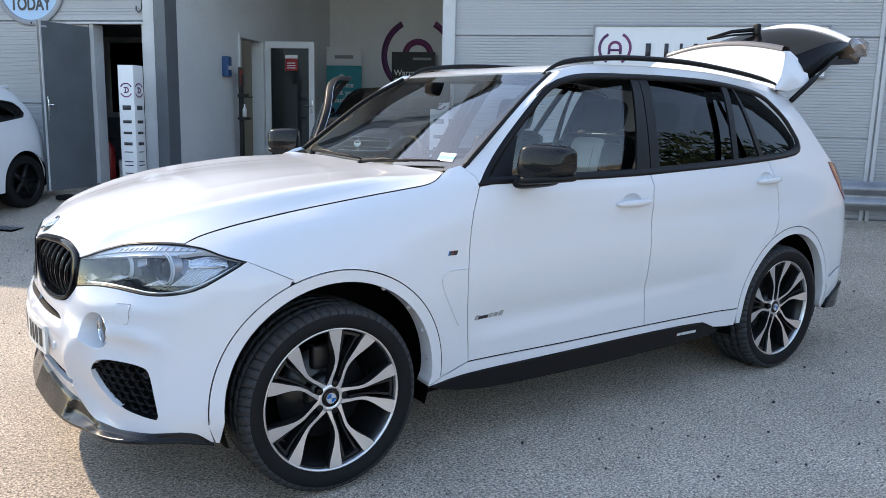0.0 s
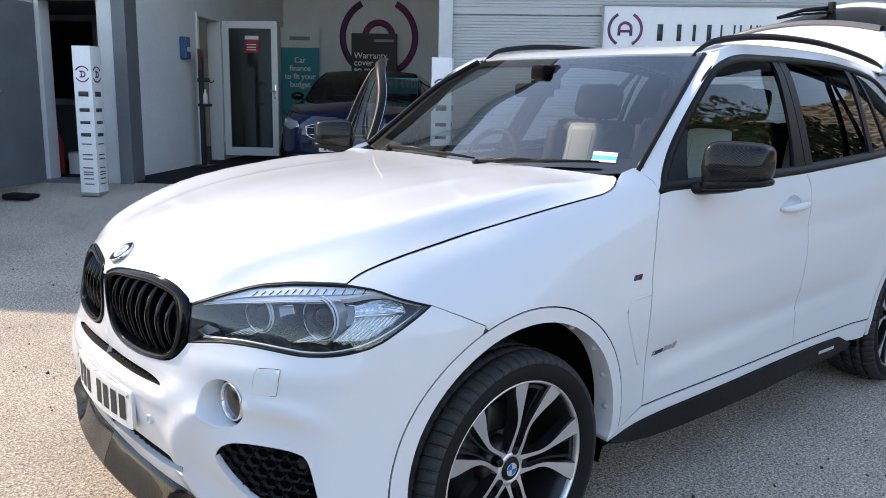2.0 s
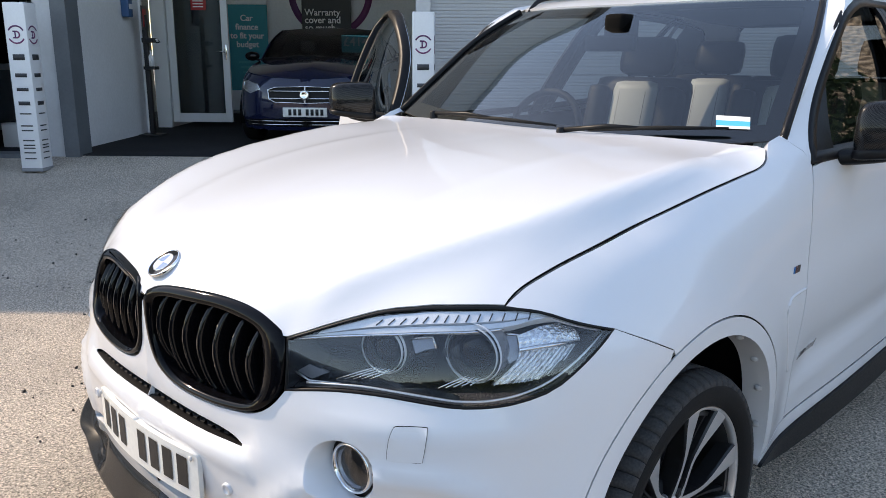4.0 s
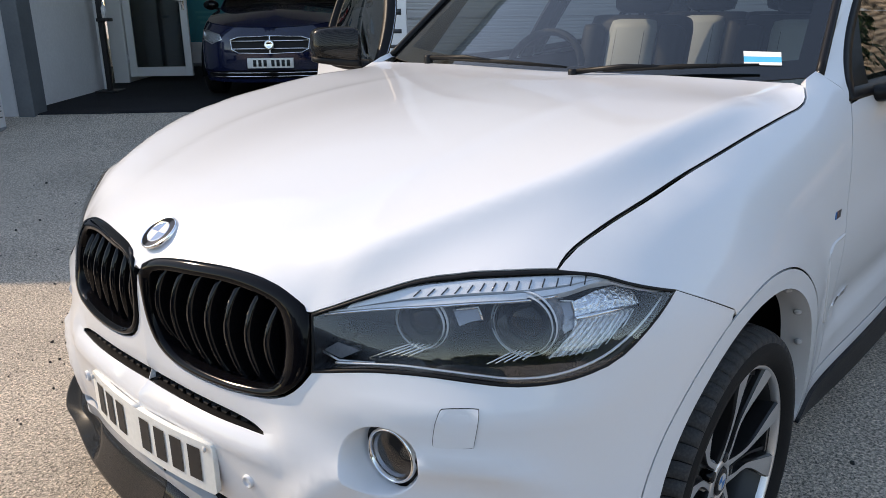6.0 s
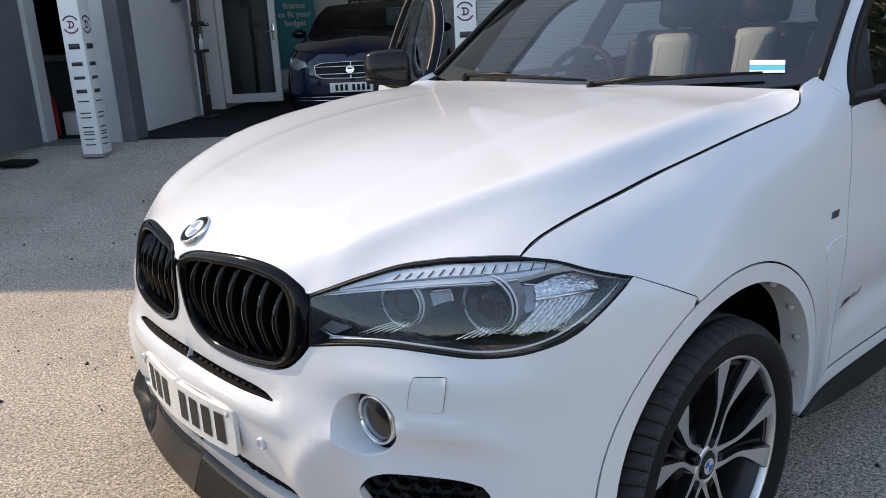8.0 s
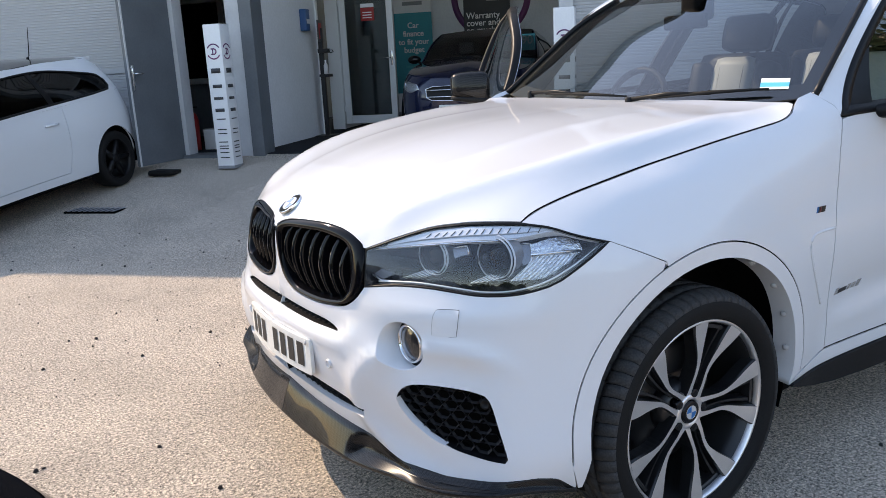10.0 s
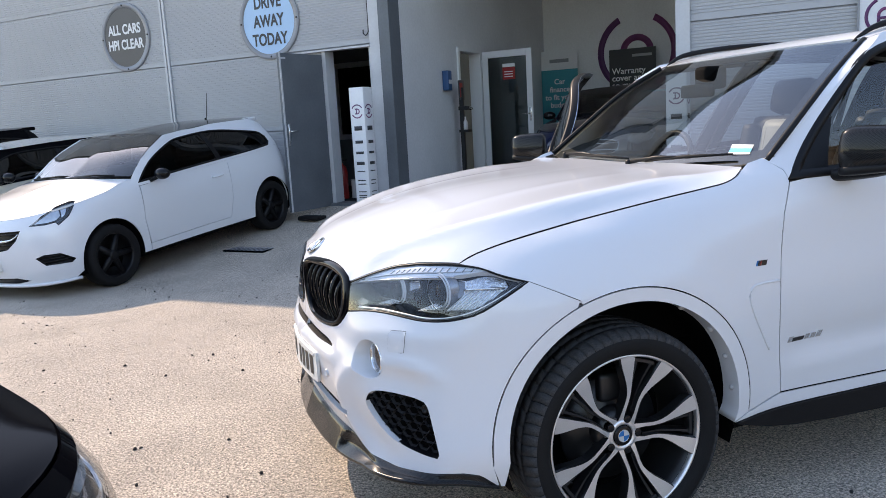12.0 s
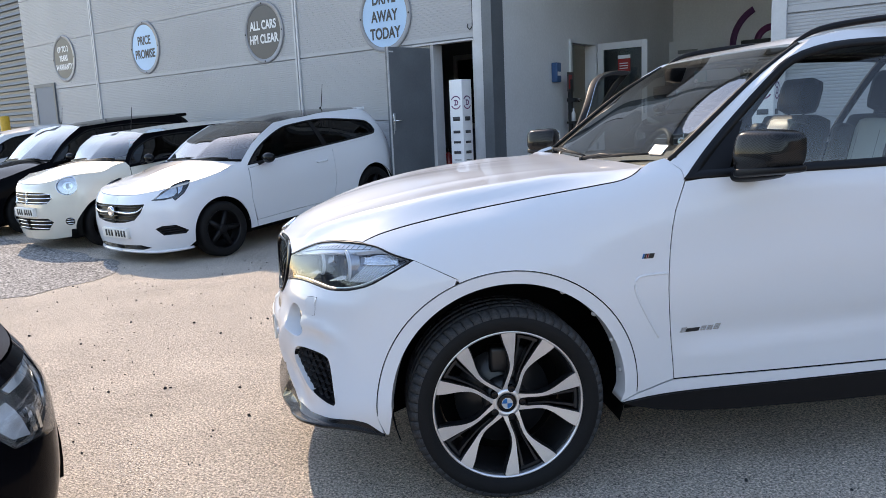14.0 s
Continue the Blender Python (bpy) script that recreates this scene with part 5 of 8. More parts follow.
# ---- the SUV's flanks: glass, trims, mirrors, handles, wheels ----
WINDOW = bow(WIN_LOW, 24) + bow([(3.20, 1.285), (3.24, 1.31), (3.255, 1.36)], 5)[1:] + bow(WIN_TOP, 50)[1:]
# black surround
surround = ring(WINDOW, [(-0.002, -0.012), (-0.001, 0.003), (0.009, 0.005), (0.026, 0.001), (0.032, -0.014)], out_at)
twin(part("window_surround", surround, BLACK_TRIM, suv, "black window surround"))
# pillars between the panes
for strip in ([(1.655, 1.175), (1.755, 1.178), (1.905, 1.695), (1.84, 1.695)], [(1.762, 1.178), (1.83, 1.18), (1.985, 1.695), (1.912, 1.695)], [(2.44, 1.215), (2.485, 1.217), (2.655, 1.690), (2.60, 1.690)], [(2.715, 1.230), (2.765, 1.232), (2.70, 1.685), (2.685, 1.685)],
              [(0.71, 1.172), (0.87, 1.175), (0.97, 1.38), (0.90, 1.35)]):
    panel("window_pillar", strip, BLACK_TRIM, suv, "black window pillar", depth=0.012, out=-0.004)
# roof rails
for k in (-1, 1):
    rail = curve_points([(1.27, 0.615, 1.655), (1.33, 0.625, 1.70), (1.45, 0.635, 1.735), (1.8, 0.645, 1.768), (2.3, 0.640, 1.772), (2.8, 0.622, 1.742), (3.15, 0.600, 1.705), (3.22, 0.595, 1.69)], 50)
    bm = tube([(p.x, k * p.y, p.z) for p in rail], [0.007 + 0.007 * min(1, i / 5, (49 - i) / 5) for i in range(50)], 8)
    part("roof_rail", bm, BLACK_TRIM, suv, "black roof rail")
# trim up the screen's edges
for k in (-1, 1):
    part("screen_trim", tube([(p.x, k * (p.y - 0.012) * -1 if k > 0 else p.y - 0.012, p.z + 0.004) for p in edge], 0.012, 6), BLACK_TRIM, suv, "black screen edge trim")
# black band round the screen
def band(rows, i0, i1, j0, j1, lift):
    bm = bmesh.new()
    grid = [[bm.verts.new(rows[j][i] + Vector((-0.5, 0, 0.85)) * lift) for i in range(i0, i1)] for j in range(j0, j1)]
    for a, b in zip(grid, grid[1:]):
        for i in range(len(a) - 1):
            bm.faces.new((a[i], a[i + 1], b[i + 1], b[i]))
    return bm


for name, args in (("screen_band_low", (0, 24, 0, 3)), ("screen_band_top", (0, 24, 18, 20)), ("screen_band_side", (0, 3, 2, 19))):
    twin(part(name, band(screen, *args, -0.004), BLACK_TRIM, suv))
# scuttle and wipers
part("scuttle", box(bmesh.new(), (0.56, -0.79, 1.12), (0.70, 0.79, 1.196), bevel=0.01), BLACK_TRIM, suv, "black plastic scuttle")


def screen_at(y, f, lift):
    """A place on the windscreen: y across, f up."""
    at = min(abs(y) / 0.80 * 23, 22.999)
    i, row = int(at), f * 19
    j = min(int(row), 18)
    r0, r1 = screen[j], screen[j + 1]
    p = r0[23 - i].lerp(r0[22 - i], at - i).lerp(r1[23 - i].lerp(r1[22 - i], at - i), row - j)
    return Vector((p.x - 0.5 * lift, y, p.z + 0.85 * lift))


for (ya, fa), (yb, fb) in (((0.55, 0.02), (-0.08, 0.06)), ((-0.12, 0.02), (-0.66, 0.05))):
    wiper = thing("wiper", "", "")
    wiper.parent = suv
    a, b = screen_at(ya, fa, 0.03), screen_at(yb, fb, 0.022)
    part("arm", tube([a, a.lerp(b, 0.3) + Vector((0, 0, 0.012)), a.lerp(b, 0.62)], [0.009, 0.007, 0.005], 8), BLACK_TRIM, wiper)
    part("blade", tube([a.lerp(b, 0.18), a.lerp(b, 0.6) + Vector((0, 0, 0.004)), b], [0.005, 0.008, 0.004], 6), RUBBER, wiper)
    part("pivot", lathe([(0.016, -0.03), (0.016, 0.004), (0.012, 0.010), (0, 0.011)], 16, Matrix.Translation(a)), BLACK_TRIM, wiper)


# door mirror
def mirror(parent, place, side):
    ob = thing("door_mirror", "", "")
    ob.parent = parent

    def shell(sx, sy, sz, e, cut=None):
        bm = bmesh.new()
        bmesh.ops.create_uvsphere(bm, u_segments=32, v_segments=20, radius=1)
        for v in bm.verts:
            p = v.co
            q = Vector([math.copysign(abs(c) ** e, c) for c in p])
            taper = 1 - 0.18 * q.y
            v.co = Vector((q.x * sx * (1.0 if q.x < 0 else 0.6) + 0.03 * q.y, q.y * sy, q.z * sz * taper + 0.01 * q.y))
        return bm
    cap = shell(0.078, 0.106, 0.080, 0.47)
    for v in cap.verts:
        if v.co.x < 0:
            v.co.x -= 0.010 * (1 - min(1, abs(v.co.z + 0.012) / 0.05))
    foot = shell(0.06, 0.10, 0.024, 0.7)
    foot.transform(Matrix.Translation((0.0, -0.075, -0.085)))
    seam = shell(0.080, 0.107, 0.018, 0.45)
    seam.transform(Matrix.Translation((0.0, 0, -0.066)))
    glassy = box(bmesh.new(), (0.043, -0.09, -0.06), (0.05, 0.085, 0.06), bevel=0.003)
    for name, bm, mat, label in (("cap", cap, CARBON, "carbon fibre mirror cap"), ("lower_shell", seam, BLACK_TRIM, ""), ("foot", foot, BLACK_TRIM, ""), ("mirror_glass", glassy, CHROME, "")):
        bm.transform(place @ Matrix.Diagonal((1, side, 1, 1)))
        bmesh.ops.recalc_face_normals(bm, faces=bm.faces)
        part(name, bm, mat, ob, label)
    return ob


mirror(suv, pose(0.965, -1.035, 1.265, 0, 0, 8), -1)


# door handles
def handle(u0, z0, parent, flip=False):
    m = Matrix.Diagonal((1, -1 if flip else 1, 1, 1))
    cup = cup_loop(u0, z0, 0.004)
    bm = sheet(cup, lambda u, z: SUV.at(u, z, -0.001 - 0.026 * max(0, 1 - ((u - u0) / 0.064) ** 2 - ((z - z0 - 0.012) / 0.036) ** 2)), 0.008, 0)
    pts = [SUV.at(u0 - 0.115 + 0.245 * k / 12, z0 + 0.010 * k / 12 - 0.004, 0.002 + 0.024 * math.sin(math.pi * k / 12) ** 0.6) for k in range(13)]
    grip = tube(pts, [0.006 + 0.011 * math.sin(math.pi * k / 12) ** 0.5 for k in range(13)], 10)
    for name, b in (("handle_cup", bm), ("handle", grip)):
        b.transform(m)
        if flip:
            bmesh.ops.reverse_faces(b, faces=b.faces)
        part(name, b, PAINT, parent)


handle(*HANDLES[0], suv)
handle(*HANDLES[1], suv)
handle(*HANDLES[1], suv, True)


# flat marks on the skin
def mark(name, outline, mat, out=0.002, parent=suv, label=""):
    return part(name, sheet(outline, lambda u, z: SUV.at(u, z, out), 0.01, 0.002), mat, parent, label)


def slant(u0, z0, w, h, lean=0.3):
    return [(u0, z0), (u0 + w, z0), (u0 + w + h * lean, z0 + h), (u0 + h * lean, z0 + h)]


for k, (w, mat) in enumerate(((0.006, BLUE), (0.006, INK), (0.006, RED_LAMP), (0.020, RIM_DARK))):
    mark("wing_badge_bar", slant(0.515 + 0.008 * k, 0.892, w, 0.018, 0.4), mat)
for u0, w, h, mat in ((0.672, 0.022, 0.020, CHROME), (0.696, 0.055, 0.014, INK), (0.756, 0.022, 0.019, CHROME), (0.783, 0.022, 0.019, CHROME), (0.810, 0.022, 0.024, CHROME)):
    mark("door_badge_bar", slant(u0, 0.593, w, h, 0.35), mat)
for u0, w, mat in ((2.012, 0.006, RED_LAMP), (2.021, 0.028, WHITE_BIT), (2.055, 0.115, WHITE_BIT)):
    mark("skirt_mark_bar", slant(u0, 0.327, w, 0.014, 0.3), mat, 0.0125)
# the vent line behind the wheel
vent = bow([(0.615, 0.832), (0.54, 0.830), (0.500, 0.822), (0.486, 0.792), (0.51, 0.72), (0.585, 0.585)], 24)
twin(part("vent_line", tube([SUV.at(u, z, 0.0) for u, z in vent], 0.0045, 8), PAINT, suv))
# screws in the wheel arch lip
LEAD = material("grey_rivet", (0.42, 0.42, 0.43), 0.5, grain=0.05, scale=200)
for a in (8, 25, 42, 62):
    p = (FRONT_ARCH[0] + 0.432 * math.cos(radians(a)), FRONT_ARCH[1] + 0.432 * math.sin(radians(a)))
    m = Matrix.Translation(SUV.at(p[0], p[1], -0.03)) @ Vector((-math.cos(radians(a)), -0.3, -math.sin(radians(a)))).to_track_quat("Z", "Y").to_matrix().to_4x4()
    part("arch_screw", lathe([(0.010, -0.002), (0.010, 0.002), (0.004, 0.006), (0, 0.006)], 12, m), LEAD, suv)

# ---- wheels ----
def wheel(parent):
    hub = thing("wheel", "", "")
    hub.parent = parent
    R, W = 0.370, 0.142
    # local z points outward
    tyre = lathe([(0.282, -W * 0.8), (0.295, -W * 0.95), (0.325, -W), (0.349, -W * 0.95), (0.357, -W * 0.78), (0.362, -W * 0.4), (R - 0.008, 0), (0.362, W * 0.4), (0.357, W * 0.78), (0.349, W * 0.95), (0.325, W), (0.300, W * 0.97), (0.288, W * 0.88), (0.280, W * 0.8)], 96)
    t = part("tyre", tyre, RUBBER, hub, "black low-profile tyre")
    # tread: shoulder blocks and ribs, proud of the carcass
    bm = bmesh.new()
    def block(a0, a1, rows):
        """One tread block: rows of (radius, width, turn) from the crown outward, with walls down to the carcass."""
        tops, feet = [], []
        for r, w, turn in rows:
            tops.append([bm.verts.new((r * math.cos(a + turn), r * math.sin(a + turn), W * w)) for a in (a0, (a0 + a1) / 2, a1)])
            feet.append([bm.verts.new(((r - 0.012) * math.cos(a + turn), (r - 0.012) * math.sin(a + turn), W * w)) for a in (a0, (a0 + a1) / 2, a1)])
        for p, q in zip(tops, tops[1:]):
            for i in range(2):
                bm.faces.new((p[i], p[i + 1], q[i + 1], q[i]))
        for i in (0, 2):
            for j in range(len(rows) - 1):
                bm.faces.new((tops[j][i], tops[j + 1][i], feet[j + 1][i], feet[j][i]))
        for j in (0, len(rows) - 1):
            for i in range(2):
                bm.faces.new((tops[j][i], tops[j][i + 1], feet[j][i + 1], feet[j][i]))

    for k in range(64):
        a = k * math.tau / 64
        for side in (-1, 1):
            block(a, a + 0.091, [(0.3715, side * 0.58, 0.0), (0.3705, side * 0.70, -0.012), (0.3660, side * 0.82, -0.022), (0.3570, side * 0.93, -0.026), (0.3505, side * 0.965, -0.027)])
    for w0, w1 in ((-0.52, -0.22), (-0.16, 0.16), (0.22, 0.52)):
        for k in range(48):
            a = k * math.tau / 48
            block(a, a + 0.127, [(0.3722, w0, 0.0), (0.3724, w1, 0.02)])
    bmesh.ops.recalc_face_normals(bm, faces=bm.faces)
    part("tread", bm, TREAD, t)
    part("barrel", lathe([(0.282, 0.112), (0.274, 0.105), (0.264, 0.06), (0.245, -0.02), (0.24, -0.11)], 64), RIM_DARK, hub)
    part("rim_flange", lathe([(0.2865, 0.108), (0.2872, 0.121), (0.2845, 0.1245), (0.280, 0.1235), (0.276, 0.117), (0.274, 0.105)], 80), RIM_CUT, hub, "diamond-cut alloy rim")
    part("brake_disc", lathe([(0.185, -0.005), (0.185, 0.005), (0.10, 0.005), (0.08, 0.02), (0.0, 0.02)], 48), RIM_DARK, hub)
    part("caliper", box(bmesh.new(), (-0.05, 0.10, -0.04), (0.09, 0.20, 0.035), bevel=0.015), RIM_DARK, hub)
    part("back_plate", lathe([(0.24, -0.06), (0.0, -0.06)], 40), DARK, hub)

    def blade(angles, radii, widths, tops, thick, mat, name, label=""):
        bm = bmesh.new()
        rows = []
        n = len(radii)
        cs = curve_points([(r * math.cos(radians(a)), r * math.sin(radians(a)), h) for a, r, h in zip(angles, radii, tops)], 14)
        ws = np.interp(np.linspace(0, 1, 14), np.linspace(0, 1, n), widths)
        for i, p in enumerate(cs):
            d = (cs[min(i + 1, 13)] - cs[max(i - 1, 0)])
            d.z = 0
            s = Vector((-d.y, d.x, 0)).normalized()
            w = ws[i] / 2
            rows.append([bm.verts.new(p + s * a + Vector((0, 0, h))) for a, h in ((-w * 0.9, -thick), (-w, -0.006), (-w * 0.86, 0), (w * 0.86, 0), (w, -0.006), (w * 0.9, -thick))])
        for p, q in zip(rows, rows[1:]):
            for i in range(5):
                f = bm.faces.new((p[i], p[i + 1], q[i + 1], q[i]))
                f.material_index = 0 if i == 2 else 1
        bmesh.ops.recalc_face_normals(bm, faces=bm.faces)
        return part(name, bm, [mat, RIM_DARK], hub, label, flat=True)

    for k in range(5):
        c = 72 * k
        for s in (-1, 1):
            blade([c + s * 27, c + s * 16, c + s * 10.8, c + s * 10.2, c + s * 12.2, c + s * 14.6, c + s * 16.2, c + s * 16.6], [0.050, 0.085, 0.120, 0.150, 0.185, 0.225, 0.262, 0.279], [0.022, 0.0145, 0.0135, 0.0155, 0.023, 0.037, 0.054, 0.064], [0.091, 0.096, 0.099, 0.102, 0.107, 0.113, 0.119, 0.1215], 0.045, RIM_CUT, "spoke")
            blade([c + s * 9, c + s * 5.2, c + s * 5.6, c + s * 6.6], [0.085, 0.14, 0.2, 0.262], [0.007, 0.007, 0.008, 0.012], [0.080, 0.084, 0.090, 0.102], 0.04, RIM_DARK, "inner_spoke")
        blade([c - 8.5, c, c + 8.5], [0.263, 0.262, 0.263], [0.012, 0.012, 0.012], [0.104, 0.104, 0.104], 0.03, RIM_DARK, "spoke_bridge")
    part("hub_face", lathe([(0.060, 0.04), (0.060, 0.080), (0.053, 0.092), (0.042, 0.096), (0.036, 0.090)], 40), RIM_CUT, hub)
    part("hub_core", lathe([(0.085, 0.0), (0.085, 0.06), (0.06, 0.07), (0.0, 0.07)], 32), RIM_DARK, hub)
    for k in range(5):
        a = radians(72 * k)
        m = Matrix.Translation((0.057 * math.cos(a), 0.057 * math.sin(a), 0.0))
        part("bolt_hole", lathe([(0.0135, 0.070), (0.0135, 0.0945), (0.0115, 0.0955), (0.0, 0.0955)], 16, m), BLACK_GLOSS, hub)
    r = 0.034
    m = Matrix.Translation((0, 0, 0.094))
    for name, prof, mat in (("cap_band", [(r, -0.01), (r, 0.002), (r * 0.9, 0.0035), (r * 0.62, 0.004)], BLACK_GLOSS), ("cap_ring", [(r * 0.64, 0.0036), (r * 0.61, 0.005), (r * 0.58, 0.0036)], CHROME)):
        part(name, lathe(prof, 32, m), mat, hub)
    for k in range(4):
        part("cap_quarter", lathe([(0.0, 0.0044), (r * 0.6, 0.004)], 6, m, radians(90 * k), radians(90)), BLUE if k % 2 else WHITE_BIT, hub)
    return hub


first_wheel = wheel(suv)
WHEELS = [(0.0, -0.822, 90, 0, 0), (2.933, -0.826, 90, 25, 0), (0.0, 0.822, -90, 10, 0), (2.933, 0.826, -90, 40, 0)]
for k, (x, y, rx, spin, steer) in enumerate(WHEELS):
    m = pose(x, y, 0.370, rx, 0, 0) @ Matrix.Rotation(radians(spin), 4, "Z")
    if k == 0:
        first_wheel.matrix_basis = m
    else:
        copy_thing(first_wheel, m).parent = suv

# wheel houses, and near-black fill behind the panels, the unlit depth as colour
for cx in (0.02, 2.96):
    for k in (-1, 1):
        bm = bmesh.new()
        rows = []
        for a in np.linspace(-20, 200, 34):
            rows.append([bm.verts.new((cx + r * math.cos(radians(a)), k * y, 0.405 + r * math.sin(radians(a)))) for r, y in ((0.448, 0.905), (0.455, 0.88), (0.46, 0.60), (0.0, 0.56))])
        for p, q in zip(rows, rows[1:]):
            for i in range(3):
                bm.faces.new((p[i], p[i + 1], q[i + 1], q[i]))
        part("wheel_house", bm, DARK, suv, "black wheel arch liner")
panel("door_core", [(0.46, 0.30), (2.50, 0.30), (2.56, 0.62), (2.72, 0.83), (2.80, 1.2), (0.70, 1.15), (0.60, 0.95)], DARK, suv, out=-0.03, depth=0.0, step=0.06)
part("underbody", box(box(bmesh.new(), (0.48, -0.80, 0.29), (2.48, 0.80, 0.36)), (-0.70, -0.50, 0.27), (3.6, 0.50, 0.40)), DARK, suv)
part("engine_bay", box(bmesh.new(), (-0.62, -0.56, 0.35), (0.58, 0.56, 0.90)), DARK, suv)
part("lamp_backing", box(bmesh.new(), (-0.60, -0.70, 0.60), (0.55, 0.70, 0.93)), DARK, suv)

# ---- the SUV's cabin, open door and open boot ----
def soft_box(lo, hi, bevel):
    return box(bmesh.new(), lo, hi, bevel=bevel)


def seat(x, y, light=True):
    s = thing("seat", "", "")
    s.parent = suv
    part("cushion", soft_box((x - 0.26, y - 0.25, 0.62), (x + 0.27, y + 0.25, 0.80), 0.05), LEATHER_DARK, s)
    back = pose(x + 0.26, y, 0.74, 0, 14, 0)
    bm = soft_box((-0.06, -0.25, 0.0), (0.08, 0.25, 0.65), 0.055)
    bm.transform(back)
    part("backrest", bm, LEATHER_DARK, s)
    for k in (-1, 1):
        bm = soft_box((-0.115, k * 0.20 - 0.05, 0.03), (0.02, k * 0.20 + 0.05, 0.59), 0.035)
        bm.transform(back)
        part("bolster", bm, LEATHER_DARK, s)
    if light:
        bm = soft_box((-0.088, -0.13, 0.10), (0.03, 0.13, 0.625), 0.058)
        bm.transform(back)
        part("insert", bm, LEATHER_LIGHT, s, "pale leather seat insert")
        for y0 in (-0.072, 0.072):
            part("stitching", tube([back @ Vector((-0.087, y0, h)) for h in (0.16, 0.36, 0.56)], 0.0014, 6), LEATHER_DARK, s)
    for k in (-1, 1):
        part("headrest_post", tube([back @ Vector((0.01, k * 0.07, 0.58)), back @ Vector((0.0, k * 0.07, 0.70))], 0.007, 8), CHROME, s)
    bm = soft_box((-0.06, -0.14, 0.655), (0.055, 0.14, 0.85), 0.055)
    bm.transform(back)
    part("headrest", bm, LEATHER_DARK, s)


seat(1.50, -0.38)
seat(1.50, 0.38)
for y in (-0.45, 0.0, 0.45):
    seat(2.42, y, y != 0.0)
dash = bmesh.new()
for lo, hi in (((0.66, -0.72, 0.70), (1.00, 0.72, 1.14)), ((0.90, -0.12, 0.62), (1.30, 0.12, 0.92)), ((0.88, 0.20, 1.10), (1.04, 0.56, 1.20))):
    box(dash, lo, hi, bevel=0.04)
part("dashboard", dash, LEATHER_DARK, suv, "dark dashboard")
wheel_ring = [Vector((1.10, 0.38, 1.145)) + 0.185 * (Vector((0.35, 0, 0.94)).normalized() * math.sin(a) + Vector((0, 1, 0)) * math.cos(a)) for a in np.linspace(0, math.tau, 33)[:-1]]
part("steering_wheel", tube(wheel_ring, 0.016, 10, closed=True), LEATHER_DARK, suv)
part("steering_hub", soft_box((1.06, 0.29, 1.085), (1.12, 0.47, 1.185), 0.025), LEATHER_DARK, suv)
part("rear_view_mirror", soft_box((0.99, -0.11, 1.485), (1.02, 0.11, 1.545), 0.013), DARK, suv)
part("mirror_mount", soft_box((1.02, -0.045, 1.52), (1.14, 0.045, 1.625), 0.02), DARK, suv)
part("cabin_floor", boxes(((0.6, -0.75, 0.45), (3.4, 0.75, 0.50)), ((0.60, -0.7, 0.5), (0.66, 0.7, 1.15))), DARK, suv)
# headlining and pillars inside
lining = [[p + Vector((0, 0, -0.035)) for p in r] for r in top]
part("headlining", net(lining, 0, flip=True), LEATHER_DARK, suv)
# parking permit on the screen
m = [screen_at(y, f, -0.002) for y, f in ((-0.711, 0.068), (-0.612, 0.088), (-0.591, 0.163), (-0.692, 0.140))]
for name, f0, f1, mat in (("permit", 0.22, 0.62, material("permit_blue", (0.03, 0.42, 0.70), 0.5)), ("permit_top", 0.62, 1.0, PLATE_WHITE), ("permit_foot", 0.0, 0.22, PLATE_WHITE)):
    bm = bmesh.new()
    bm.faces.new([bm.verts.new(p + Vector((-0.004, 0, 0.004))) for p in (m[0].lerp(m[3], f0), m[1].lerp(m[2], f0), m[1].lerp(m[2], f1), m[0].lerp(m[3], f1))])
    part(name, bm, mat, suv, "pale blue permit behind the screen" if name == "permit" else "")

# the far front door stands open on its hinge
HINGE = Vector((0.70, 0.93, 0))
swing = Matrix.Translation(HINGE) @ Matrix.Rotation(radians(64), 4, "Z") @ Matrix.Translation(-HINGE)
open_door = thing("driver_door", "", "")
open_door.parent = suv


def to_far(bm):
    bm.transform(swing @ Matrix.Diagonal((1, -1, 1, 1)))
    bmesh.ops.reverse_faces(bm, faces=bm.faces)
    return bm


part("door_skin", to_far(sheet(shrink(door_front, GAP), on, 0.04, 0.05)), PAINT, open_door)
part("door_card", to_far(sheet(shrink(door_front, 0.02), lambda u, z: SUV.at(u, z, -0.09), 0.05, 0.0)), LEATHER_DARK, open_door)
FAR_WIN = [(0.86, 1.20), (1.72, 1.20), (1.86, 1.685), (1.40, 1.66), (1.19, 1.61), (1.01, 1.46)]
far_loop = bow([FAR_WIN[0], (1.3, 1.197), FAR_WIN[1]], 8) + bow([FAR_WIN[1], (1.80, 1.45), FAR_WIN[2]], 8)[1:] + bow([FAR_WIN[2], (1.62, 1.682), FAR_WIN[3], FAR_WIN[4], FAR_WIN[5], FAR_WIN[0]], 26)[1:-1]
part("door_window_frame", to_far(ring(far_loop, [(-0.030, -0.03), (-0.030, 0.003), (-0.024, 0.006), (-0.008, 0.006), (-0.003, 0.003), (0.0, -0.010), (-0.004, -0.04), (-0.026, -0.042), (-0.030, -0.03)], out_at)), BLACK_TRIM, open_door, "black window frame of the open door")
part("door_chrome_strip", tube([(swing @ Matrix.Diagonal((1, -1, 1, 1))) @ SUV.at(u, z, -0.035) for u, z in shrink(far_loop, -0.026)], 0.0035, 6, closed=True), CHROME, open_door)
pane = part("door_window", to_far(sheet(far_loop, lambda u, z: SUV.at(u, z, -0.015), 0.05, 0)), SCREEN, open_door, "raised side window")
pane.visible_shadow = False
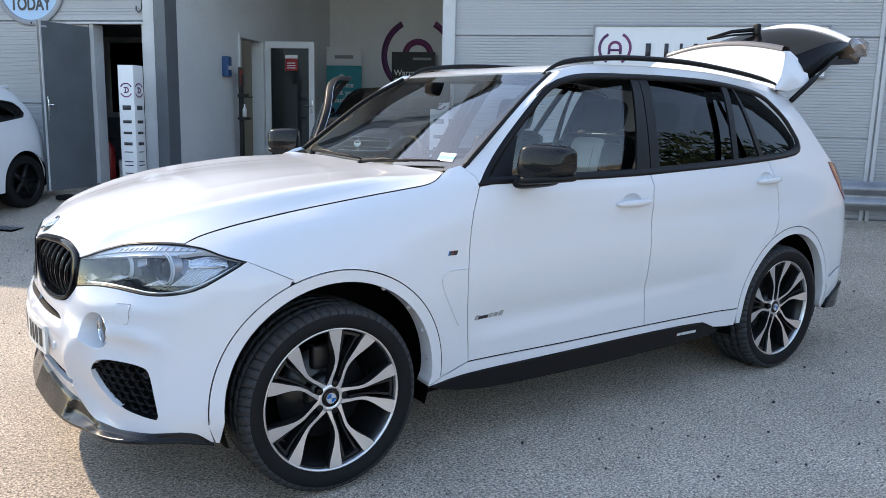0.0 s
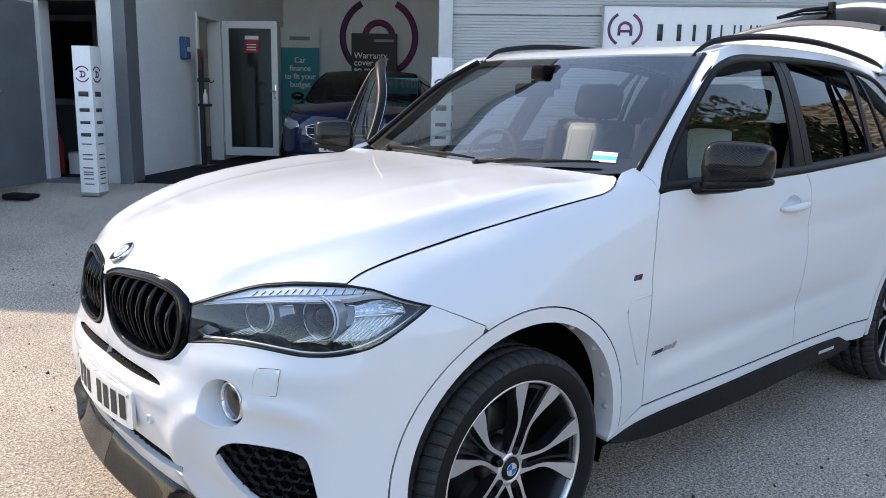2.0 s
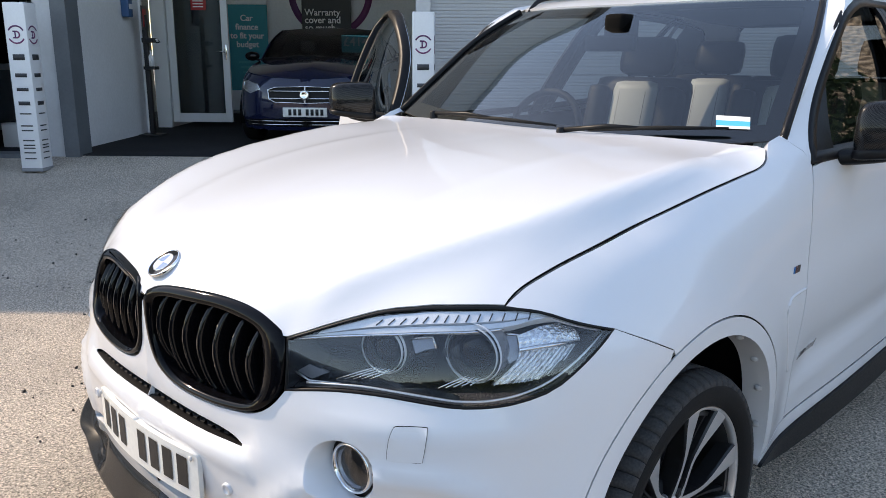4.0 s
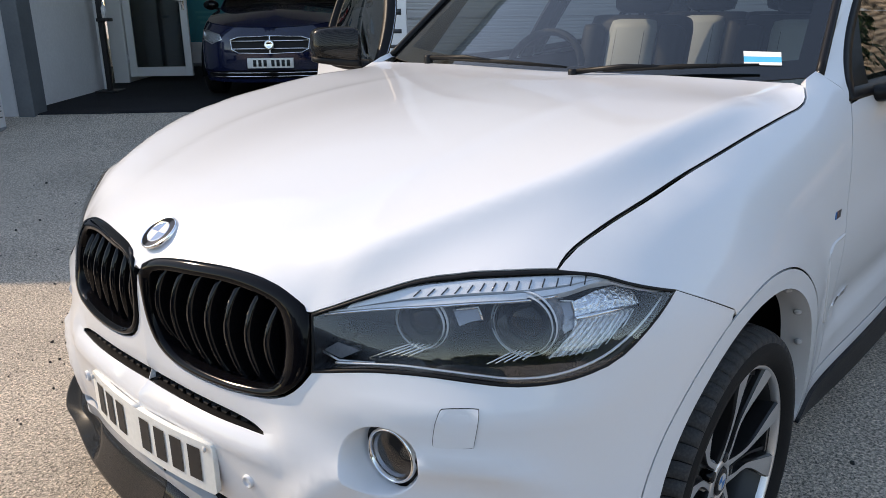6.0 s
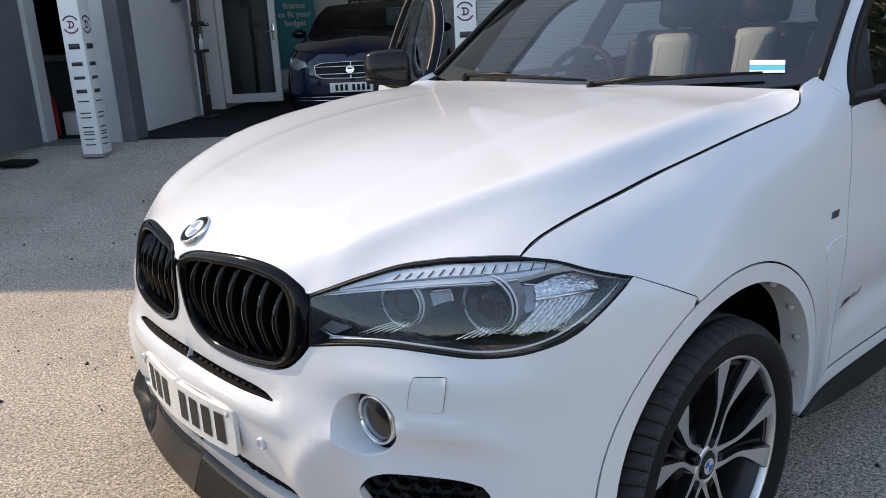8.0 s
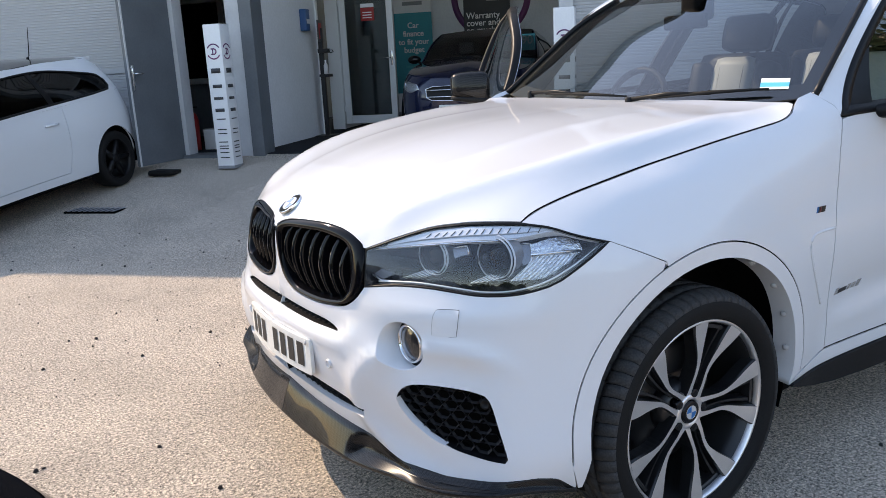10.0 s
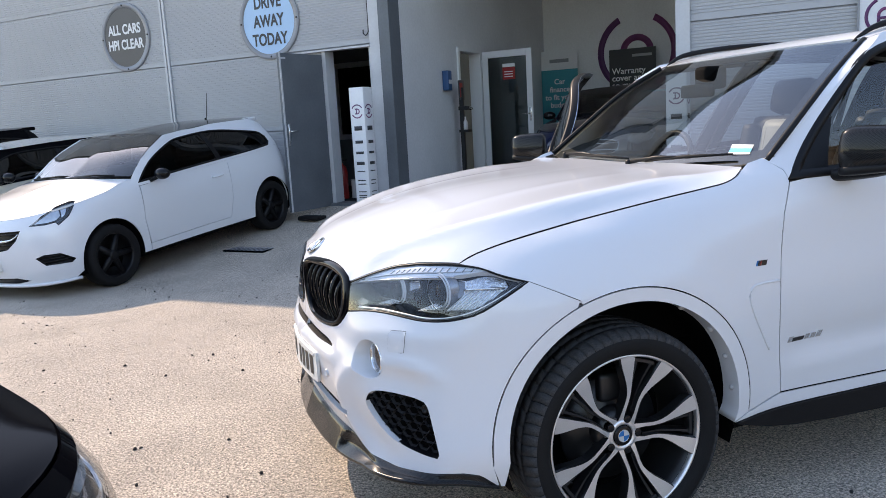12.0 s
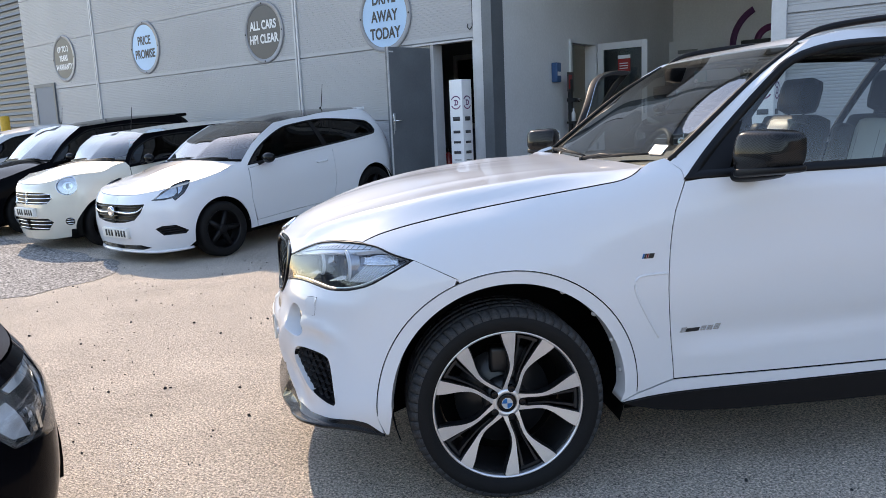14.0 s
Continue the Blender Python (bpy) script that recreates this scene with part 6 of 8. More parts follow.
mirror(suv, swing @ pose(0.965, 1.035, 1.265, 0, 0, -8), 1)

# body pillars' far side glass behind the open door
right_window = part("window", sheet([p for p in [(2.765, 1.24), (3.05, 1.258), (3.20, 1.285), (3.255, 1.36)] + bow(WIN_TOP[:7], 20)[1:] if p[0] > 2.76] + [(2.79, 1.66)], lambda u, z: SUV.at(u, z, -0.012), 0.04, 0), TINT, suv, "dark quarter window")
me = right_window.data
me.transform(Matrix.Diagonal((1, -1, 1, 1)))
me.flip_normals()

# tail: lamps, bumper, boot opening, raised tailgate
TAIL_LAMP = bow([(3.555, 1.222), (3.68, 1.20), (3.84, 1.12), (3.92, 1.02), (3.86, 0.975), (3.74, 0.972), (3.66, 0.995), (3.595, 1.05), (3.557, 1.13), (3.548, 1.185), (3.555, 1.222)], 40)[:-1]
panel("tail_lamp", TAIL_LAMP, RED_LAMP, suv, "red tail lamp", out=0.006, depth=0.03)
panel("rear_bumper", [(3.44, 0.50), (3.62, 0.54), (4.15, 0.565), (4.70, 0.565), (4.72, 0.42), (4.1, 0.40), (3.7, 0.44), (3.43, 0.32)], PAINT, suv)
panel("rear_skirt", [(3.42, 0.31), (3.46, 0.36), (3.7, 0.44), (4.1, 0.40), (4.72, 0.42), (4.72, 0.27), (4.1, 0.27), (3.6, 0.29)], BLACK_GLOSS, suv, "gloss black rear skirt", out=0.02)
part("boot_floor", boxes(((3.0, -0.65, 0.60), (3.88, 0.65, 0.66)), ((3.0, -0.66, 0.6), (3.04, 0.66, 1.15))), DARK, suv)
gate = thing("tailgate", "", "")
gate.parent = suv


GATE_BLACK = material("gate_black", (0.004, 0.004, 0.005), 0.12, spec=0.1, grain=0.1, scale=300)


def across(x, z, w, crown, bend=0.0, n=8):
    """A line over the gate from its near edge to the middle, crowned and bent back towards the edge."""
    return [Vector((x - bend * (k / n) ** 2, -w * k / n, z + crown * (1 - (k / n) ** 2))) for k in range(n, -1, -1)]


SPOILER_ROWS = [across(3.20, 1.665, 0.605, 0.07), across(3.27, 1.745, 0.595, 0.07), across(3.35, 1.83, 0.555, 0.07), across(3.42, 1.89, 0.51, 0.062, 0.0), across(3.455, 1.912, 0.475, 0.058, 0.0)]
part("spoiler", net(SPOILER_ROWS, 0.012), PAINT, gate, "white roof spoiler")
part("brake_light", net([across(3.450, 1.910, 0.470, 0.060), across(3.446, 1.918, 0.472, 0.060), across(3.455, 1.940, 0.470, 0.058), across(3.475, 1.948, 0.468, 0.057), across(3.53, 1.944, 0.468, 0.056), across(3.54, 1.90, 0.47, 0.056)]), material("grey_lens", (0.13, 0.115, 0.112), 0.35, grain=0.08, scale=60, coat=0.6), gate, "grey high brake light strip")
part("gate_glass", net([across(3.52, 1.885, 0.51, 0.06), across(3.68, 1.935, 0.525, 0.075), across(3.88, 1.99, 0.53, 0.10), across(4.05, 2.01, 0.535, 0.125, 0.01), across(4.15, 2.008, 0.535, 0.14, 0.03)], 0.012), GATE_BLACK, gate, "dark rear window")
part("gate_panel", net([across(4.14, 2.006, 0.535, 0.14, 0.03), across(4.16, 2.028, 0.535, 0.143, 0.03), across(4.20, 2.040, 0.525, 0.140, 0.03), across(4.27, 2.030, 0.50, 0.128, 0.02), across(4.36, 1.99, 0.48, 0.115), across(4.42, 1.92, 0.47, 0.10), across(4.41, 1.88, 0.46, 0.10)], 0.01), PAINT, gate, "white lower tailgate panel")
LOW_EDGE = [(3.30, 1.655, 0.60), (3.44, 1.675, 0.595), (3.57, 1.725, 0.585), (3.74, 1.81, 0.585), (3.91, 1.885, 0.58), (4.06, 1.905, 0.56), (4.20, 1.905, 0.53), (4.40, 1.885, 0.47)]
HIGH_EDGE = [(3.36, 1.80, 0.54), (3.46, 1.87, 0.50), (3.53, 1.885, 0.512), (3.70, 1.938, 0.528), (3.88, 1.988, 0.532), (4.04, 2.006, 0.536), (4.14, 2.005, 0.535), (4.36, 1.985, 0.48)]
for k in (-1, 1):
    rows = [[Vector((a[0], k * a[2], a[1])), Vector(((a[0] + b[0]) / 2, k * ((a[2] + b[2]) / 2 + 0.018), (a[1] + b[1]) / 2)), Vector((b[0], k * b[2], b[1]))] for a, b in zip(LOW_EDGE[2:], HIGH_EDGE[2:])]
    part("gate_edge", net(rows, flip=k > 0, both=False), GATE_BLACK, gate, "black edge lining of the tailgate")
    top = [(3.20, 0.605, 1.665), (3.27, 0.596, 1.747), (3.35, 0.556, 1.832), (3.42, 0.511, 1.892), (3.455, 0.480, 1.914), (3.505, 0.494, 1.915)]
    low = [(3.22, 0.611, 1.655), (3.32, 0.618, 1.654), (3.42, 0.614, 1.673), (3.50, 0.610, 1.695), (3.56, 0.604, 1.713), (3.592, 0.592, 1.733)]
    rows = [[Vector((a[0], k * a[1], a[2])).lerp(Vector((b[0], k * b[1], b[2])), f) + Vector((0.03 * math.sin(math.pi * f) * (i == 5), k * 0.012 * math.sin(math.pi * f), 0)) for f in (0, 0.25, 0.5, 0.75, 1)] for i, (a, b) in enumerate(zip(top, low))]
    part("spoiler_fin", net(rows, 0.02, flip=k < 0, both=False), PAINT, gate)
    part("gate_strut", tube([(3.37, k * 0.62, 1.597), (3.62, k * 0.62, 1.752), (3.63, k * 0.62, 1.758), (3.86, k * 0.61, 1.893)], [0.017, 0.017, 0.010, 0.010], 10), BLACK_TRIM, gate)
    lamp = [(4.15, 0.535, 2.02), (4.20, 0.52, 2.045), (4.34, 0.50, 2.055), (4.45, 0.49, 2.03), (4.535, 0.47, 1.995), (4.51, 0.47, 1.955), (4.45, 0.48, 1.935), (4.40, 0.49, 1.955), (4.31, 0.50, 1.92), (4.12, 0.55, 1.91)]
    bm = bmesh.new()
    a = [bm.verts.new((x, k * (y + (0.02 if 4.18 < x < 4.5 else 0)), z)) for x, y, z in lamp]
    b = [bm.verts.new((x - 0.03, k * (y - 0.16), z + 0.005)) for x, y, z in lamp]
    bm.faces.new(a)
    bm.faces.new(b[::-1])
    for i in range(len(a)):
        bm.faces.new((a[i], b[i], b[(i + 1) % len(a)], a[(i + 1) % len(a)]))
    bmesh.ops.recalc_face_normals(bm, faces=bm.faces)
    bmesh.ops.bevel(bm, geom=bm.edges[:], offset=0.006, segments=2, affect="EDGES")
    part("gate_lamp", bm, material("smoked_lamp", (0.22, 0.19, 0.18), 0.18, grain=0.3, scale=14, coat=1.0), gate, "grey smoked inner tail lamp")
part("gate_lining", net([[Vector((x, -w * j / 6, z - 0.004)) for j in range(6, -1, -1)] for x, z, w in LOW_EDGE], flip=True), BLACK_TRIM, gate, "black boot lid lining")
w0, w1 = Vector((3.87, 0.02, 2.115)), Vector((3.66, 0.28, 2.055))
wiper = part("rear_wiper", tube([w0, w0.lerp(w1, 0.5) + Vector((0, 0, 0.016)), w1], [0.016, 0.013, 0.007], 8), BLACK_TRIM, gate, "black rear wiper arm")
part("wiper_base", box(bmesh.new(), (3.85, -0.01, 2.075), (3.885, 0.035, 2.155), bevel=0.008), BLACK_TRIM, wiper)
part("wiper_blade", tube([w0 + Vector((-0.03, 0.0, -0.03)), w0.lerp(w1, 0.5) + Vector((-0.02, 0, -0.012)), w1 + Vector((0.0, 0, -0.008))], 0.008, 6), BLACK_TRIM, wiper)

# ---- what hangs and stands at the building ----
def on_wall(s, e, z):
    """A pose whose local x runs to the viewer's right along the front, y up, z out of the wall."""
    right, out = -along, -into
    return Matrix.Translation(site(s, e, z)) @ Matrix(((right.x, 0, out.x, 0), (right.y, 0, out.y, 0), (right.z, 1, out.z, 0), (0, 0, 0, 1)))


def flat_ring(r0, r1, a0, a1, thick=0.004, count=40):
    """A flat band of a circle with rounded thickness, in the xy plane."""
    bm = bmesh.new()
    rows = []
    for k in range(count + 1):
        a = radians(a0 + (a1 - a0) * k / count)
        rows.append([bm.verts.new((r * math.cos(a), r * math.sin(a), h)) for r, h in ((r0, 0), (r0, thick), (r1, thick), (r1, 0))])
    for p, q in zip(rows, rows[1:]):
        for i in range(3):
            bm.faces.new((p[i], p[i + 1], q[i + 1], q[i]))
    bmesh.ops.recalc_face_normals(bm, faces=bm.faces)
    return bm


def moved(bm, m):
    bm.transform(m)
    return bm


PURPLE = material("purple_vinyl", (0.10, 0.022, 0.105), 0.5, grain=0.05, scale=60)
PLUM = material("plum_vinyl", (0.17, 0.03, 0.12), 0.5, grain=0.05, scale=60)
SIGN_WHITE = material("sign_white", (0.72, 0.73, 0.75), 0.4, grain=0.02, scale=50, blotch=0.04)
SIGN_BLUE = material("sign_pale_blue", (0.36, 0.56, 0.78), 0.4, grain=0.02, scale=50, blotch=0.04)
BOARD_BLACK = material("board_black", (0.010, 0.010, 0.013), 0.5, grain=0.05, scale=50)
SIGN_DARK = material("sign_dark", (0.055, 0.055, 0.062), 0.4, grain=0.05, scale=50, blotch=0.06)
TEAL = material("teal_card", (0.02, 0.28, 0.33), 0.6, grain=0.05, scale=60)
SIGN_RIM = material("sign_grey_rim", (0.24, 0.25, 0.27), 0.4, grain=0.04, scale=50)
LETTER_GREY = material("letter_charcoal", (0.035, 0.037, 0.043), 0.5)


def emblem(m, r, parent, thick=0.004):
    """The round mark: two brackets and an arch with feet."""
    part("bracket", moved(flat_ring(r * 0.84, r, 118, 242, thick), m), PURPLE, parent, "purple bracket mark")
    part("bracket", moved(flat_ring(r * 0.84, r, -62, 62, thick), m), PLUM, parent, "plum bracket mark")
    up = m @ Matrix.Translation((0, 0.02 * r, 0))
    part("arch", moved(flat_ring(r * 0.26, r * 0.42, 0, 180, thick), up), PLUM, parent)
    bm = bmesh.new()
    for x in (-0.42, 0.26):
        box(bm, (r * x, -r * 0.38, 0), (r * (x + 0.16), 0, thick))
    box(bm, (-r * 0.30, -r * 0.20, 0), (r * 0.30, -r * 0.06, thick))
    part("arch_foot", moved(bm, up), PURPLE, parent)


def name_bars(m, widths, height, gap, mat, thin, parent, thick=0.004):
    """Plain bars in place of a trade name: strong ones, then slim ones."""
    x = 0.0
    for k, w in enumerate(widths):
        t = height * 0.10
        for a, b in ((x + w * 0.28, x + w * 0.62),) if k < thin else ((x, x + t), (x + w - t, x + w)):
            part("name_bar", moved(box(bmesh.new(), (a, -height / 2, 0), (b, height / 2, thick)), m), mat, parent)
        x += w + gap


# trade sign on the right-hand wall
sign = thing("trade_sign", "wide white trade sign in a dark frame on ribbed cladding", "sign")
E0, E1, Z0, Z1 = -1.45, -3.95, 1.93, 2.49
m = on_wall(FRONT - 0.05, E0, Z0)
W, H = E0 - E1, Z1 - Z0
part("board", moved(box(bmesh.new(), (0.012, 0.012, -0.03), (W - 0.012, H - 0.012, 0)), m), SIGN_WHITE, sign, flat=True)
for nm, lo, hi in (("frame_bar", (0, 0, -0.03), (W, 0.022, 0.014)), ("frame_bar", (0, H - 0.022, -0.03), (W, H, 0.014)), ("frame_bar", (0, 0.022, -0.03), (0.022, H - 0.022, 0.014)), ("frame_bar", (W - 0.022, 0.022, -0.03), (W, H - 0.022, 0.014))):
    part(nm, moved(box(bmesh.new(), lo, hi, bevel=0.004), m), SIGN_RIM, sign, flat=True)
emblem(m @ Matrix.Translation((0.25, 0.30, 0.0)), 0.185, sign)
name_bars(m @ Matrix.Translation((0.54, 0.27, 0.0)), [0.17, 0.13, 0.09, 0.13, 0.15, 0.12, 0.05, 0.08], 0.17, 0.045, LETTER_GREY, 4, sign)

# round signs along the left-hand wall
for e, z, text, dark in ((5.84, 2.985, ("DRIVE", "AWAY", "TODAY"), False), (8.66, 3.04, ("ALL CARS", "HPI CLEAR"), True), (12.40, 3.12, ("PRICE", "PROMISE"), False), (15.80, 3.18, ("UP TO 3", "YEARS", "WARRANTY"), True)):
    disc = thing("round_sign", ("dark grey" if dark else "pale blue") + " round sign with grey rim on the cladding", "sign", group="round signs on the wall")
    m = on_wall(FRONT - 0.004, e, z)
    R = 0.52
    part("disc_rim", moved(lathe([(R * 0.86, 0.0), (R * 0.86, 0.020), (R * 0.99, 0.020), (R, 0.016), (R, 0.0)], 56), m), SIGN_RIM, disc)
    part("disc_face", moved(lathe([(R * 0.87, 0.014), (0, 0.014)], 56), m), SIGN_DARK if dark else SIGN_BLUE, disc)
    size = 0.235 if len(text) == 2 else 0.225
    if max(len(t) for t in text) > 7 or len(text) == 3 and dark:
        size = 0.205 if len(text) == 2 else 0.175
    for k, line in enumerate(text):
        y = (len(text) - 1) * size * 0.56 - k * size * 1.12
        words(line, size, SIGN_WHITE if dark else LETTER_GREY, m @ Matrix.Translation((0, y - 0.0, 0.0165)), disc, "lettering", 0.0015, 0.78, 0.006)
    for a in (0, 90, 180, 270):
        part("bolt", moved(lathe([(0.014, 0.018), (0.014, 0.026), (0, 0.028)], 10), m @ Matrix.Translation((R * 0.93 * math.cos(radians(a)), R * 0.93 * math.sin(radians(a)), 0))), INK, disc)

# steel side door, open outward
door = tagged(new("door_1"), "dark grey steel door standing open outward", "door", kind="structure")
HINGE_S, HINGE_E, LEAF = FRONT - 0.02, 5.01, 0.81
leaf_m = SITE @ Matrix.Translation((HINGE_S, HINGE_E, 0.385)) @ Matrix.Rotation(radians(-7), 4, "Z")
part("door_leaf", moved(box(bmesh.new(), (-LEAF, -0.022, 0.0), (0, 0.022, 2.06), bevel=0.004), leaf_m), STEEL_GREY, door, flat=True)
part("closing_edge", moved(box(bmesh.new(), (-LEAF - 0.006, -0.03, 0.0), (-LEAF + 0.02, -0.0225, 2.06), bevel=0.002), leaf_m), FLASH, door, flat=True)
part("handle_plate", moved(box(bmesh.new(), (-LEAF + 0.05, -0.032, 0.92), (-LEAF + 0.09, -0.022, 1.16), bevel=0.004), leaf_m), CHROME, door)
part("door_handle", moved(tube([(-LEAF + 0.07, -0.03, 1.06), (-LEAF + 0.07, -0.065, 1.06), (-LEAF + 0.19, -0.07, 1.06)], 0.009, 10), leaf_m), CHROME, door)
part("pull_bar", moved(tube([(-LEAF + 0.03, -0.03, 0.86), (-LEAF + 0.03, -0.06, 0.88), (-LEAF + 0.03, -0.06, 1.12), (-LEAF + 0.03, -0.03, 1.14)], 0.008, 8), leaf_m), CHROME, door)
part("closer_plate", moved(box(bmesh.new(), (-LEAF + 0.03, -0.026, 1.985), (-LEAF + 0.11, -0.022, 2.005)), leaf_m), FLASH, door, flat=True)
for z in (0.25, 1.05, 1.8):
    part("hinge", moved(tube([(0.012, 0, z), (0.012, 0, z + 0.11)], 0.012, 8), leaf_m), STEEL_GREY, door)
for e in (4.97, 4.215):
    part("door_frame", moved(box(bmesh.new(), (FRONT - 0.01, e - 0.03, 0.39), (FRONT + 0.19, e + 0.03, 2.49), bevel=0.003), SITE), FLASH, door, flat=True)
part("door_step", moved(box(bmesh.new(), (FRONT - 0.1, 4.22, 0.33), (FRONT + 0.2, 4.98, FLOOR_Z + 0.018)), SITE), STEEL_GREY, door, flat=True)
# inside the side room: a framed window, an extinguisher, a box
inner = tagged(new("window_1"), "white framed inner window in a dark wall", "window", kind="structure")
for lo, hi in (((8.54, 5.72, 1.25), (8.595, 6.62, 1.34)), ((8.54, 5.72, 2.48), (8.595, 6.62, 2.57)), ((8.54, 5.72, 1.34), (8.595, 5.80, 2.48)), ((8.54, 6.54, 1.34), (8.595, 6.62, 2.48))):
    part("window_frame", moved(box(bmesh.new(), lo, hi, bevel=0.006), SITE), FLASH, inner, flat=True)
part("pane", moved(box(bmesh.new(), (8.575, 5.80, 1.34), (8.585, 6.54, 2.48)), SITE), BLACK_GLOSS, inner, flat=True)
fire = thing("fire_extinguisher", "red fire extinguisher standing on the floor by the door", "extinguisher", SITE @ Matrix.Translation((6.49, 5.20, FLOOR_Z + 0.012)))
RED = material("red_enamel", (0.35, 0.012, 0.012), 0.35, coat=0.5, grain=0.05, scale=80)
part("cylinder", lathe([(0.0, 0), (0.075, 0.0), (0.08, 0.02), (0.08, 0.40), (0.06, 0.47), (0.025, 0.50), (0.02, 0.53), (0, 0.53)], 24), RED, fire)
part("valve", box(box(bmesh.new(), (-0.02, -0.02, 0.52), (0.02, 0.02, 0.58)), (-0.01, -0.09, 0.56), (0.01, 0.03, 0.575)), INK, fire)
part("hose", tube([(0.0, 0.03, 0.55), (0.0, 0.11, 0.50), (0.02, 0.11, 0.25), (0.03, 0.09, 0.15)], 0.011, 8), INK, fire)
crate = thing("white_box", "small white box on the floor by the door", "box", SITE @ Matrix.Translation((6.62, 4.98, FLOOR_Z + 0.012)))
part("box_body", box(bmesh.new(), (-0.08, -0.11, 0), (0.08, 0.11, 0.26), bevel=0.006), SIGN_WHITE, crate)
part("box_lid", box(bmesh.new(), (-0.083, -0.113, 0.262), (0.083, 0.113, 0.275), bevel=0.003), FLASH, crate)
mat_ob = thing("rubber_mat", "crumpled black rubber mat on the asphalt", "mat", SITE @ Matrix.Translation((5.20, 4.86, rise(5.20) + 0.004)))
bm = box(bmesh.new(), (-0.11, -0.16, 0), (0.11, 0.16, 0.055), bevel=0.025)
for v in bm.verts:
    v.co.z += 0.012 * noise.noise(v.co * 9)
part("mat_body", bm, RUBBER, mat_ob)

# hanging cable beside the column
cable = thing("cable_loop", "black cable hanging in a hook on the wall", "cable")
pts = [site(FRONT - 0.02, 4.235, 3.9), site(FRONT - 0.02, 4.22, 3.2), site(FRONT - 0.025, 4.215, 2.75), site(FRONT - 0.03, 4.225, 2.66), site(FRONT - 0.03, 4.26, 2.63), site(FRONT - 0.03, 4.295, 2.66), site(FRONT - 0.02, 4.30, 2.71)]
part("cable", tube(curve_points(pts, 30), 0.008, 8), INK, cable)


# white square posts with a mark and bars on two faces
def post(s, e, top):
    z0 = rise(s)
    ob = thing("marker_post", "white square advertising post standing on the asphalt", "post", SITE @ Matrix.Translation((s, e, z0)), "advertising posts")
    h = 0.105
    part("post_body", box(bmesh.new(), (-h, -h, 0.0), (h, h, top - z0), bevel=0.006), SIGN_WHITE, ob)
    part("post_foot", box(bmesh.new(), (-h - 0.003, -h - 0.003, 0.0), (h + 0.003, h + 0.003, 0.035), bevel=0.003), SIGN_RIM, ob, "scuffed grey foot")
    H = top - z0
    for face in (0, 1):
        # local x of the mark runs down the post
        out = Vector((-1, 0, 0)) if face == 0 else Vector((0, -1, 0))
        right = Vector((0, 0, -1))
        up = out.cross(right)
        m = Matrix(((right.x, up.x, out.x, 0), (right.y, up.y, out.y, 0), (right.z, up.z, out.z, 0), (0, 0, 0, 1)))
        m = Matrix.Translation(out * (h + 0.001) + Vector((0, 0, H))) @ m
        emblem(m @ Matrix.Translation((0.30, 0, 0)), 0.088, ob, 0.002)
        name_bars(m @ Matrix.Translation((0.44, 0, 0)), [0.16, 0.11, 0.09, 0.11, 0.13, 0.11, 0.04, 0.07], 0.115, 0.035, LETTER_GREY, 4, ob, 0.002)
    return ob


post(5.45, 4.13, 1.945)
post(5.43, 0.20, 1.88)

# crash barrier along the right-hand wall
rail = thing("crash_barrier", "weathered galvanised crash barrier along the wall", "barrier")
GALV = material("galvanised_steel", (0.30, 0.31, 0.33), 0.45, metal=0.7, grain=0.1, scale=60, blotch=0.2, blotch_scale=3)
prof = [(0.0, -0.155), (-0.03, -0.12), (-0.075, -0.10), (-0.075, -0.055), (-0.015, -0.02), (-0.015, 0.02), (-0.075, 0.055), (-0.075, 0.10), (-0.03, 0.12), (0.0, 0.155)]
bm = bmesh.new()
rows = [[bm.verts.new(site(5.60 + d, e, 0.70 + z)) for d, z in prof] for e in (-2.6, -20.0)]
for i in range(len(prof) - 1):
    bm.faces.new((rows[0][i], rows[0][i + 1], rows[1][i + 1], rows[1][i]))
part("rail_beam", bm, GALV, rail)
for k in range(6):
    e = -3.4 - 2.0 * k
    part("rail_post", moved(box(bmesh.new(), (5.61, e - 0.05, 0.25), (5.72, e + 0.05, 0.86), bevel=0.006), SITE), GALV, rail)

# ---- inside the bay ----
gdoor = tagged(new("door_2"), "white framed glazed door standing open into the bay", "door", kind="structure")
UPVC = material("white_upvc", (0.70, 0.71, 0.73), 0.35, grain=0.01, scale=50)
gm = SITE @ Matrix.Translation((9.30, 4.08, 0.50)) @ Matrix.Rotation(radians(-104 + 15), 4, "Z")
LW, LH = 0.88, 2.08
for nm, lo, hi in (("stile", (0, -0.03, 0), (0.10, 0.03, LH)), ("stile", (LW - 0.10, -0.03, 0), (LW, 0.03, LH)), ("top_rail", (0.10, -0.03, LH - 0.11), (LW - 0.10, 0.03, LH)), ("bottom_rail", (0.10, -0.03, 0), (LW - 0.10, 0.03, 0.13))):
    part(nm, moved(box(bmesh.new(), lo, hi, bevel=0.006), gm), UPVC, gdoor, flat=True)
DIM = glass("dim_glass", (0.45, 0.50, 0.50))
part("pane", moved(box(bmesh.new(), (0.10, -0.008, 0.13), (LW - 0.10, 0.008, LH - 0.11)), gm), DIM, gdoor, flat=True)
part("lever", moved(tube([(LW - 0.05, -0.03, 1.02), (LW - 0.05, -0.075, 1.02), (LW - 0.17, -0.08, 1.02)], 0.010, 8), gm), CHROME, gdoor)
part("lever_plate", moved(box(bmesh.new(), (LW - 0.068, -0.036, 0.90), (LW - 0.032, -0.03, 1.12), bevel=0.003), gm), CHROME, gdoor)
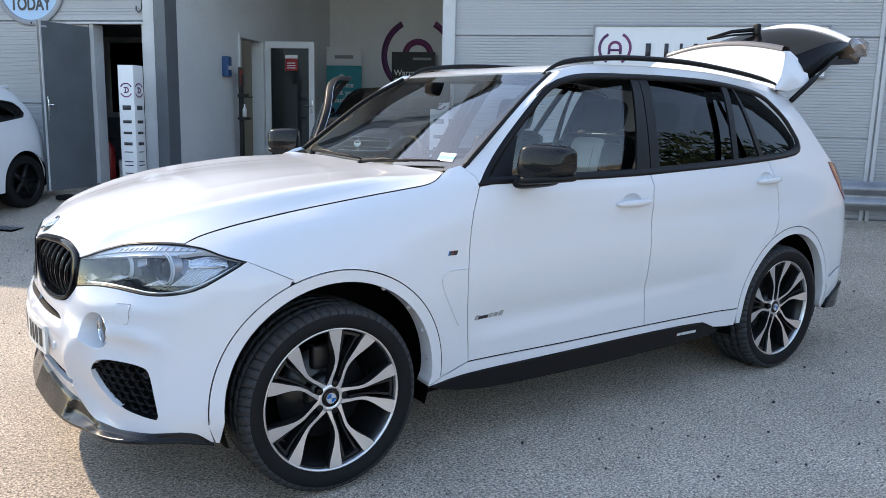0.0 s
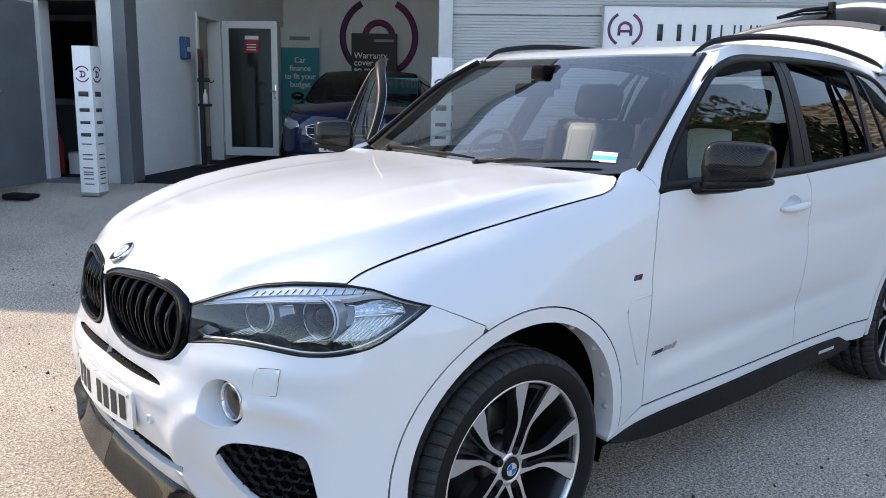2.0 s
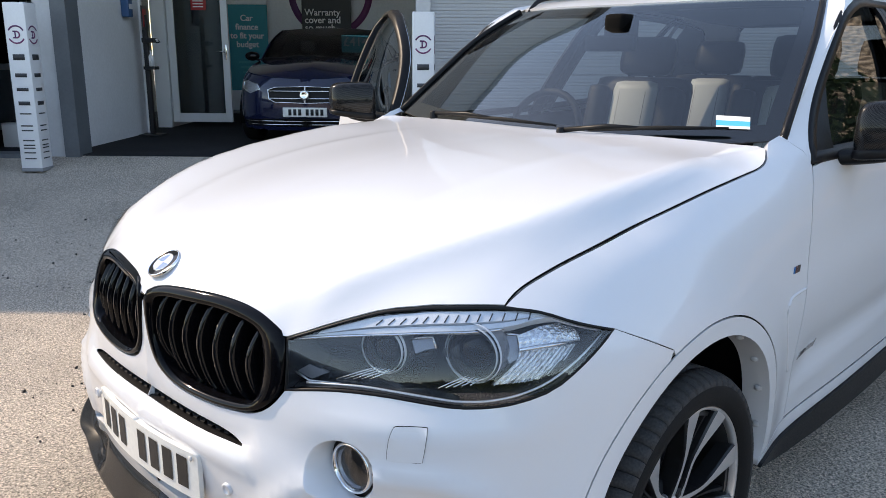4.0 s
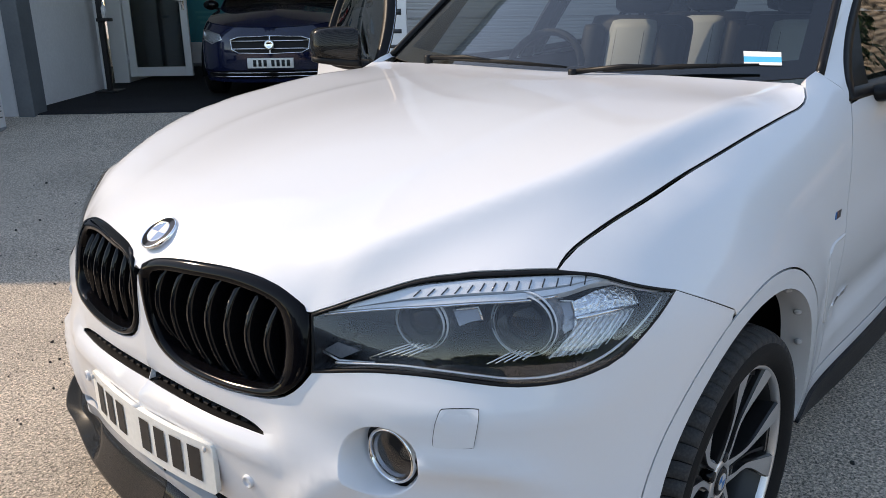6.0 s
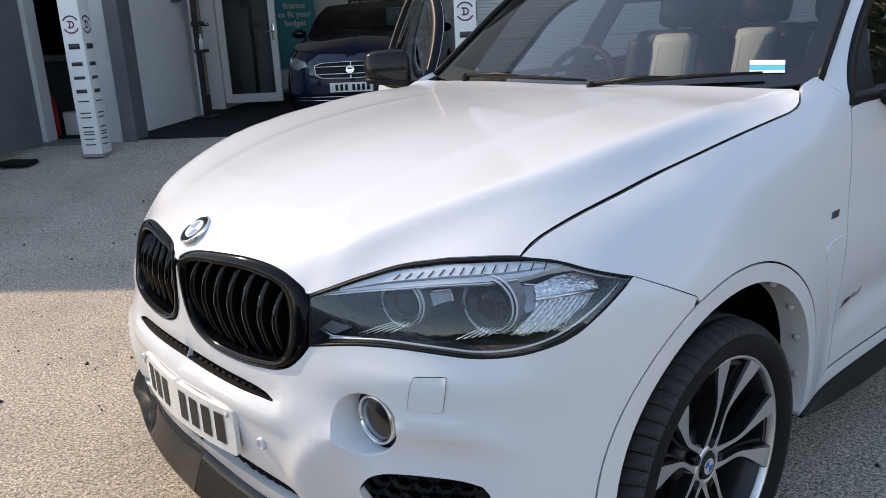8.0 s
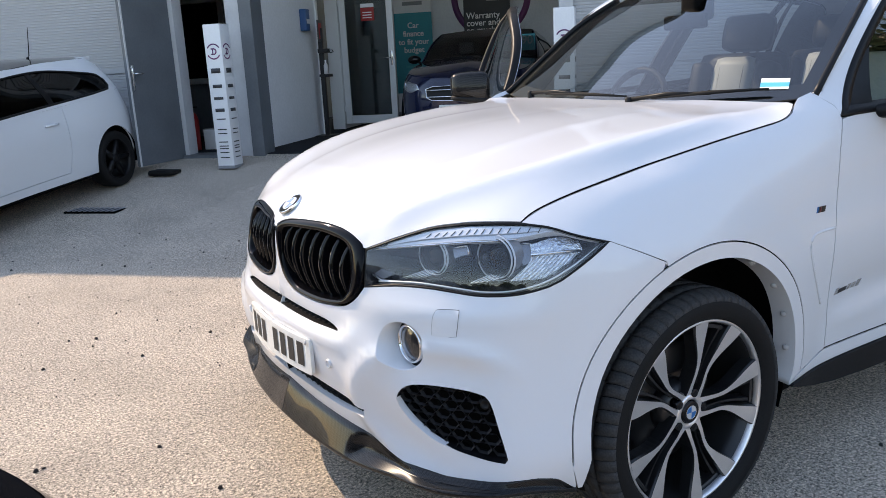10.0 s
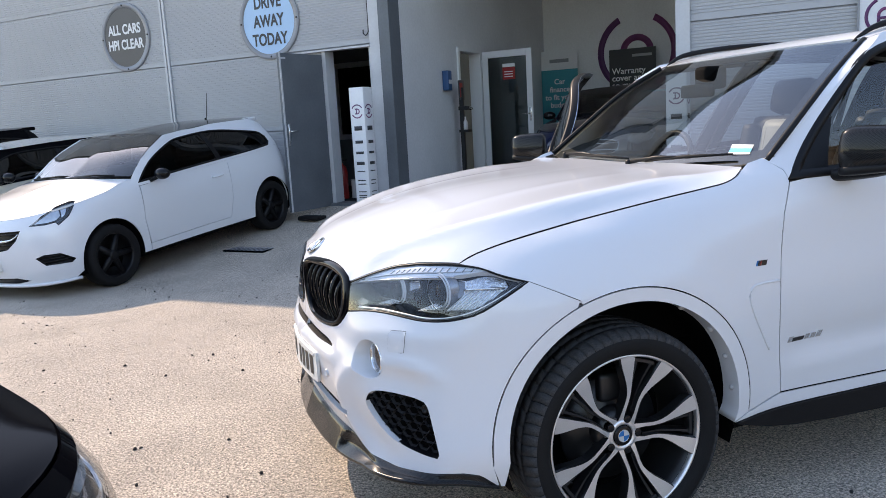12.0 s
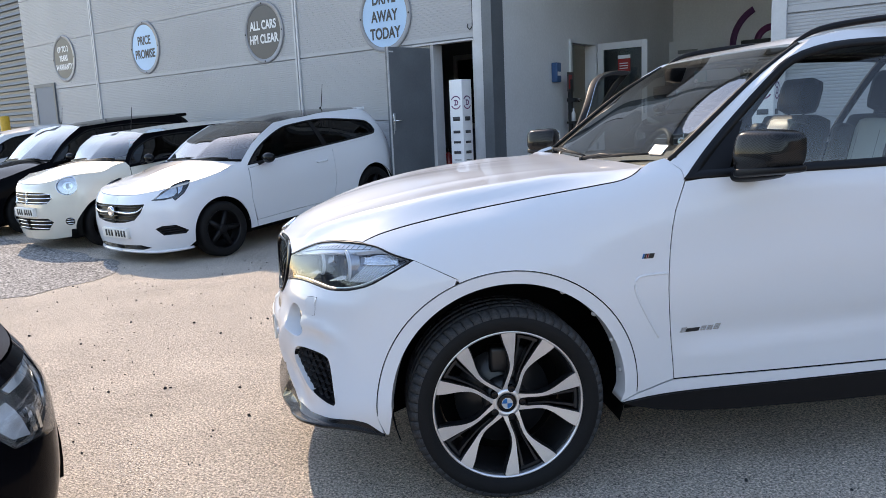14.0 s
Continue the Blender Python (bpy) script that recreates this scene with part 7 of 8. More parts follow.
for z in (0.2, 1.0, 1.85):
    part("hinge", moved(tube([(-0.005, -0.03, z), (-0.005, -0.03, z + 0.10)], 0.012, 8), gm), UPVC, gdoor)
for side in (-0.0155,):
    part("notice", moved(box(bmesh.new(), (0.36, side - 0.004, 1.60), (0.58, side, 1.80)), gm), RED, gdoor, "red notice stuck on the glass", flat=True)
    part("notice_head", moved(box(bmesh.new(), (0.36, side - 0.004, 1.804), (0.58, side, 1.86)), gm), SIGN_WHITE, gdoor, flat=True)
    for z in (1.64, 1.68, 1.72):
        part("notice_bar", moved(boxes(((0.39, side - 0.006, z), (0.54, side - 0.0045, z + 0.014))), gm), SIGN_WHITE, gdoor, flat=True)
for lo, hi in (((8.36, 4.09, 0.42), (8.42, 4.30, 2.62)), ((9.22, 4.09, 0.42), (9.28, 4.30, 2.62)), ((8.42, 4.09, 2.56), (9.22, 4.30, 2.62))):
    part("door_frame", moved(box(bmesh.new(), lo, hi, bevel=0.005), SITE), UPVC, gdoor, flat=True)

dispenser = thing("wall_dispenser", "small blue and white dispenser fixed on the wall", "dispenser", SITE @ Matrix.Translation((7.86, 4.115, 1.93)))
part("case", box(bmesh.new(), (-0.07, -0.10, 0), (0.07, 0, 0.30), bevel=0.015), material("blue_plastic", (0.03, 0.10, 0.24), 0.4), dispenser)
part("label_bar", boxes(((-0.05, -0.104, 0.10), (0.05, -0.1005, 0.16))), SIGN_WHITE, dispenser, flat=True)
stand = thing("gel_stand", "black sanitising gel stand with a white bottle by the wall", "stand", SITE @ Matrix.Translation((8.05, 3.93, FLOOR_Z + 0.012)))
part("base", box(bmesh.new(), (-0.16, -0.14, 0), (0.16, 0.14, 0.02), bevel=0.006), INK, stand)
part("pole", box(bmesh.new(), (-0.03, -0.03, 0.02), (0.03, 0.03, 1.55), bevel=0.005), INK, stand)
part("tray", box(bmesh.new(), (-0.08, -0.12, 0.86), (0.08, 0.03, 0.90), bevel=0.006), INK, stand)
part("bottle", lathe([(0, 0.90), (0.035, 0.90), (0.035, 1.02), (0.012, 1.06), (0.012, 1.10), (0.0, 1.10)], 16, Matrix.Translation((0, -0.05, 0))), SIGN_WHITE, stand)
part("holder", box(bmesh.new(), (-0.07, -0.11, 1.20), (0.07, 0.03, 1.26), bevel=0.006), INK, stand)
part("clip", tube([(0.0, -0.10, 1.24), (0.02, -0.16, 1.24), (0.06, -0.16, 1.21), (0.05, -0.11, 1.20)], 0.009, 8), CHROME, stand)
part("header_board", box(bmesh.new(), (-0.10, -0.012, 1.36), (0.10, 0.0, 1.66), bevel=0.003), SIGN_DARK, stand)
part("header_mark", boxes(((-0.07, -0.016, 1.40), (0.03, -0.0125, 1.62))), RED, stand, flat=True)

banner = thing("banner_stand", "tall teal and white roller banner against the back wall", "banner", SITE @ Matrix.Translation((12.35, 3.74, FLOOR_Z + 0.012)))
BZ = 2.74 - FLOOR_Z
part("teal_cloth", box(bmesh.new(), (-0.006, -0.40, 0.42), (0.006, 0.36, BZ - 0.38)), TEAL, banner, flat=True)
part("white_cloth", box(bmesh.new(), (-0.006, -0.40, BZ - 0.378), (0.006, 0.36, BZ)), SIGN_WHITE, banner, flat=True)
part("white_cloth", box(bmesh.new(), (-0.006, -0.40, 0.06), (0.006, 0.36, 0.418)), SIGN_WHITE, banner, flat=True)
part("cassette", box(bmesh.new(), (-0.08, -0.42, 0), (0.08, 0.38, 0.06), bevel=0.01), GALV, banner)
bm_m = Matrix.Translation((-0.008, -0.02, 0)) @ Matrix(((0, 0, -1, 0), (-1, 0, 0, 0), (0, 1, 0, 0), (0, 0, 0, 1)))
for k, line in enumerate(("Car", "finance", "to fit your", "budget")):
    words(line, 0.15, SIGN_WHITE, bm_m @ Matrix.Translation((0, BZ - 0.62 - 0.155 * k, 0)), banner, "lettering", 0.001, 1.0, 0.003)
for k, w in enumerate((0.36, 0.30, 0.22)):
    part("text_bar", moved(boxes(((-w / 2, BZ - 1.42 - 0.09 * k, 0), (w / 2, BZ - 1.38 - 0.09 * k, 0.002))), bm_m), material("teal_faint", (0.05, 0.34, 0.38), 0.6) if k == 0 else bpy.data.materials["teal_faint"], banner, flat=True)
part("brand_bar", moved(boxes(((-0.20, BZ - 0.24, 0), (0.20, BZ - 0.17, 0.002))), bm_m), SIGN_RIM, banner, flat=True)

wall_mark = thing("wall_emblem", "large purple round mark painted on the back wall", "wall mark")
emblem(on_wall(12.598, 2.21, 2.60), 0.78, wall_mark, 0.003)
board = thing("warranty_board", "dark roller banner with white lettering by the back wall", "banner", SITE @ Matrix.Translation((12.40, 2.26, FLOOR_Z + 0.012)))
part("board_face", box(bmesh.new(), (-0.006, -0.45, 0.06), (0.006, 0.45, 2.65 - FLOOR_Z)), BOARD_BLACK, board, flat=True)
part("cassette", box(bmesh.new(), (-0.08, -0.47, 0), (0.08, 0.47, 0.06), bevel=0.01), GALV, board)
for k, line in enumerate(("Warranty", "cover and", "so much", "more.")):
    words(line, 0.165, SIGN_WHITE, Matrix.Translation((-0.008, 0.40, 0)) @ Matrix(((0, 0, -1, 0), (-1, 0, 0, 0), (0, 1, 0, 0), (0, 0, 0, 1))) @ Matrix.Translation((0, 2.65 - FLOOR_Z - 0.42 - 0.135 * k, 0)), board, "lettering", 0.001, 1.0, 0.002, align="LEFT")
part("brand_bar", boxes(((-0.009, -0.38, 2.65 - FLOOR_Z - 0.16), (-0.0065, 0.0, 2.65 - FLOOR_Z - 0.11))), SIGN_RIM, board, flat=True)

# far end: door, bollard, louvred neighbour
far_door = tagged(new("door_3"), "closed blue-grey steel door in the cladding", "door", kind="structure")
part("door_leaf", moved(box(bmesh.new(), (FRONT - 0.03, 16.45, 0.40), (FRONT - 0.004, 17.35, 2.60), bevel=0.004), SITE), material("blue_grey_door", (0.10, 0.14, 0.20), 0.5, grain=0.04, scale=30), far_door, flat=True)
for lo, hi in (((FRONT - 0.04, 16.38, 0.40), (FRONT - 0.003, 16.449, 2.68)), ((FRONT - 0.04, 17.351, 0.40), (FRONT - 0.003, 17.42, 2.68)), ((FRONT - 0.04, 16.449, 2.601), (FRONT - 0.003, 17.351, 2.68))):
    part("door_frame", moved(box(bmesh.new(), lo, hi), SITE), STEEL_GREY, far_door, flat=True)
bollard = thing("bollard", "yellow steel bollard at the corner of the building", "bollard", SITE @ Matrix.Translation((5.6, 18.6, rise(5.6))))
part("bollard_tube", lathe([(0.0, 1.66), (0.10, 1.64), (0.11, 1.60), (0.11, 0.0)], 20), material("yellow_paint", (0.50, 0.30, 0.02), 0.5, grain=0.1, scale=20), bollard)
neighbour = thing("neighbour_building", "dark grey louvred industrial building beyond the yard", "building")
part("wall", moved(box(bmesh.new(), (9.0, 18.5, 0.0), (9.4, 44.0, 10.0)), SITE), SIGN_DARK, neighbour, flat=True)
louvre = boxes(((-0.06, 0, 0.0), (0.0, 25.0, 0.10)))
me = bpy.data.meshes.new("louvre")
louvre.to_mesh(me)
louvre.free()
me.materials.append(material("louvre_grey", (0.11, 0.12, 0.135), 0.5, grain=0.05, scale=20))
for k in range(48):
    ob = new("louvre", me)
    ob.parent = neighbour
    ob.matrix_basis = SITE @ Matrix.Translation((8.995, 18.7, 0.4 + 0.2 * k)) @ Matrix.Rotation(radians(20), 4, "Y")

# drain grate and dark crumbs on the asphalt
grate = thing("drain_grate", "black slotted drain grate set in the asphalt", "drain", SITE @ Matrix.Translation((3.93, 4.85, rise(3.93) + 0.004)))
part("grate_frame", box(bmesh.new(), (-0.13, -0.30, -0.02), (0.13, 0.30, 0.003)), DARK, grate, flat=True)
for k in range(9):
    part("grate_bar", box(bmesh.new(), (-0.115, -0.27 + 0.064 * k, 0.003), (0.115, -0.24 + 0.064 * k, 0.008), bevel=0.002), SIGN_RIM, grate)
rng = random.Random(4)
bm = bmesh.new()
for k in range(1400):
    x, y = rng.uniform(-4.2, 5.5), rng.uniform(-2.9, 5.2)
    s = x * into.x + y * into.y
    if -0.95 < x < 4.0 and -0.98 < y < 0.98:
        continue
    r = rng.choice((0.003, 0.004, 0.005, 0.006, 0.007, 0.010))
    m = Matrix.Translation((x, y, rise(s) + r * 0.3)) @ Euler((rng.random() * 3, rng.random() * 3, rng.random() * 3)).to_matrix().to_4x4() @ Matrix.Diagonal((r * rng.uniform(0.7, 1.5), r, r * 0.7, 1))
    bmesh.ops.create_icosphere(bm, subdivisions=1, radius=1, matrix=m)
tagged(part("asphalt_crumbs", bm, material("dark_crumb", (0.03, 0.028, 0.027), 0.9), None, "scattered dark crumbs of asphalt on the yard", flat=True), category="debris", kind="stuff")

# ---- round the yard, as the windows mirror it: a layered rock face and trees ----
ROCK = material("layered_rock", (0.30, 0.245, 0.19), 0.9, grain=0.3, scale=5, bump=0.8, blotch=0.3, blotch_scale=0.5)
bands = ROCK.node_tree.nodes.new("ShaderNodeTexWave")
bands.inputs["Scale"].default_value, bands.inputs["Distortion"].default_value, bands.inputs["Detail"].default_value = 1.3, 7.0, 4.0
turned = ROCK.node_tree.nodes.new("ShaderNodeMapping")
turned.inputs["Rotation"].default_value = (0, radians(55), radians(25))
dim = ROCK.node_tree.nodes.new("ShaderNodeMapRange")
dim.inputs["To Min"].default_value, dim.inputs["To Max"].default_value = 0.35, 1.25
mult = ROCK.node_tree.nodes.new("ShaderNodeMix")
mult.data_type, mult.blend_type = "RGBA", "MULTIPLY"
mult.inputs["Factor"].default_value = 1
links = ROCK.node_tree.links
links.new(ROCK.node_tree.nodes.new("ShaderNodeTexCoord").outputs["Object"], turned.inputs["Vector"])
links.new(turned.outputs[0], bands.inputs["Vector"])
links.new(bands.outputs["Fac"], dim.inputs["Value"])
links.new(ROCK.node_tree.nodes["Principled BSDF"].inputs["Base Color"].links[0].from_socket, mult.inputs[6])
links.new(dim.outputs[0], mult.inputs[7])
links.new(mult.outputs[2], ROCK.node_tree.nodes["Principled BSDF"].inputs["Base Color"])
course = curve_points([(30, 7, 9.4), (25, -1, 9.6), (21, -7, 9.0), (15, -14, 7.0), (9, -18, 5.0), (4, -20, 2.6)], 120)
bm = bmesh.new()
rows = []
for j in range(25):
    f = j / 24
    row = []
    for p in course:
        away = Vector((p.x - 3, p.y - 2, 0)).normalized()
        n = noise.noise((p.x * 0.6, p.y * 0.6, f * 5)) * 0.7 + noise.noise((p.x * 2.3, p.y * 2.3, f * 16)) * 0.3
        top = p.z + 0.8 * noise.noise((p.x * 0.4, p.y * 0.4, 9))
        row.append(bm.verts.new(Vector((p.x, p.y, top * min(f * 1.12, 1) - 0.1)) + away * (1.8 * f + n * (0.3 + f) + max(0, f - 0.9) * 40)))
    rows.append(row)
for p, q in zip(rows, rows[1:]):
    for i in range(len(p) - 1):
        bm.faces.new((p[i], p[i + 1], q[i + 1], q[i]))
tagged(part("rock_face", bm, ROCK, None, "brown layered rock face at the yard's far edge", flat=True), category="rock face", kind="structure")
# unseen band of woods, added so lamps and gloss mirror a dark horizon
WOODS = material("far_foliage", (0.045, 0.060, 0.030), 0.9, spec=0.2, grain=0.5, scale=1.2, blotch=0.4, blotch_scale=0.25)
woods = curve_points([(10, -30, 6.0), (-2, -36, 7.5), (-16, -34, 6.5), (-28, -24, 7.5), (-34, -10, 6.5), (-34, 2, 7.0)], 160)
bm = bmesh.new()
rows = []
for j in range(14):
    f = j / 13
    row = []
    for p in woods:
        away = Vector((p.x, p.y, 0)).normalized()
        top = p.z * (0.8 + 0.35 * noise.noise((p.x * 0.25, p.y * 0.25, 3)) + 0.14 * noise.noise((p.x * 1.1, p.y * 1.1, 5)))
        row.append(bm.verts.new(Vector((p.x, p.y, top * math.sin(f * 1.57) - 0.1)) + away * (3.0 * f * f + 1.1 * noise.noise((p.x * 0.7, p.y * 0.7, f * 6)))))
    rows.append(row)
for p, q in zip(rows, rows[1:]):
    for i in range(len(p) - 1):
        bm.faces.new((p[i], p[i + 1], q[i + 1], q[i]))
tagged(part("far_woods", bm, WOODS, None, "unseen dark green woods, added to darken low reflections", flat=True), category="woods", kind="stuff")
LEAF_GREEN = material("shrub_leaf", (0.055, 0.085, 0.03), 0.7, grain=0.35, scale=3, vary=0.3)
BARK = material("bark", (0.09, 0.07, 0.05), 0.9, grain=0.3, scale=20, bump=0.4)
for k, (x, y, h, r) in enumerate(((8.8, -4.0, 5.0, 2.1), (11.5, -6.8, 5.6, 2.2), (6.5, -15, 4.8, 2.0))):
    tree = thing("tree", "leafy green tree beside the yard", "tree", Matrix.Translation((x, y, 0)), "trees round the yard")
    trunk = tube([(0, 0, 0), (0.05, 0.03, h * 0.3), (0.0, 0.1, h * 0.6)], [0.11, 0.08, 0.04], 8)
    part("trunk", trunk, BARK, tree)
    for a in range(4):
        part("limb", tube([(0.03, 0.05, h * (0.22 + 0.07 * a)), (0.5 * r * math.cos(a * 1.7), 0.5 * r * math.sin(a * 1.7), h * (0.45 + 0.06 * a))], [0.05, 0.02], 6), BARK, tree)
    bm = bmesh.new()
    for i in range(4600):
        d = Vector((rng.gauss(0, 1), rng.gauss(0, 1), rng.gauss(0, 0.8)))
        d = d.normalized() * (rng.random() ** 0.4)
        c = Vector((d.x * r, d.y * r * 0.8, h * 0.58 + d.z * h * 0.40 + 0.25 * noise.noise(d * 3)))
        if noise.noise(c * 1.6 + Vector((k * 7, 0, 0))) < -0.25:
            continue
        q = Euler((rng.random() * 6, rng.random() * 6, rng.random() * 6)).to_matrix()
        z = rng.uniform(0.07, 0.14)
        bm.faces.new([bm.verts.new(c + q @ Vector(p) * z) for p in ((-1, 0, 0), (0, -0.45, 0.1), (1, 0, 0), (0, 0.45, 0.1))])
    part("crown", bm, LEAF_GREEN, tree, flat=True)

# ---- the other cars ----
def simple_wheel(parent, r, width, mat, spokes=5, hub_mat=None, steer=0.0):
    hub = thing("wheel", "", "")
    hub.parent = parent
    w = width / 2
    rim = r * 0.72
    part("tyre", lathe([(rim, -w * 0.8), (r * 0.86, -w), (r * 0.96, -w * 0.92), (r, -w * 0.6), (r, w * 0.6), (r * 0.96, w * 0.92), (r * 0.86, w), (rim, w * 0.85)], 40), RUBBER, hub)
    part("rim", lathe([(rim, w * 0.88), (rim * 0.96, w * 0.9), (rim * 0.93, w * 0.6), (rim * 0.9, -w * 0.5), (0, -w * 0.5)], 40), mat, hub)
    for k in range(spokes):
        m = Matrix.Rotation(k * math.tau / spokes, 4, "Z")
        bm = bmesh.new()
        vs = [bm.verts.new(m @ Vector(p)) for p in ((0.04, -0.028, w * 0.62), (rim * 0.95, -0.020, w * 0.8), (rim * 0.95, 0.020, w * 0.8), (0.04, 0.028, w * 0.62), (0.04, -0.034, w * 0.3), (rim * 0.95, -0.026, w * 0.5), (rim * 0.95, 0.026, w * 0.5), (0.04, 0.034, w * 0.3))]
        for f in ((0, 1, 2, 3), (0, 4, 5, 1), (3, 2, 6, 7), (1, 5, 6, 2)):
            bm.faces.new([vs[i] for i in f])
        bmesh.ops.recalc_face_normals(bm, faces=bm.faces)
        part("spoke", bm, hub_mat or mat, hub)
    part("hub_cap", lathe([(0.055, w * 0.3), (0.055, w * 0.66), (0.03, w * 0.72), (0, w * 0.72)], 20), hub_mat or mat, hub)
    return hub


def compact(name, label, place, P, paint, roof_paint, wheel_mat, spokes=5):
    """A parked car from its main sizes: front overhang fo, wheelbase wb, rear overhang ro, half width w, nose height hn, cowl (xc, zc), roof
    front (xr, zr), roof rear (xt, zt), belt heights b0 and b1, tyre radius r."""
    car = thing(name, label, "car", place, "cars parked along the building" if P.get("row") else "")
    fo, wb, ro, w, r = P["fo"], P["wb"], P["ro"], P["w"], P["r"]
    x1 = wb + ro
    hn, (xc, zc), (xr, zr), (xt, zt), b0, b1 = P["hn"], P["cowl"], P["roof_f"], P["roof_r"], P["b0"], P["b1"]
    rw = P.get("rw", 0.70) * w
    blunt = P.get("blunt", 1.0)
    skin = Belt([(-fo, 0), (-fo + 0.012 * blunt, 0.3 * w), (-fo + 0.06 * blunt, 0.58 * w), (-fo + 0.17 * blunt, 0.80 * w), (-fo + 0.36, 0.93 * w), (-0.10, 0.985 * w), (0.5, w), (wb * 0.5, w), (wb, w), (x1 - 0.35, 0.95 * w), (x1 - 0.14, 0.82 * w), (x1 - 0.03, 0.5 * w), (x1, 0)],
                {-fo - 0.6: [(0.18, 0.05), (0.35, 0.01), (0.48, 0), (0.60, 0.015), (hn - 0.06, 0.07), (hn, 0.14), (hn + 0.08, 0.30)],
                 -fo * 0.75: [(0.18, 0.04), (0.35, 0.005), (0.5, 0), (0.62, 0.01), (hn - 0.02, 0.06), (hn + 0.05, 0.13), (hn + 0.12, 0.26)],
                 -0.1: [(0.2, 0.03), (0.4, 0), (0.6, 0), (0.72, 0.01), (zc - 0.14, 0.05), (zc - 0.06, 0.12), (zc, 0.20)],
                 0.55: [(0.2, 0.05), (0.35, 0.03), (0.55, 0.01), (0.7, 0.0), (zc - 0.10, 0.03), (zc, 0.07), (zr, w - rw)],
                 wb * 0.6: [(0.2, 0.05), (0.35, 0.03), (0.55, 0.012), (0.7, 0.0), (b0, 0.03), (b0 + 0.1, 0.055), (zr, w - rw)],
                 wb: [(0.2, 0.03), (0.4, 0.0), (0.7, 0.0), (b1, 0.05), (b1 + 0.12, 0.10), (zt, w - rw * 0.95)],
                 x1 + 0.2: [(0.2, 0.06), (0.4, 0), (0.7, 0.01), (b1, 0.10), (zt, w - rw * 0.85)],
                 x1 + 0.9: [(0.2, 0.06), (0.4, 0), (0.7, 0.02), (b1, 0.12), (zt, 0.30)]})

    def lay(nm, loop, mat, lab="", out=0.0, depth=0.015, step=0.06, holes=(), parent=car):
        ob = part(nm, sheet(loop, lambda u, z: skin.at(u, z, out), step, depth, holes), mat, parent, lab)
        mirrored(ob)
        return ob
    s0, s1 = skin.start, skin.end
    ar = r + 0.055
    gap = 0.004
    d0, d1 = P["door"]
    hood_edge = [(s0 + 0.55, hn + 0.01), (-0.35, hn + 0.06), (0.05, zc - 0.085), (xc - 0.15, zc - 0.035), (xc, zc - 0.015)]
    nose_edge = [(s0, hn - 0.02), (s0 + 0.2, hn - 0.015), (s0 + 0.4, hn - 0.004), (s0 + 0.55, hn + 0.01)]
    belt = [(d0 + 0.02, b0), (wb * 0.5, (b0 * 0.55 + b1 * 0.45)), (wb, b1), (x1 - 0.28, b1 + 0.03)]
    arch_f = arc(0, r, ar, 0, 180, 22)
    arch_r = arc(wb, r, ar, 0, 180, 22)
    sill = P.get("sill", 0.24)
    front = bow(nose_edge, 12) + bow(hood_edge, 12)[1:] + [(d0, zc - 0.01), (d0 - 0.03, 0.6), (d0 + 0.02, sill)] + [(ar, sill)] + arch_f + [(-ar, 0.26), (-ar - 0.1, 0.20), (s0 + 0.3, 0.18), (s0, 0.18)]
    holes = [h for h in P.get("openings", {}).values()]
    absolute = [[(s0 + a, b) for a, b in h] for h in holes]
    lay("front_end", shrink(front, gap / 2), paint, "", holes=absolute)
    for (key, _), loop in zip(P.get("openings", {}).items(), absolute):
        mat = {"lamp": CRYSTAL, "grille": BLACK_TRIM, "fog": BLACK_TRIM, "lower": BLACK_TRIM}[key.split("_")[0]]
        nm = {"lamp": "headlamp", "grille": "grille", "fog": "fog_recess", "lower": "lower_grille"}[key.split("_")[0]]
        lay(nm, loop, LAMP_DARK if nm == "headlamp" else mat, "", out=-0.03, depth=0.0)
        twin(part(nm + "_rim", ring(loop, [(0, 0.0), (0.003, 0.002), (0.008, -0.002), (0.008, -0.03)], skin.at), CHROME if P.get("chrome") and nm in ("grille", "headlamp") else BLACK_TRIM, car))
        if nm == "headlamp":
            for inner, look_of in P.get("lamp_parts", ()):
                lay("lamp_reflector", [(s0 + a, b) for a, b in inner], look_of, "", out=-0.020, depth=0.008, step=0.03)
            if "lamp_parts" not in P:
                lay("lamp_insert", shrink(loop, P.get("lamp_edge", 0.013)), CRYSTAL, "", out=-0.022, depth=0.01)
            lay("lamp_cover", loop, CLEAR, "", out=0.0, depth=0.0).visible_shadow = False
        else:
            zs = sorted({round(z, 3) for _, z in loop})
            for k in range(P.get("bars", 4)):
                z = zs[0] + (zs[-1] - zs[0]) * (k + 0.7) / (P.get("bars", 4) + 0.4)
                us = [u for u in np.arange(min(a for a, _ in loop), max(a for a, _ in loop), 0.01) if inside((u, z), loop)]
                if len(us) > 3:
                    twin(part("grille_bar", tube([skin.at(u, z, -0.006) for u in np.linspace(us[0], us[-1], 6)], 0.007, 6), CHROME if P.get("chrome") else BLACK_GLOSS, car))
    door = [(d0, b0), (d0 - 0.03, 0.6), (d0 + 0.02, sill + 0.08), (d1 - 0.06, sill + 0.09), (d1, 0.55), (d1 + 0.02, b0 + (b1 - b0) * 0.45)] + [(d1 - 0.4, b0 + (b1 - b0) * 0.25)]
    lay("door", shrink(door, gap), paint)
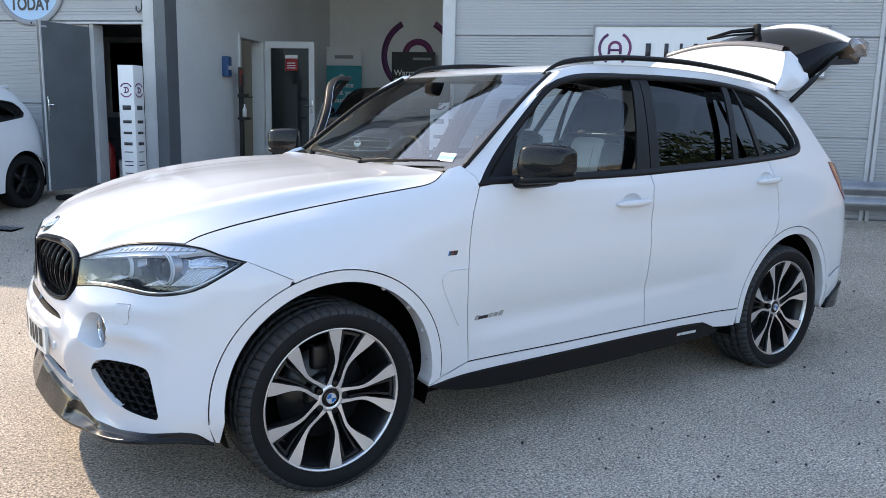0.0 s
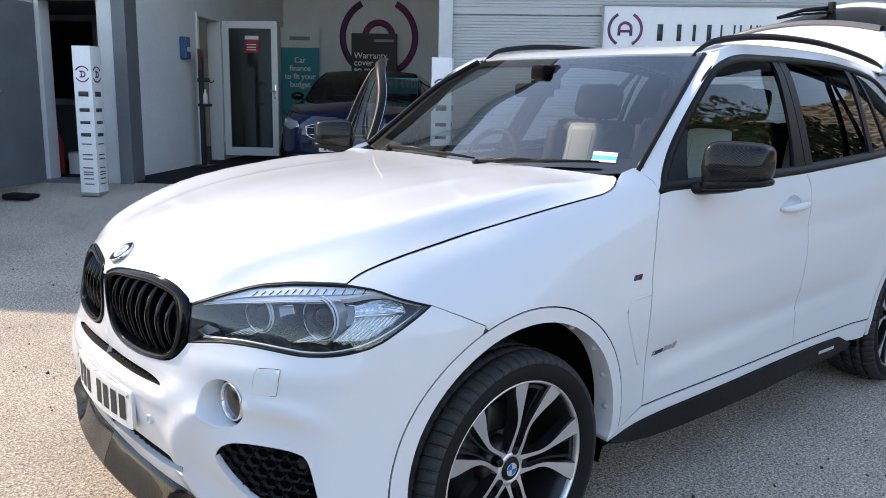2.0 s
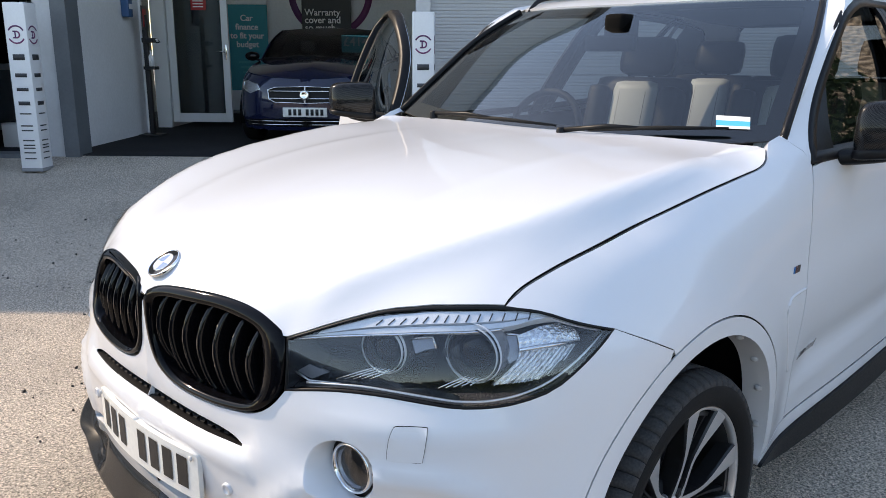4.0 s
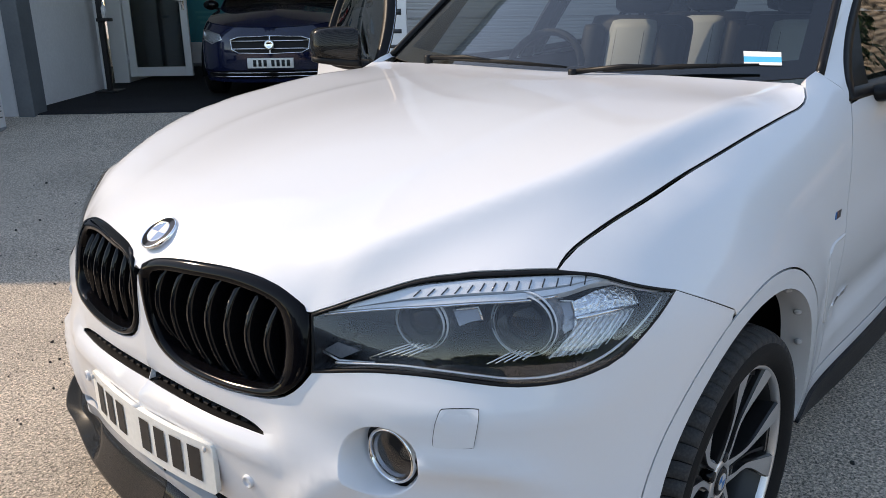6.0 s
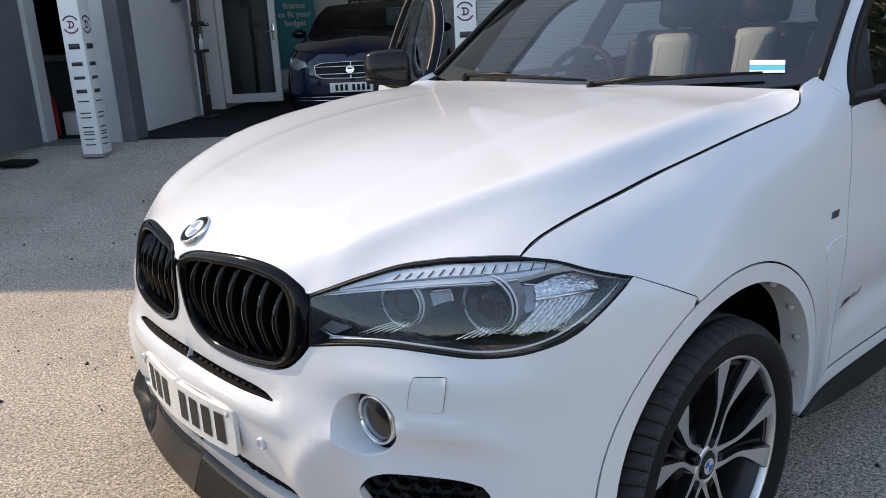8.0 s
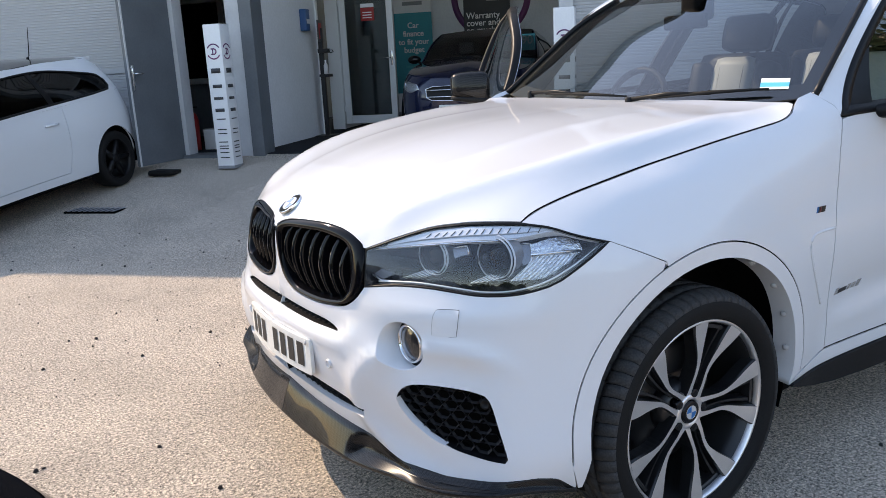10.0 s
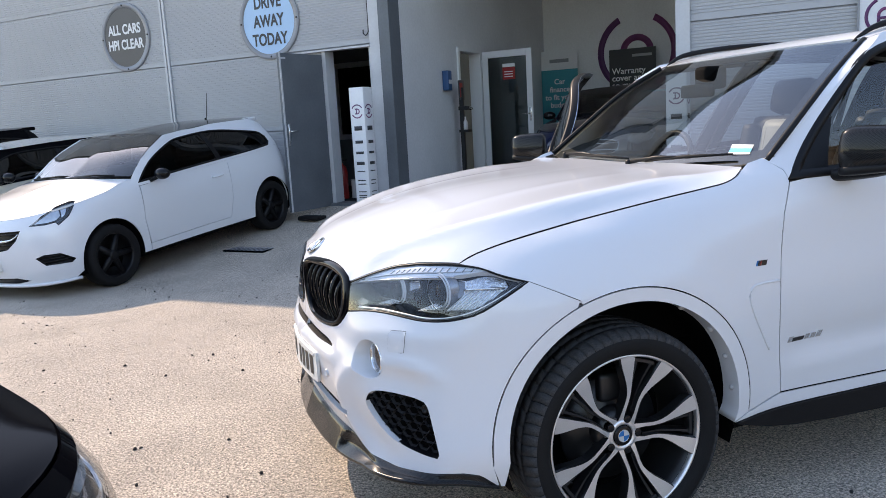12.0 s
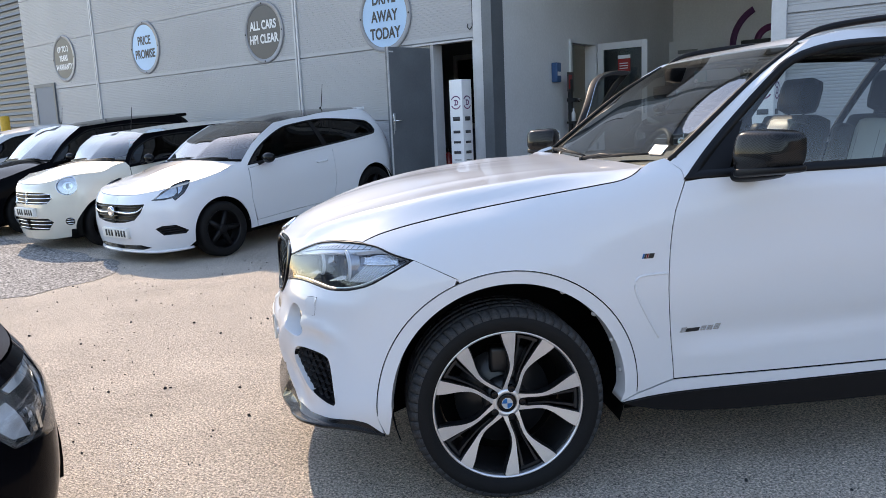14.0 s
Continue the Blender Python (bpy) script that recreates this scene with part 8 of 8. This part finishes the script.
    rear = [(d1 + 0.02, b0 + (b1 - b0) * 0.45), (d1, 0.55), (d1 - 0.06, sill + 0.09)] + [(d0 + 0.02, sill + 0.08), (d0 + 0.02, sill), (wb - ar, sill)] + arch_r[::-1] + [(wb + ar, 0.25), (x1 - 0.2, 0.24), (s1, 0.26), (s1, 0.75), (s1 - 0.3, b1), (x1 - 0.28, b1 + 0.03), (wb, b1)]
    lay("rear_side", shrink(rear, gap / 2), paint)
    # greenhouse
    house = [(xc, zc - 0.015), (d0, b0)] + [(d0 + 0.02, b0)] + belt[1:] + [(s1 - 0.3, b1)] + [(x1 + 0.02, b1 + 0.2), (xt + 0.10, zt - 0.03)] + bow([(xt, zt), ((xr + xt) / 2, max(zr, zt) + 0.012), (xr, zr)], 8) + bow([(xr, zr), ((xr + xc) / 2 - 0.02, (zr + zc) / 2 + 0.03), (xc, zc - 0.015)], 6)[1:-1]
    sill_line = bow([(d0 + 0.0, b0 + 0.03), (wb * 0.5, b0 * 0.55 + b1 * 0.45 + 0.03), (wb * 0.92, b1 + 0.025), (P["win_end"] - 0.06, b1 + 0.045)], 14)
    arch_line = bow([(P["win_end"] - 0.06, b1 + 0.045), (P["win_end"], b1 + 0.085), (P["win_end"] - 0.07, (b1 + zt) / 2 + 0.01), (xt - 0.32, zt - 0.12), ((xr + xt) / 2, max(zr, zt) - 0.06), (xr + 0.30, zr - 0.05), (xr + 0.03, zr - 0.085), ((xr + d0) / 2 - 0.03, (zr + b0) / 2 + 0.0), (d0 + 0.0, b0 + 0.03)], 34)
    glass_loop = sill_line + arch_line[1:-1]
    lay("roof_pillar", house, P.get("pillar", paint), holes=[glass_loop])
    lay("side_core", [(d0 + 0.05, b0 - 0.12), (d0 + 0.05, b0 - 0.005)] + [(u, z + 0.012) for u, z in belt[1:]] + [(x1 - 0.3, b1 - 0.15)], paint, out=-0.008, depth=0)
    lay("side_window", glass_loop, TINT, "dark side window", out=-0.01, depth=0)
    twin(part("window_trim", ring(glass_loop, [(-0.004, 0.001), (0.0, 0.004), (0.014, 0.001), (0.016, -0.012)], skin.at), BLACK_TRIM, car))
    lay("window_post", [(d1 - 0.12, b0 * 0.55 + b1 * 0.45 + 0.03), (d1 - 0.04, b0 * 0.55 + b1 * 0.45 + 0.03), (d1 - 0.10, zr - 0.03), (d1 - 0.16, zr - 0.03)], BLACK_TRIM, out=-0.004, depth=0.01)
    # bonnet, screen, roof, tail
    nose = [skin.at(u, z + 0.004) for u, z in bow(nose_edge, 10)]
    nose[0].y = 0
    side = [skin.at(u, z + 0.004) for u, z in bow(hood_edge, 12)]
    side[0] = nose[-1]
    mid = [nose[0], Vector((nose[0].x + 0.16, 0, hn + 0.075)), Vector((-0.15, 0, (hn + zc) / 2 + 0.075)), Vector((xc - 0.15, 0, zc + 0.03))]
    cowl = [mid[-1], Vector((xc - 0.12, -0.4 * w, zc + 0.02)), side[-1]]
    part("bonnet", net(coons(nose[::-1], cowl[::-1], side, mid, 20, 24), 0.015), paint, car)
    head_out = skin.at(xr, zr)
    base = [Vector((xc - 0.10, 0, zc + 0.02)), Vector((xc - 0.05, -0.45 * w, zc + 0.015)), skin.at(xc + 0.03, zc) + Vector((0, 0.03, 0))]
    head = [Vector((xr + 0.07, 0, zr + 0.035)), Vector((xr + 0.05, -0.4 * w, zr + 0.025)), head_out + Vector((0, 0.02, 0.0))]
    edge_line = [base[-1], base[-1].lerp(head[-1], 0.5) + Vector((-0.03, -0.01, 0.03)), head[-1]]
    spine_line = [base[0], base[0].lerp(head[0], 0.5) + Vector((-0.02, 0, 0.03)), head[0]]
    ws = coons(base[::-1], head[::-1], edge_line, spine_line, 14, 12)
    part("windscreen", net(ws), SCREEN, car, "clear windscreen").visible_shadow = False
    part("screen_base", tube([p + Vector((0.0, 0, 0.004)) for p in base[::-1]] + [Vector((p.x, -p.y, p.z + 0.004)) for p in base[1:]], 0.014, 6), BLACK_TRIM, car)
    tail_out = skin.at(xt, zt)
    roof_mid_line = [head[0], Vector(((xr + xt) / 2, 0, max(zr, zt) + 0.06)), Vector((xt + 0.12, 0, zt + 0.02))]
    roof_side = [head[-1], skin.at((xr + xt) / 2, max(zr, zt) + 0.012), tail_out]
    part("roof", net(coons(head[::-1], [tail_out, Vector((xt + 0.10, -0.4 * w, zt + 0.015)), roof_mid_line[-1]], roof_side, roof_mid_line, 12, 16), 0.015), roof_paint, car)
    back = [[tail_out, Vector((xt + 0.10, -0.4 * w, zt + 0.015)), roof_mid_line[-1]], [skin.at(x1 - 0.12, b1), Vector((x1 - 0.05, -0.4 * w, b1)), Vector((x1 - 0.03, 0, b1))]]
    part("rear_window", net([curve_points(b, 8) for b in back]), BLACK_GLOSS, car)
    part("spoiler", box(bmesh.new(), (xt - 0.06, -rw * 0.84, zt - 0.045), (xt + 0.17, rw * 0.84, zt + 0.012), bevel=0.018), paint, car)
    lay("tail_lamp", [(x1 - 0.12, b1 - 0.04), (x1 + 0.10, b1 - 0.06), (x1 + 0.10, b1 - 0.24), (x1 - 0.05, b1 - 0.20)], RED_LAMP, "red tail lamp", out=0.004)
    # under parts, cabin, wheels
    part("floor_pan", box(bmesh.new(), (-fo + 0.25, -w + 0.16, 0.18), (x1 - 0.2, w - 0.16, 0.30)), DARK, car)
    part("bulkhead", box(bmesh.new(), (-fo + 0.30, -w * 0.72, 0.28), (xc - 0.05, w * 0.72, hn - 0.10)), DARK, car)
    part("dash", box(bmesh.new(), (xc - 0.05, -w * 0.75, 0.5), (xc + 0.35, w * 0.75, zc - 0.03), bevel=0.03), LEATHER_DARK, car)
    for y in (-0.36, 0.36):
        part("seat_back", box(bmesh.new(), (wb * 0.5, y - 0.22, 0.5), (wb * 0.5 + 0.16, y + 0.22, b0 + 0.12), bevel=0.04), LEATHER_DARK, car)
        part("head_rest", box(bmesh.new(), (wb * 0.5 + 0.06, y - 0.12, b0 + 0.15), (wb * 0.5 + 0.15, y + 0.12, b0 + 0.32), bevel=0.035), LEATHER_DARK, car)
    part("rear_bench", box(bmesh.new(), (wb * 0.85, -w * 0.7, 0.45), (wb * 0.95, w * 0.7, b1 - 0.02), bevel=0.04), LEATHER_DARK, car)
    for cx in (0, wb):
        for k in (-1, 1):
            bm = bmesh.new()
            rows = [[bm.verts.new((cx + q * math.cos(radians(a)), k * y, r + q * math.sin(radians(a)))) for q, y in ((ar, w - 0.02), (ar + 0.02, w - 0.25), (0, w - 0.28))] for a in np.linspace(-15, 195, 22)]
            for p, q in zip(rows, rows[1:]):
                for i in range(2):
                    bm.faces.new((p[i], p[i + 1], q[i + 1], q[i]))
            part("wheel_house", bm, DARK, car)
    first = simple_wheel(car, r, 0.21, wheel_mat, spokes)
    first.matrix_basis = pose(0, -w + 0.115, r, 90)
    for x, y, rx in ((wb, -w + 0.115, 90), (0, w - 0.115, -90), (wb, w - 0.115, -90)):
        copy_thing(first, pose(x, y, r, rx)).parent = car
    for k in (-1, 1):
        bm = bmesh.new()
        bmesh.ops.create_uvsphere(bm, u_segments=16, v_segments=10, radius=1)
        bm.transform(pose(d0 + 0.20, k * (w + 0.10), b0 + 0.09) @ Matrix.Diagonal((0.065, 0.10, 0.062, 1)))
        part("door_mirror", bm, P.get("mirror", BLACK_GLOSS), car)
        part("mirror_arm", tube([(d0 + 0.16, k * (w - 0.05), b0 + 0.02), (d0 + 0.19, k * (w + 0.06), b0 + 0.06)], 0.018, 8), BLACK_TRIM, car)
        hu, hz = d1 - 0.20, b0 - 0.09
        pts = [skin.at(hu - 0.09 + 0.18 * i / 6, hz, 0.006 + 0.018 * math.sin(math.pi * i / 6)) for i in range(7)]
        part("door_handle", tube([(p.x, p.y * -k, p.z) if k > 0 else p for p in pts], 0.011, 8), paint, car)
    # plate with bars
    pz = P.get("plate_z", 0.36)
    plate_x = -fo - 0.006
    part("number_plate", box(bmesh.new(), (plate_x - 0.012, -0.26, pz - 0.055), (plate_x + 0.03, 0.26, pz + 0.055), bevel=0.004), PLATE_WHITE, car, "white number plate")
    for k in range(7):
        y = -0.205 + 0.058 * k + (0.03 if k > 3 else 0)
        part("plate_bar", boxes(((plate_x - 0.0140, y - 0.016, pz - 0.036), (plate_x - 0.0118, y + 0.020, pz + 0.036))), INK, car)
    if "badge" in P:
        part("badge", lathe([(0.055, -0.01), (0.055, 0.012), (0.045, 0.018), (0.03, 0.012), (0, 0.014)], 24, Matrix.Translation((-fo - 0.01, 0, P["badge"])) @ Vector((-1, 0, 0.1)).to_track_quat("Z", "Y").to_matrix().to_4x4()), CHROME, car)
    for k in (0.25, -0.35):
        a, b = Vector((xc - 0.06, k * w + 0.28, zc + 0.03)), Vector((xc - 0.04, k * w - 0.30, zc + 0.035))
        part("wiper", tube([a, (a + b) / 2 + Vector((0, 0, 0.012)), b], 0.010, 6), BLACK_TRIM, car)
    if "aerial" in P:
        ax, az = P["aerial"]
        part("aerial", tube([(ax, 0, az), (ax + 0.03, 0, az + 0.03), (ax + 0.10, 0, az + 0.33)], [0.018, 0.006, 0.003], 6), BLACK_TRIM, car)
    return car, skin


def parked(s, e, wb):
    """Nose out, on the rising yard."""
    z0, z1 = rise(s), rise(s + wb)
    return SITE @ Matrix.Translation((s, e, z0)) @ Matrix.Rotation(-math.atan2(z1 - z0, wb), 4, "Y")


DARK_ALLOY = material("black_alloy", (0.005, 0.005, 0.006), 0.4, spec=0.25)
REFLECTOR = material("lamp_reflector", (0.62, 0.66, 0.70), 0.22, metal=0.7, grain=0.15, scale=25)
IVORY = material("ivory_paint", (0.68, 0.64, 0.55), 0.25, coat=1.0, grain=0.01, scale=500)
NIGHT = material("black_paint", (0.003, 0.003, 0.004), 0.06, spec=0.03, grain=0.05, scale=500)
NAVY = material("navy_paint", (0.006, 0.010, 0.035), 0.10, spec=0.5, coat=0.5, grain=0.05, scale=500)
SHELL = material("small_car_white", (0.74, 0.76, 0.79), 0.28, coat=1.0, grain=0.01, scale=500)

HATCH = dict(row=True, fo=0.83, wb=2.51, ro=0.68, w=0.868, r=0.315, hn=0.83, cowl=(0.40, 1.03), roof_f=(1.05, 1.40), roof_r=(2.65, 1.42), b0=0.94, b1=1.03, win_end=2.72, door=(0.46, 1.78), plate_z=0.41, badge=0.655, aerial=(2.45, 1.46),
             openings={"lamp": [(0.62, 0.76), (0.78, 0.755), (0.88, 0.765), (0.90, 0.735), (1.02, 0.80), (1.16, 0.925), (1.11, 0.925), (0.95, 0.90), (0.76, 0.84)], "grille": [(0.0, 0.72), (0.30, 0.722), (0.53, 0.73), (0.48, 0.64), (0.38, 0.56), (0.20, 0.53), (0.0, 0.52)],
                       "fog": [(0.64, 0.46), (0.72, 0.485), (0.86, 0.48), (0.99, 0.40), (0.95, 0.37), (0.72, 0.38)], "lower": [(0.0, 0.27), (0.4, 0.28), (0.55, 0.25), (0.4, 0.225), (0.0, 0.22)]},
             lamp_parts=(([(0.66, 0.772), (0.82, 0.772), (0.90, 0.785), (0.945, 0.815), (0.955, 0.865), (0.90, 0.868), (0.78, 0.825)], REFLECTOR), ([(0.955, 0.80), (0.99, 0.815), (1.04, 0.87), (1.01, 0.89), (0.975, 0.875)], CHROME), ([(0.80, 0.835), (0.93, 0.880), (1.06, 0.905), (1.06, 0.912), (0.92, 0.890), (0.79, 0.843)], REFLECTOR)))
hatch, hatch_skin = compact("hatchback", "small white three-door hatchback with black roof and wheels", parked(2.32, 6.0, 2.51), HATCH, SHELL, BLACK_GLOSS, DARK_ALLOY)
twin(part("grille_blade", tube([hatch_skin.at(hatch_skin.start + u, z, 0.004) for u, z in bow([(0.0, 0.648), (0.12, 0.640), (0.30, 0.635), (0.44, 0.655), (0.505, 0.70)], 14)], [0.012] * 10 + [0.010, 0.008, 0.006, 0.004], 8), CHROME, hatch, "silver blade across the grille"))
twin(part("front_lip", tube([hatch_skin.at(hatch_skin.start + u, 0.20, 0.006) for u in np.linspace(0.0, 1.02, 16)], 0.016, 8), SHELL, hatch, "white front lip spoiler"))
RETRO = dict(row=True, fo=0.66, wb=2.467, ro=0.58, w=0.842, r=0.305, hn=0.90, cowl=(0.38, 1.05), pillar=NIGHT, roof_f=(0.76, 1.37), roof_r=(2.60, 1.36), b0=0.97, b1=1.02, win_end=2.75, door=(0.42, 1.62), plate_z=0.54, chrome=True, rw=0.76, blunt=1.6, aerial=(0.95, 1.40), bars=3,
            lamp_parts=(([(0.74 + 0.118 * math.cos(a), 0.84 + 0.100 * math.sin(a)) for a in np.linspace(0, math.tau, 25)[:-1]], REFLECTOR), ([(0.74 + 0.058 * math.cos(a), 0.84 + 0.050 * math.sin(a)) for a in np.linspace(0, math.tau, 17)[:-1]], CHROME)),
            openings={"lamp": [(0.74 + 0.135 * math.cos(a), 0.84 + 0.115 * math.sin(a)) for a in np.linspace(0, math.tau, 21)[:-1]], "grille": [(0.0, 0.79), (0.40, 0.785), (0.52, 0.76), (0.54, 0.70), (0.46, 0.64), (0.0, 0.63)],
                      "lower": [(0.0, 0.46), (0.44, 0.46), (0.52, 0.41), (0.42, 0.31), (0.0, 0.30)], "fog": [(0.72 + 0.06 * math.cos(a), 0.40 + 0.05 * math.sin(a)) for a in np.linspace(0, math.tau, 15)[:-1]]})
retro, _ = compact("small_hatchback", "cream small retro hatchback with round chrome headlamps", parked(2.12, 8.15, 2.467), RETRO, IVORY, IVORY, DARK_ALLOY)
part("price_card", box(bmesh.new(), (0.74, -0.56, 1.10), (0.75, -0.30, 1.30)), TEAL, retro, "teal price card behind the screen", flat=True)
for k, z in enumerate((1.24, 1.19, 1.14)):
    part("card_bar", box(bmesh.new(), (0.736, -0.54, z), (0.739, -0.34 - 0.03 * k, z + (0.035 if k == 0 else 0.018))), WHITE_BIT, retro, flat=True)
part("price_card", box(bmesh.new(), (1.02, -0.60, 0.98), (1.22, -0.59, 1.14)), TEAL, hatch, "teal price card in the side window", flat=True)
ESTATE = dict(HATCH, fo=0.88, wb=2.62, ro=0.85, w=0.89, r=0.325, hn=0.80, cowl=(0.45, 1.03), roof_f=(1.10, 1.48), roof_r=(3.0, 1.49), b0=0.97, b1=1.06, win_end=3.1, door=(0.5, 1.5))
ESTATE.pop("aerial")
compact("black_hatchback", "black family hatchback with silver multi-spoke wheels", parked(2.25, 10.75, 2.62), ESTATE, NIGHT, NIGHT, RIM_CUT, 14)
compact("white_hatchback", "white hatchback parked at the far end", parked(2.6, 14.2, 2.51), dict(HATCH), SHELL, SHELL, DARK_ALLOY)
SALOON = dict(fo=0.80, wb=2.84, ro=1.05, w=0.905, r=0.33, hn=0.80, cowl=(0.62, 1.0), roof_f=(1.32, 1.40), roof_r=(2.55, 1.40), b0=0.95, b1=1.0, win_end=2.95, door=(0.62, 1.70), plate_z=0.40, badge=0.60, chrome=True, bars=2,
              openings={"lamp": [(0.56, 0.66), (0.70, 0.61), (0.92, 0.66), (1.06, 0.74), (1.0, 0.77), (0.80, 0.76), (0.60, 0.72)], "grille": [(0.0, 0.70), (0.36, 0.69), (0.46, 0.66), (0.44, 0.55), (0.36, 0.51), (0.0, 0.50)], "lower": [(0.0, 0.32), (0.5, 0.32), (0.82, 0.30), (0.80, 0.23), (0.0, 0.22)]})
saloon, _ = compact("saloon", "dark blue executive saloon parked nose out in the bay", SITE @ Matrix.Translation((7.70, 1.66, FLOOR_Z + 0.012)), SALOON, NAVY, NAVY, RIM_CUT, 10)
card = part("price_card", boxes(((1.10, -0.75, 1.10), (1.115, -0.18, 1.33))), TEAL, saloon, "teal price card behind the screen", flat=True)
words("£41490", 0.17, WHITE_BIT, Matrix.Translation((1.095, -0.46, 1.24)) @ Matrix.Rotation(radians(-90), 4, "Z") @ Matrix.Rotation(radians(90), 4, "X"), saloon, "price_lettering", bold=0.002)
# the black car whose nose comes into view beside the path
ahead = Vector((0.75, -0.66, 0)).normalized()
turn = Matrix(((-ahead.x, ahead.y, 0, 0), (-ahead.y, -ahead.x, 0, 0), (0, 0, 1, 0), (0, 0, 0, 1)))
NEAR = dict(SALOON, lamp_parts=(([(0.525, 0.62), (0.60, 0.55), (0.68, 0.535), (0.655, 0.60), (0.63, 0.655), (0.58, 0.65)], REFLECTOR), ([(0.70, 0.535), (0.73, 0.53), (0.715, 0.60), (0.69, 0.62)], CHROME), ([(0.745, 0.53), (0.77, 0.525), (0.76, 0.60), (0.735, 0.61)], CHROME),
                                ([(0.67, 0.67), (0.80, 0.68), (1.0, 0.695), (1.02, 0.71), (0.80, 0.705), (0.66, 0.685)], REFLECTOR), ([(0.90, 0.55), (1.0, 0.59), (1.06, 0.66), (0.96, 0.65), (0.88, 0.60)], REFLECTOR)), chrome=False, hn=0.72, cowl=(0.62, 0.95), badge=0.6, openings={"lamp": [(0.48, 0.63), (0.58, 0.53), (0.80, 0.50), (1.0, 0.56), (1.16, 0.70), (1.05, 0.735), (0.80, 0.72), (0.60, 0.69)], "grille": SALOON["openings"]["grille"]})
corner = turn.to_3x3() @ Vector((-0.50, -0.76, 0))
compact("black_saloon", "black saloon car with clear headlamps parked close by", Matrix.Translation(Vector((-1.60, -1.06, 0)) - corner) @ turn, NEAR, NIGHT, NIGHT, RIM_CUT, 10)
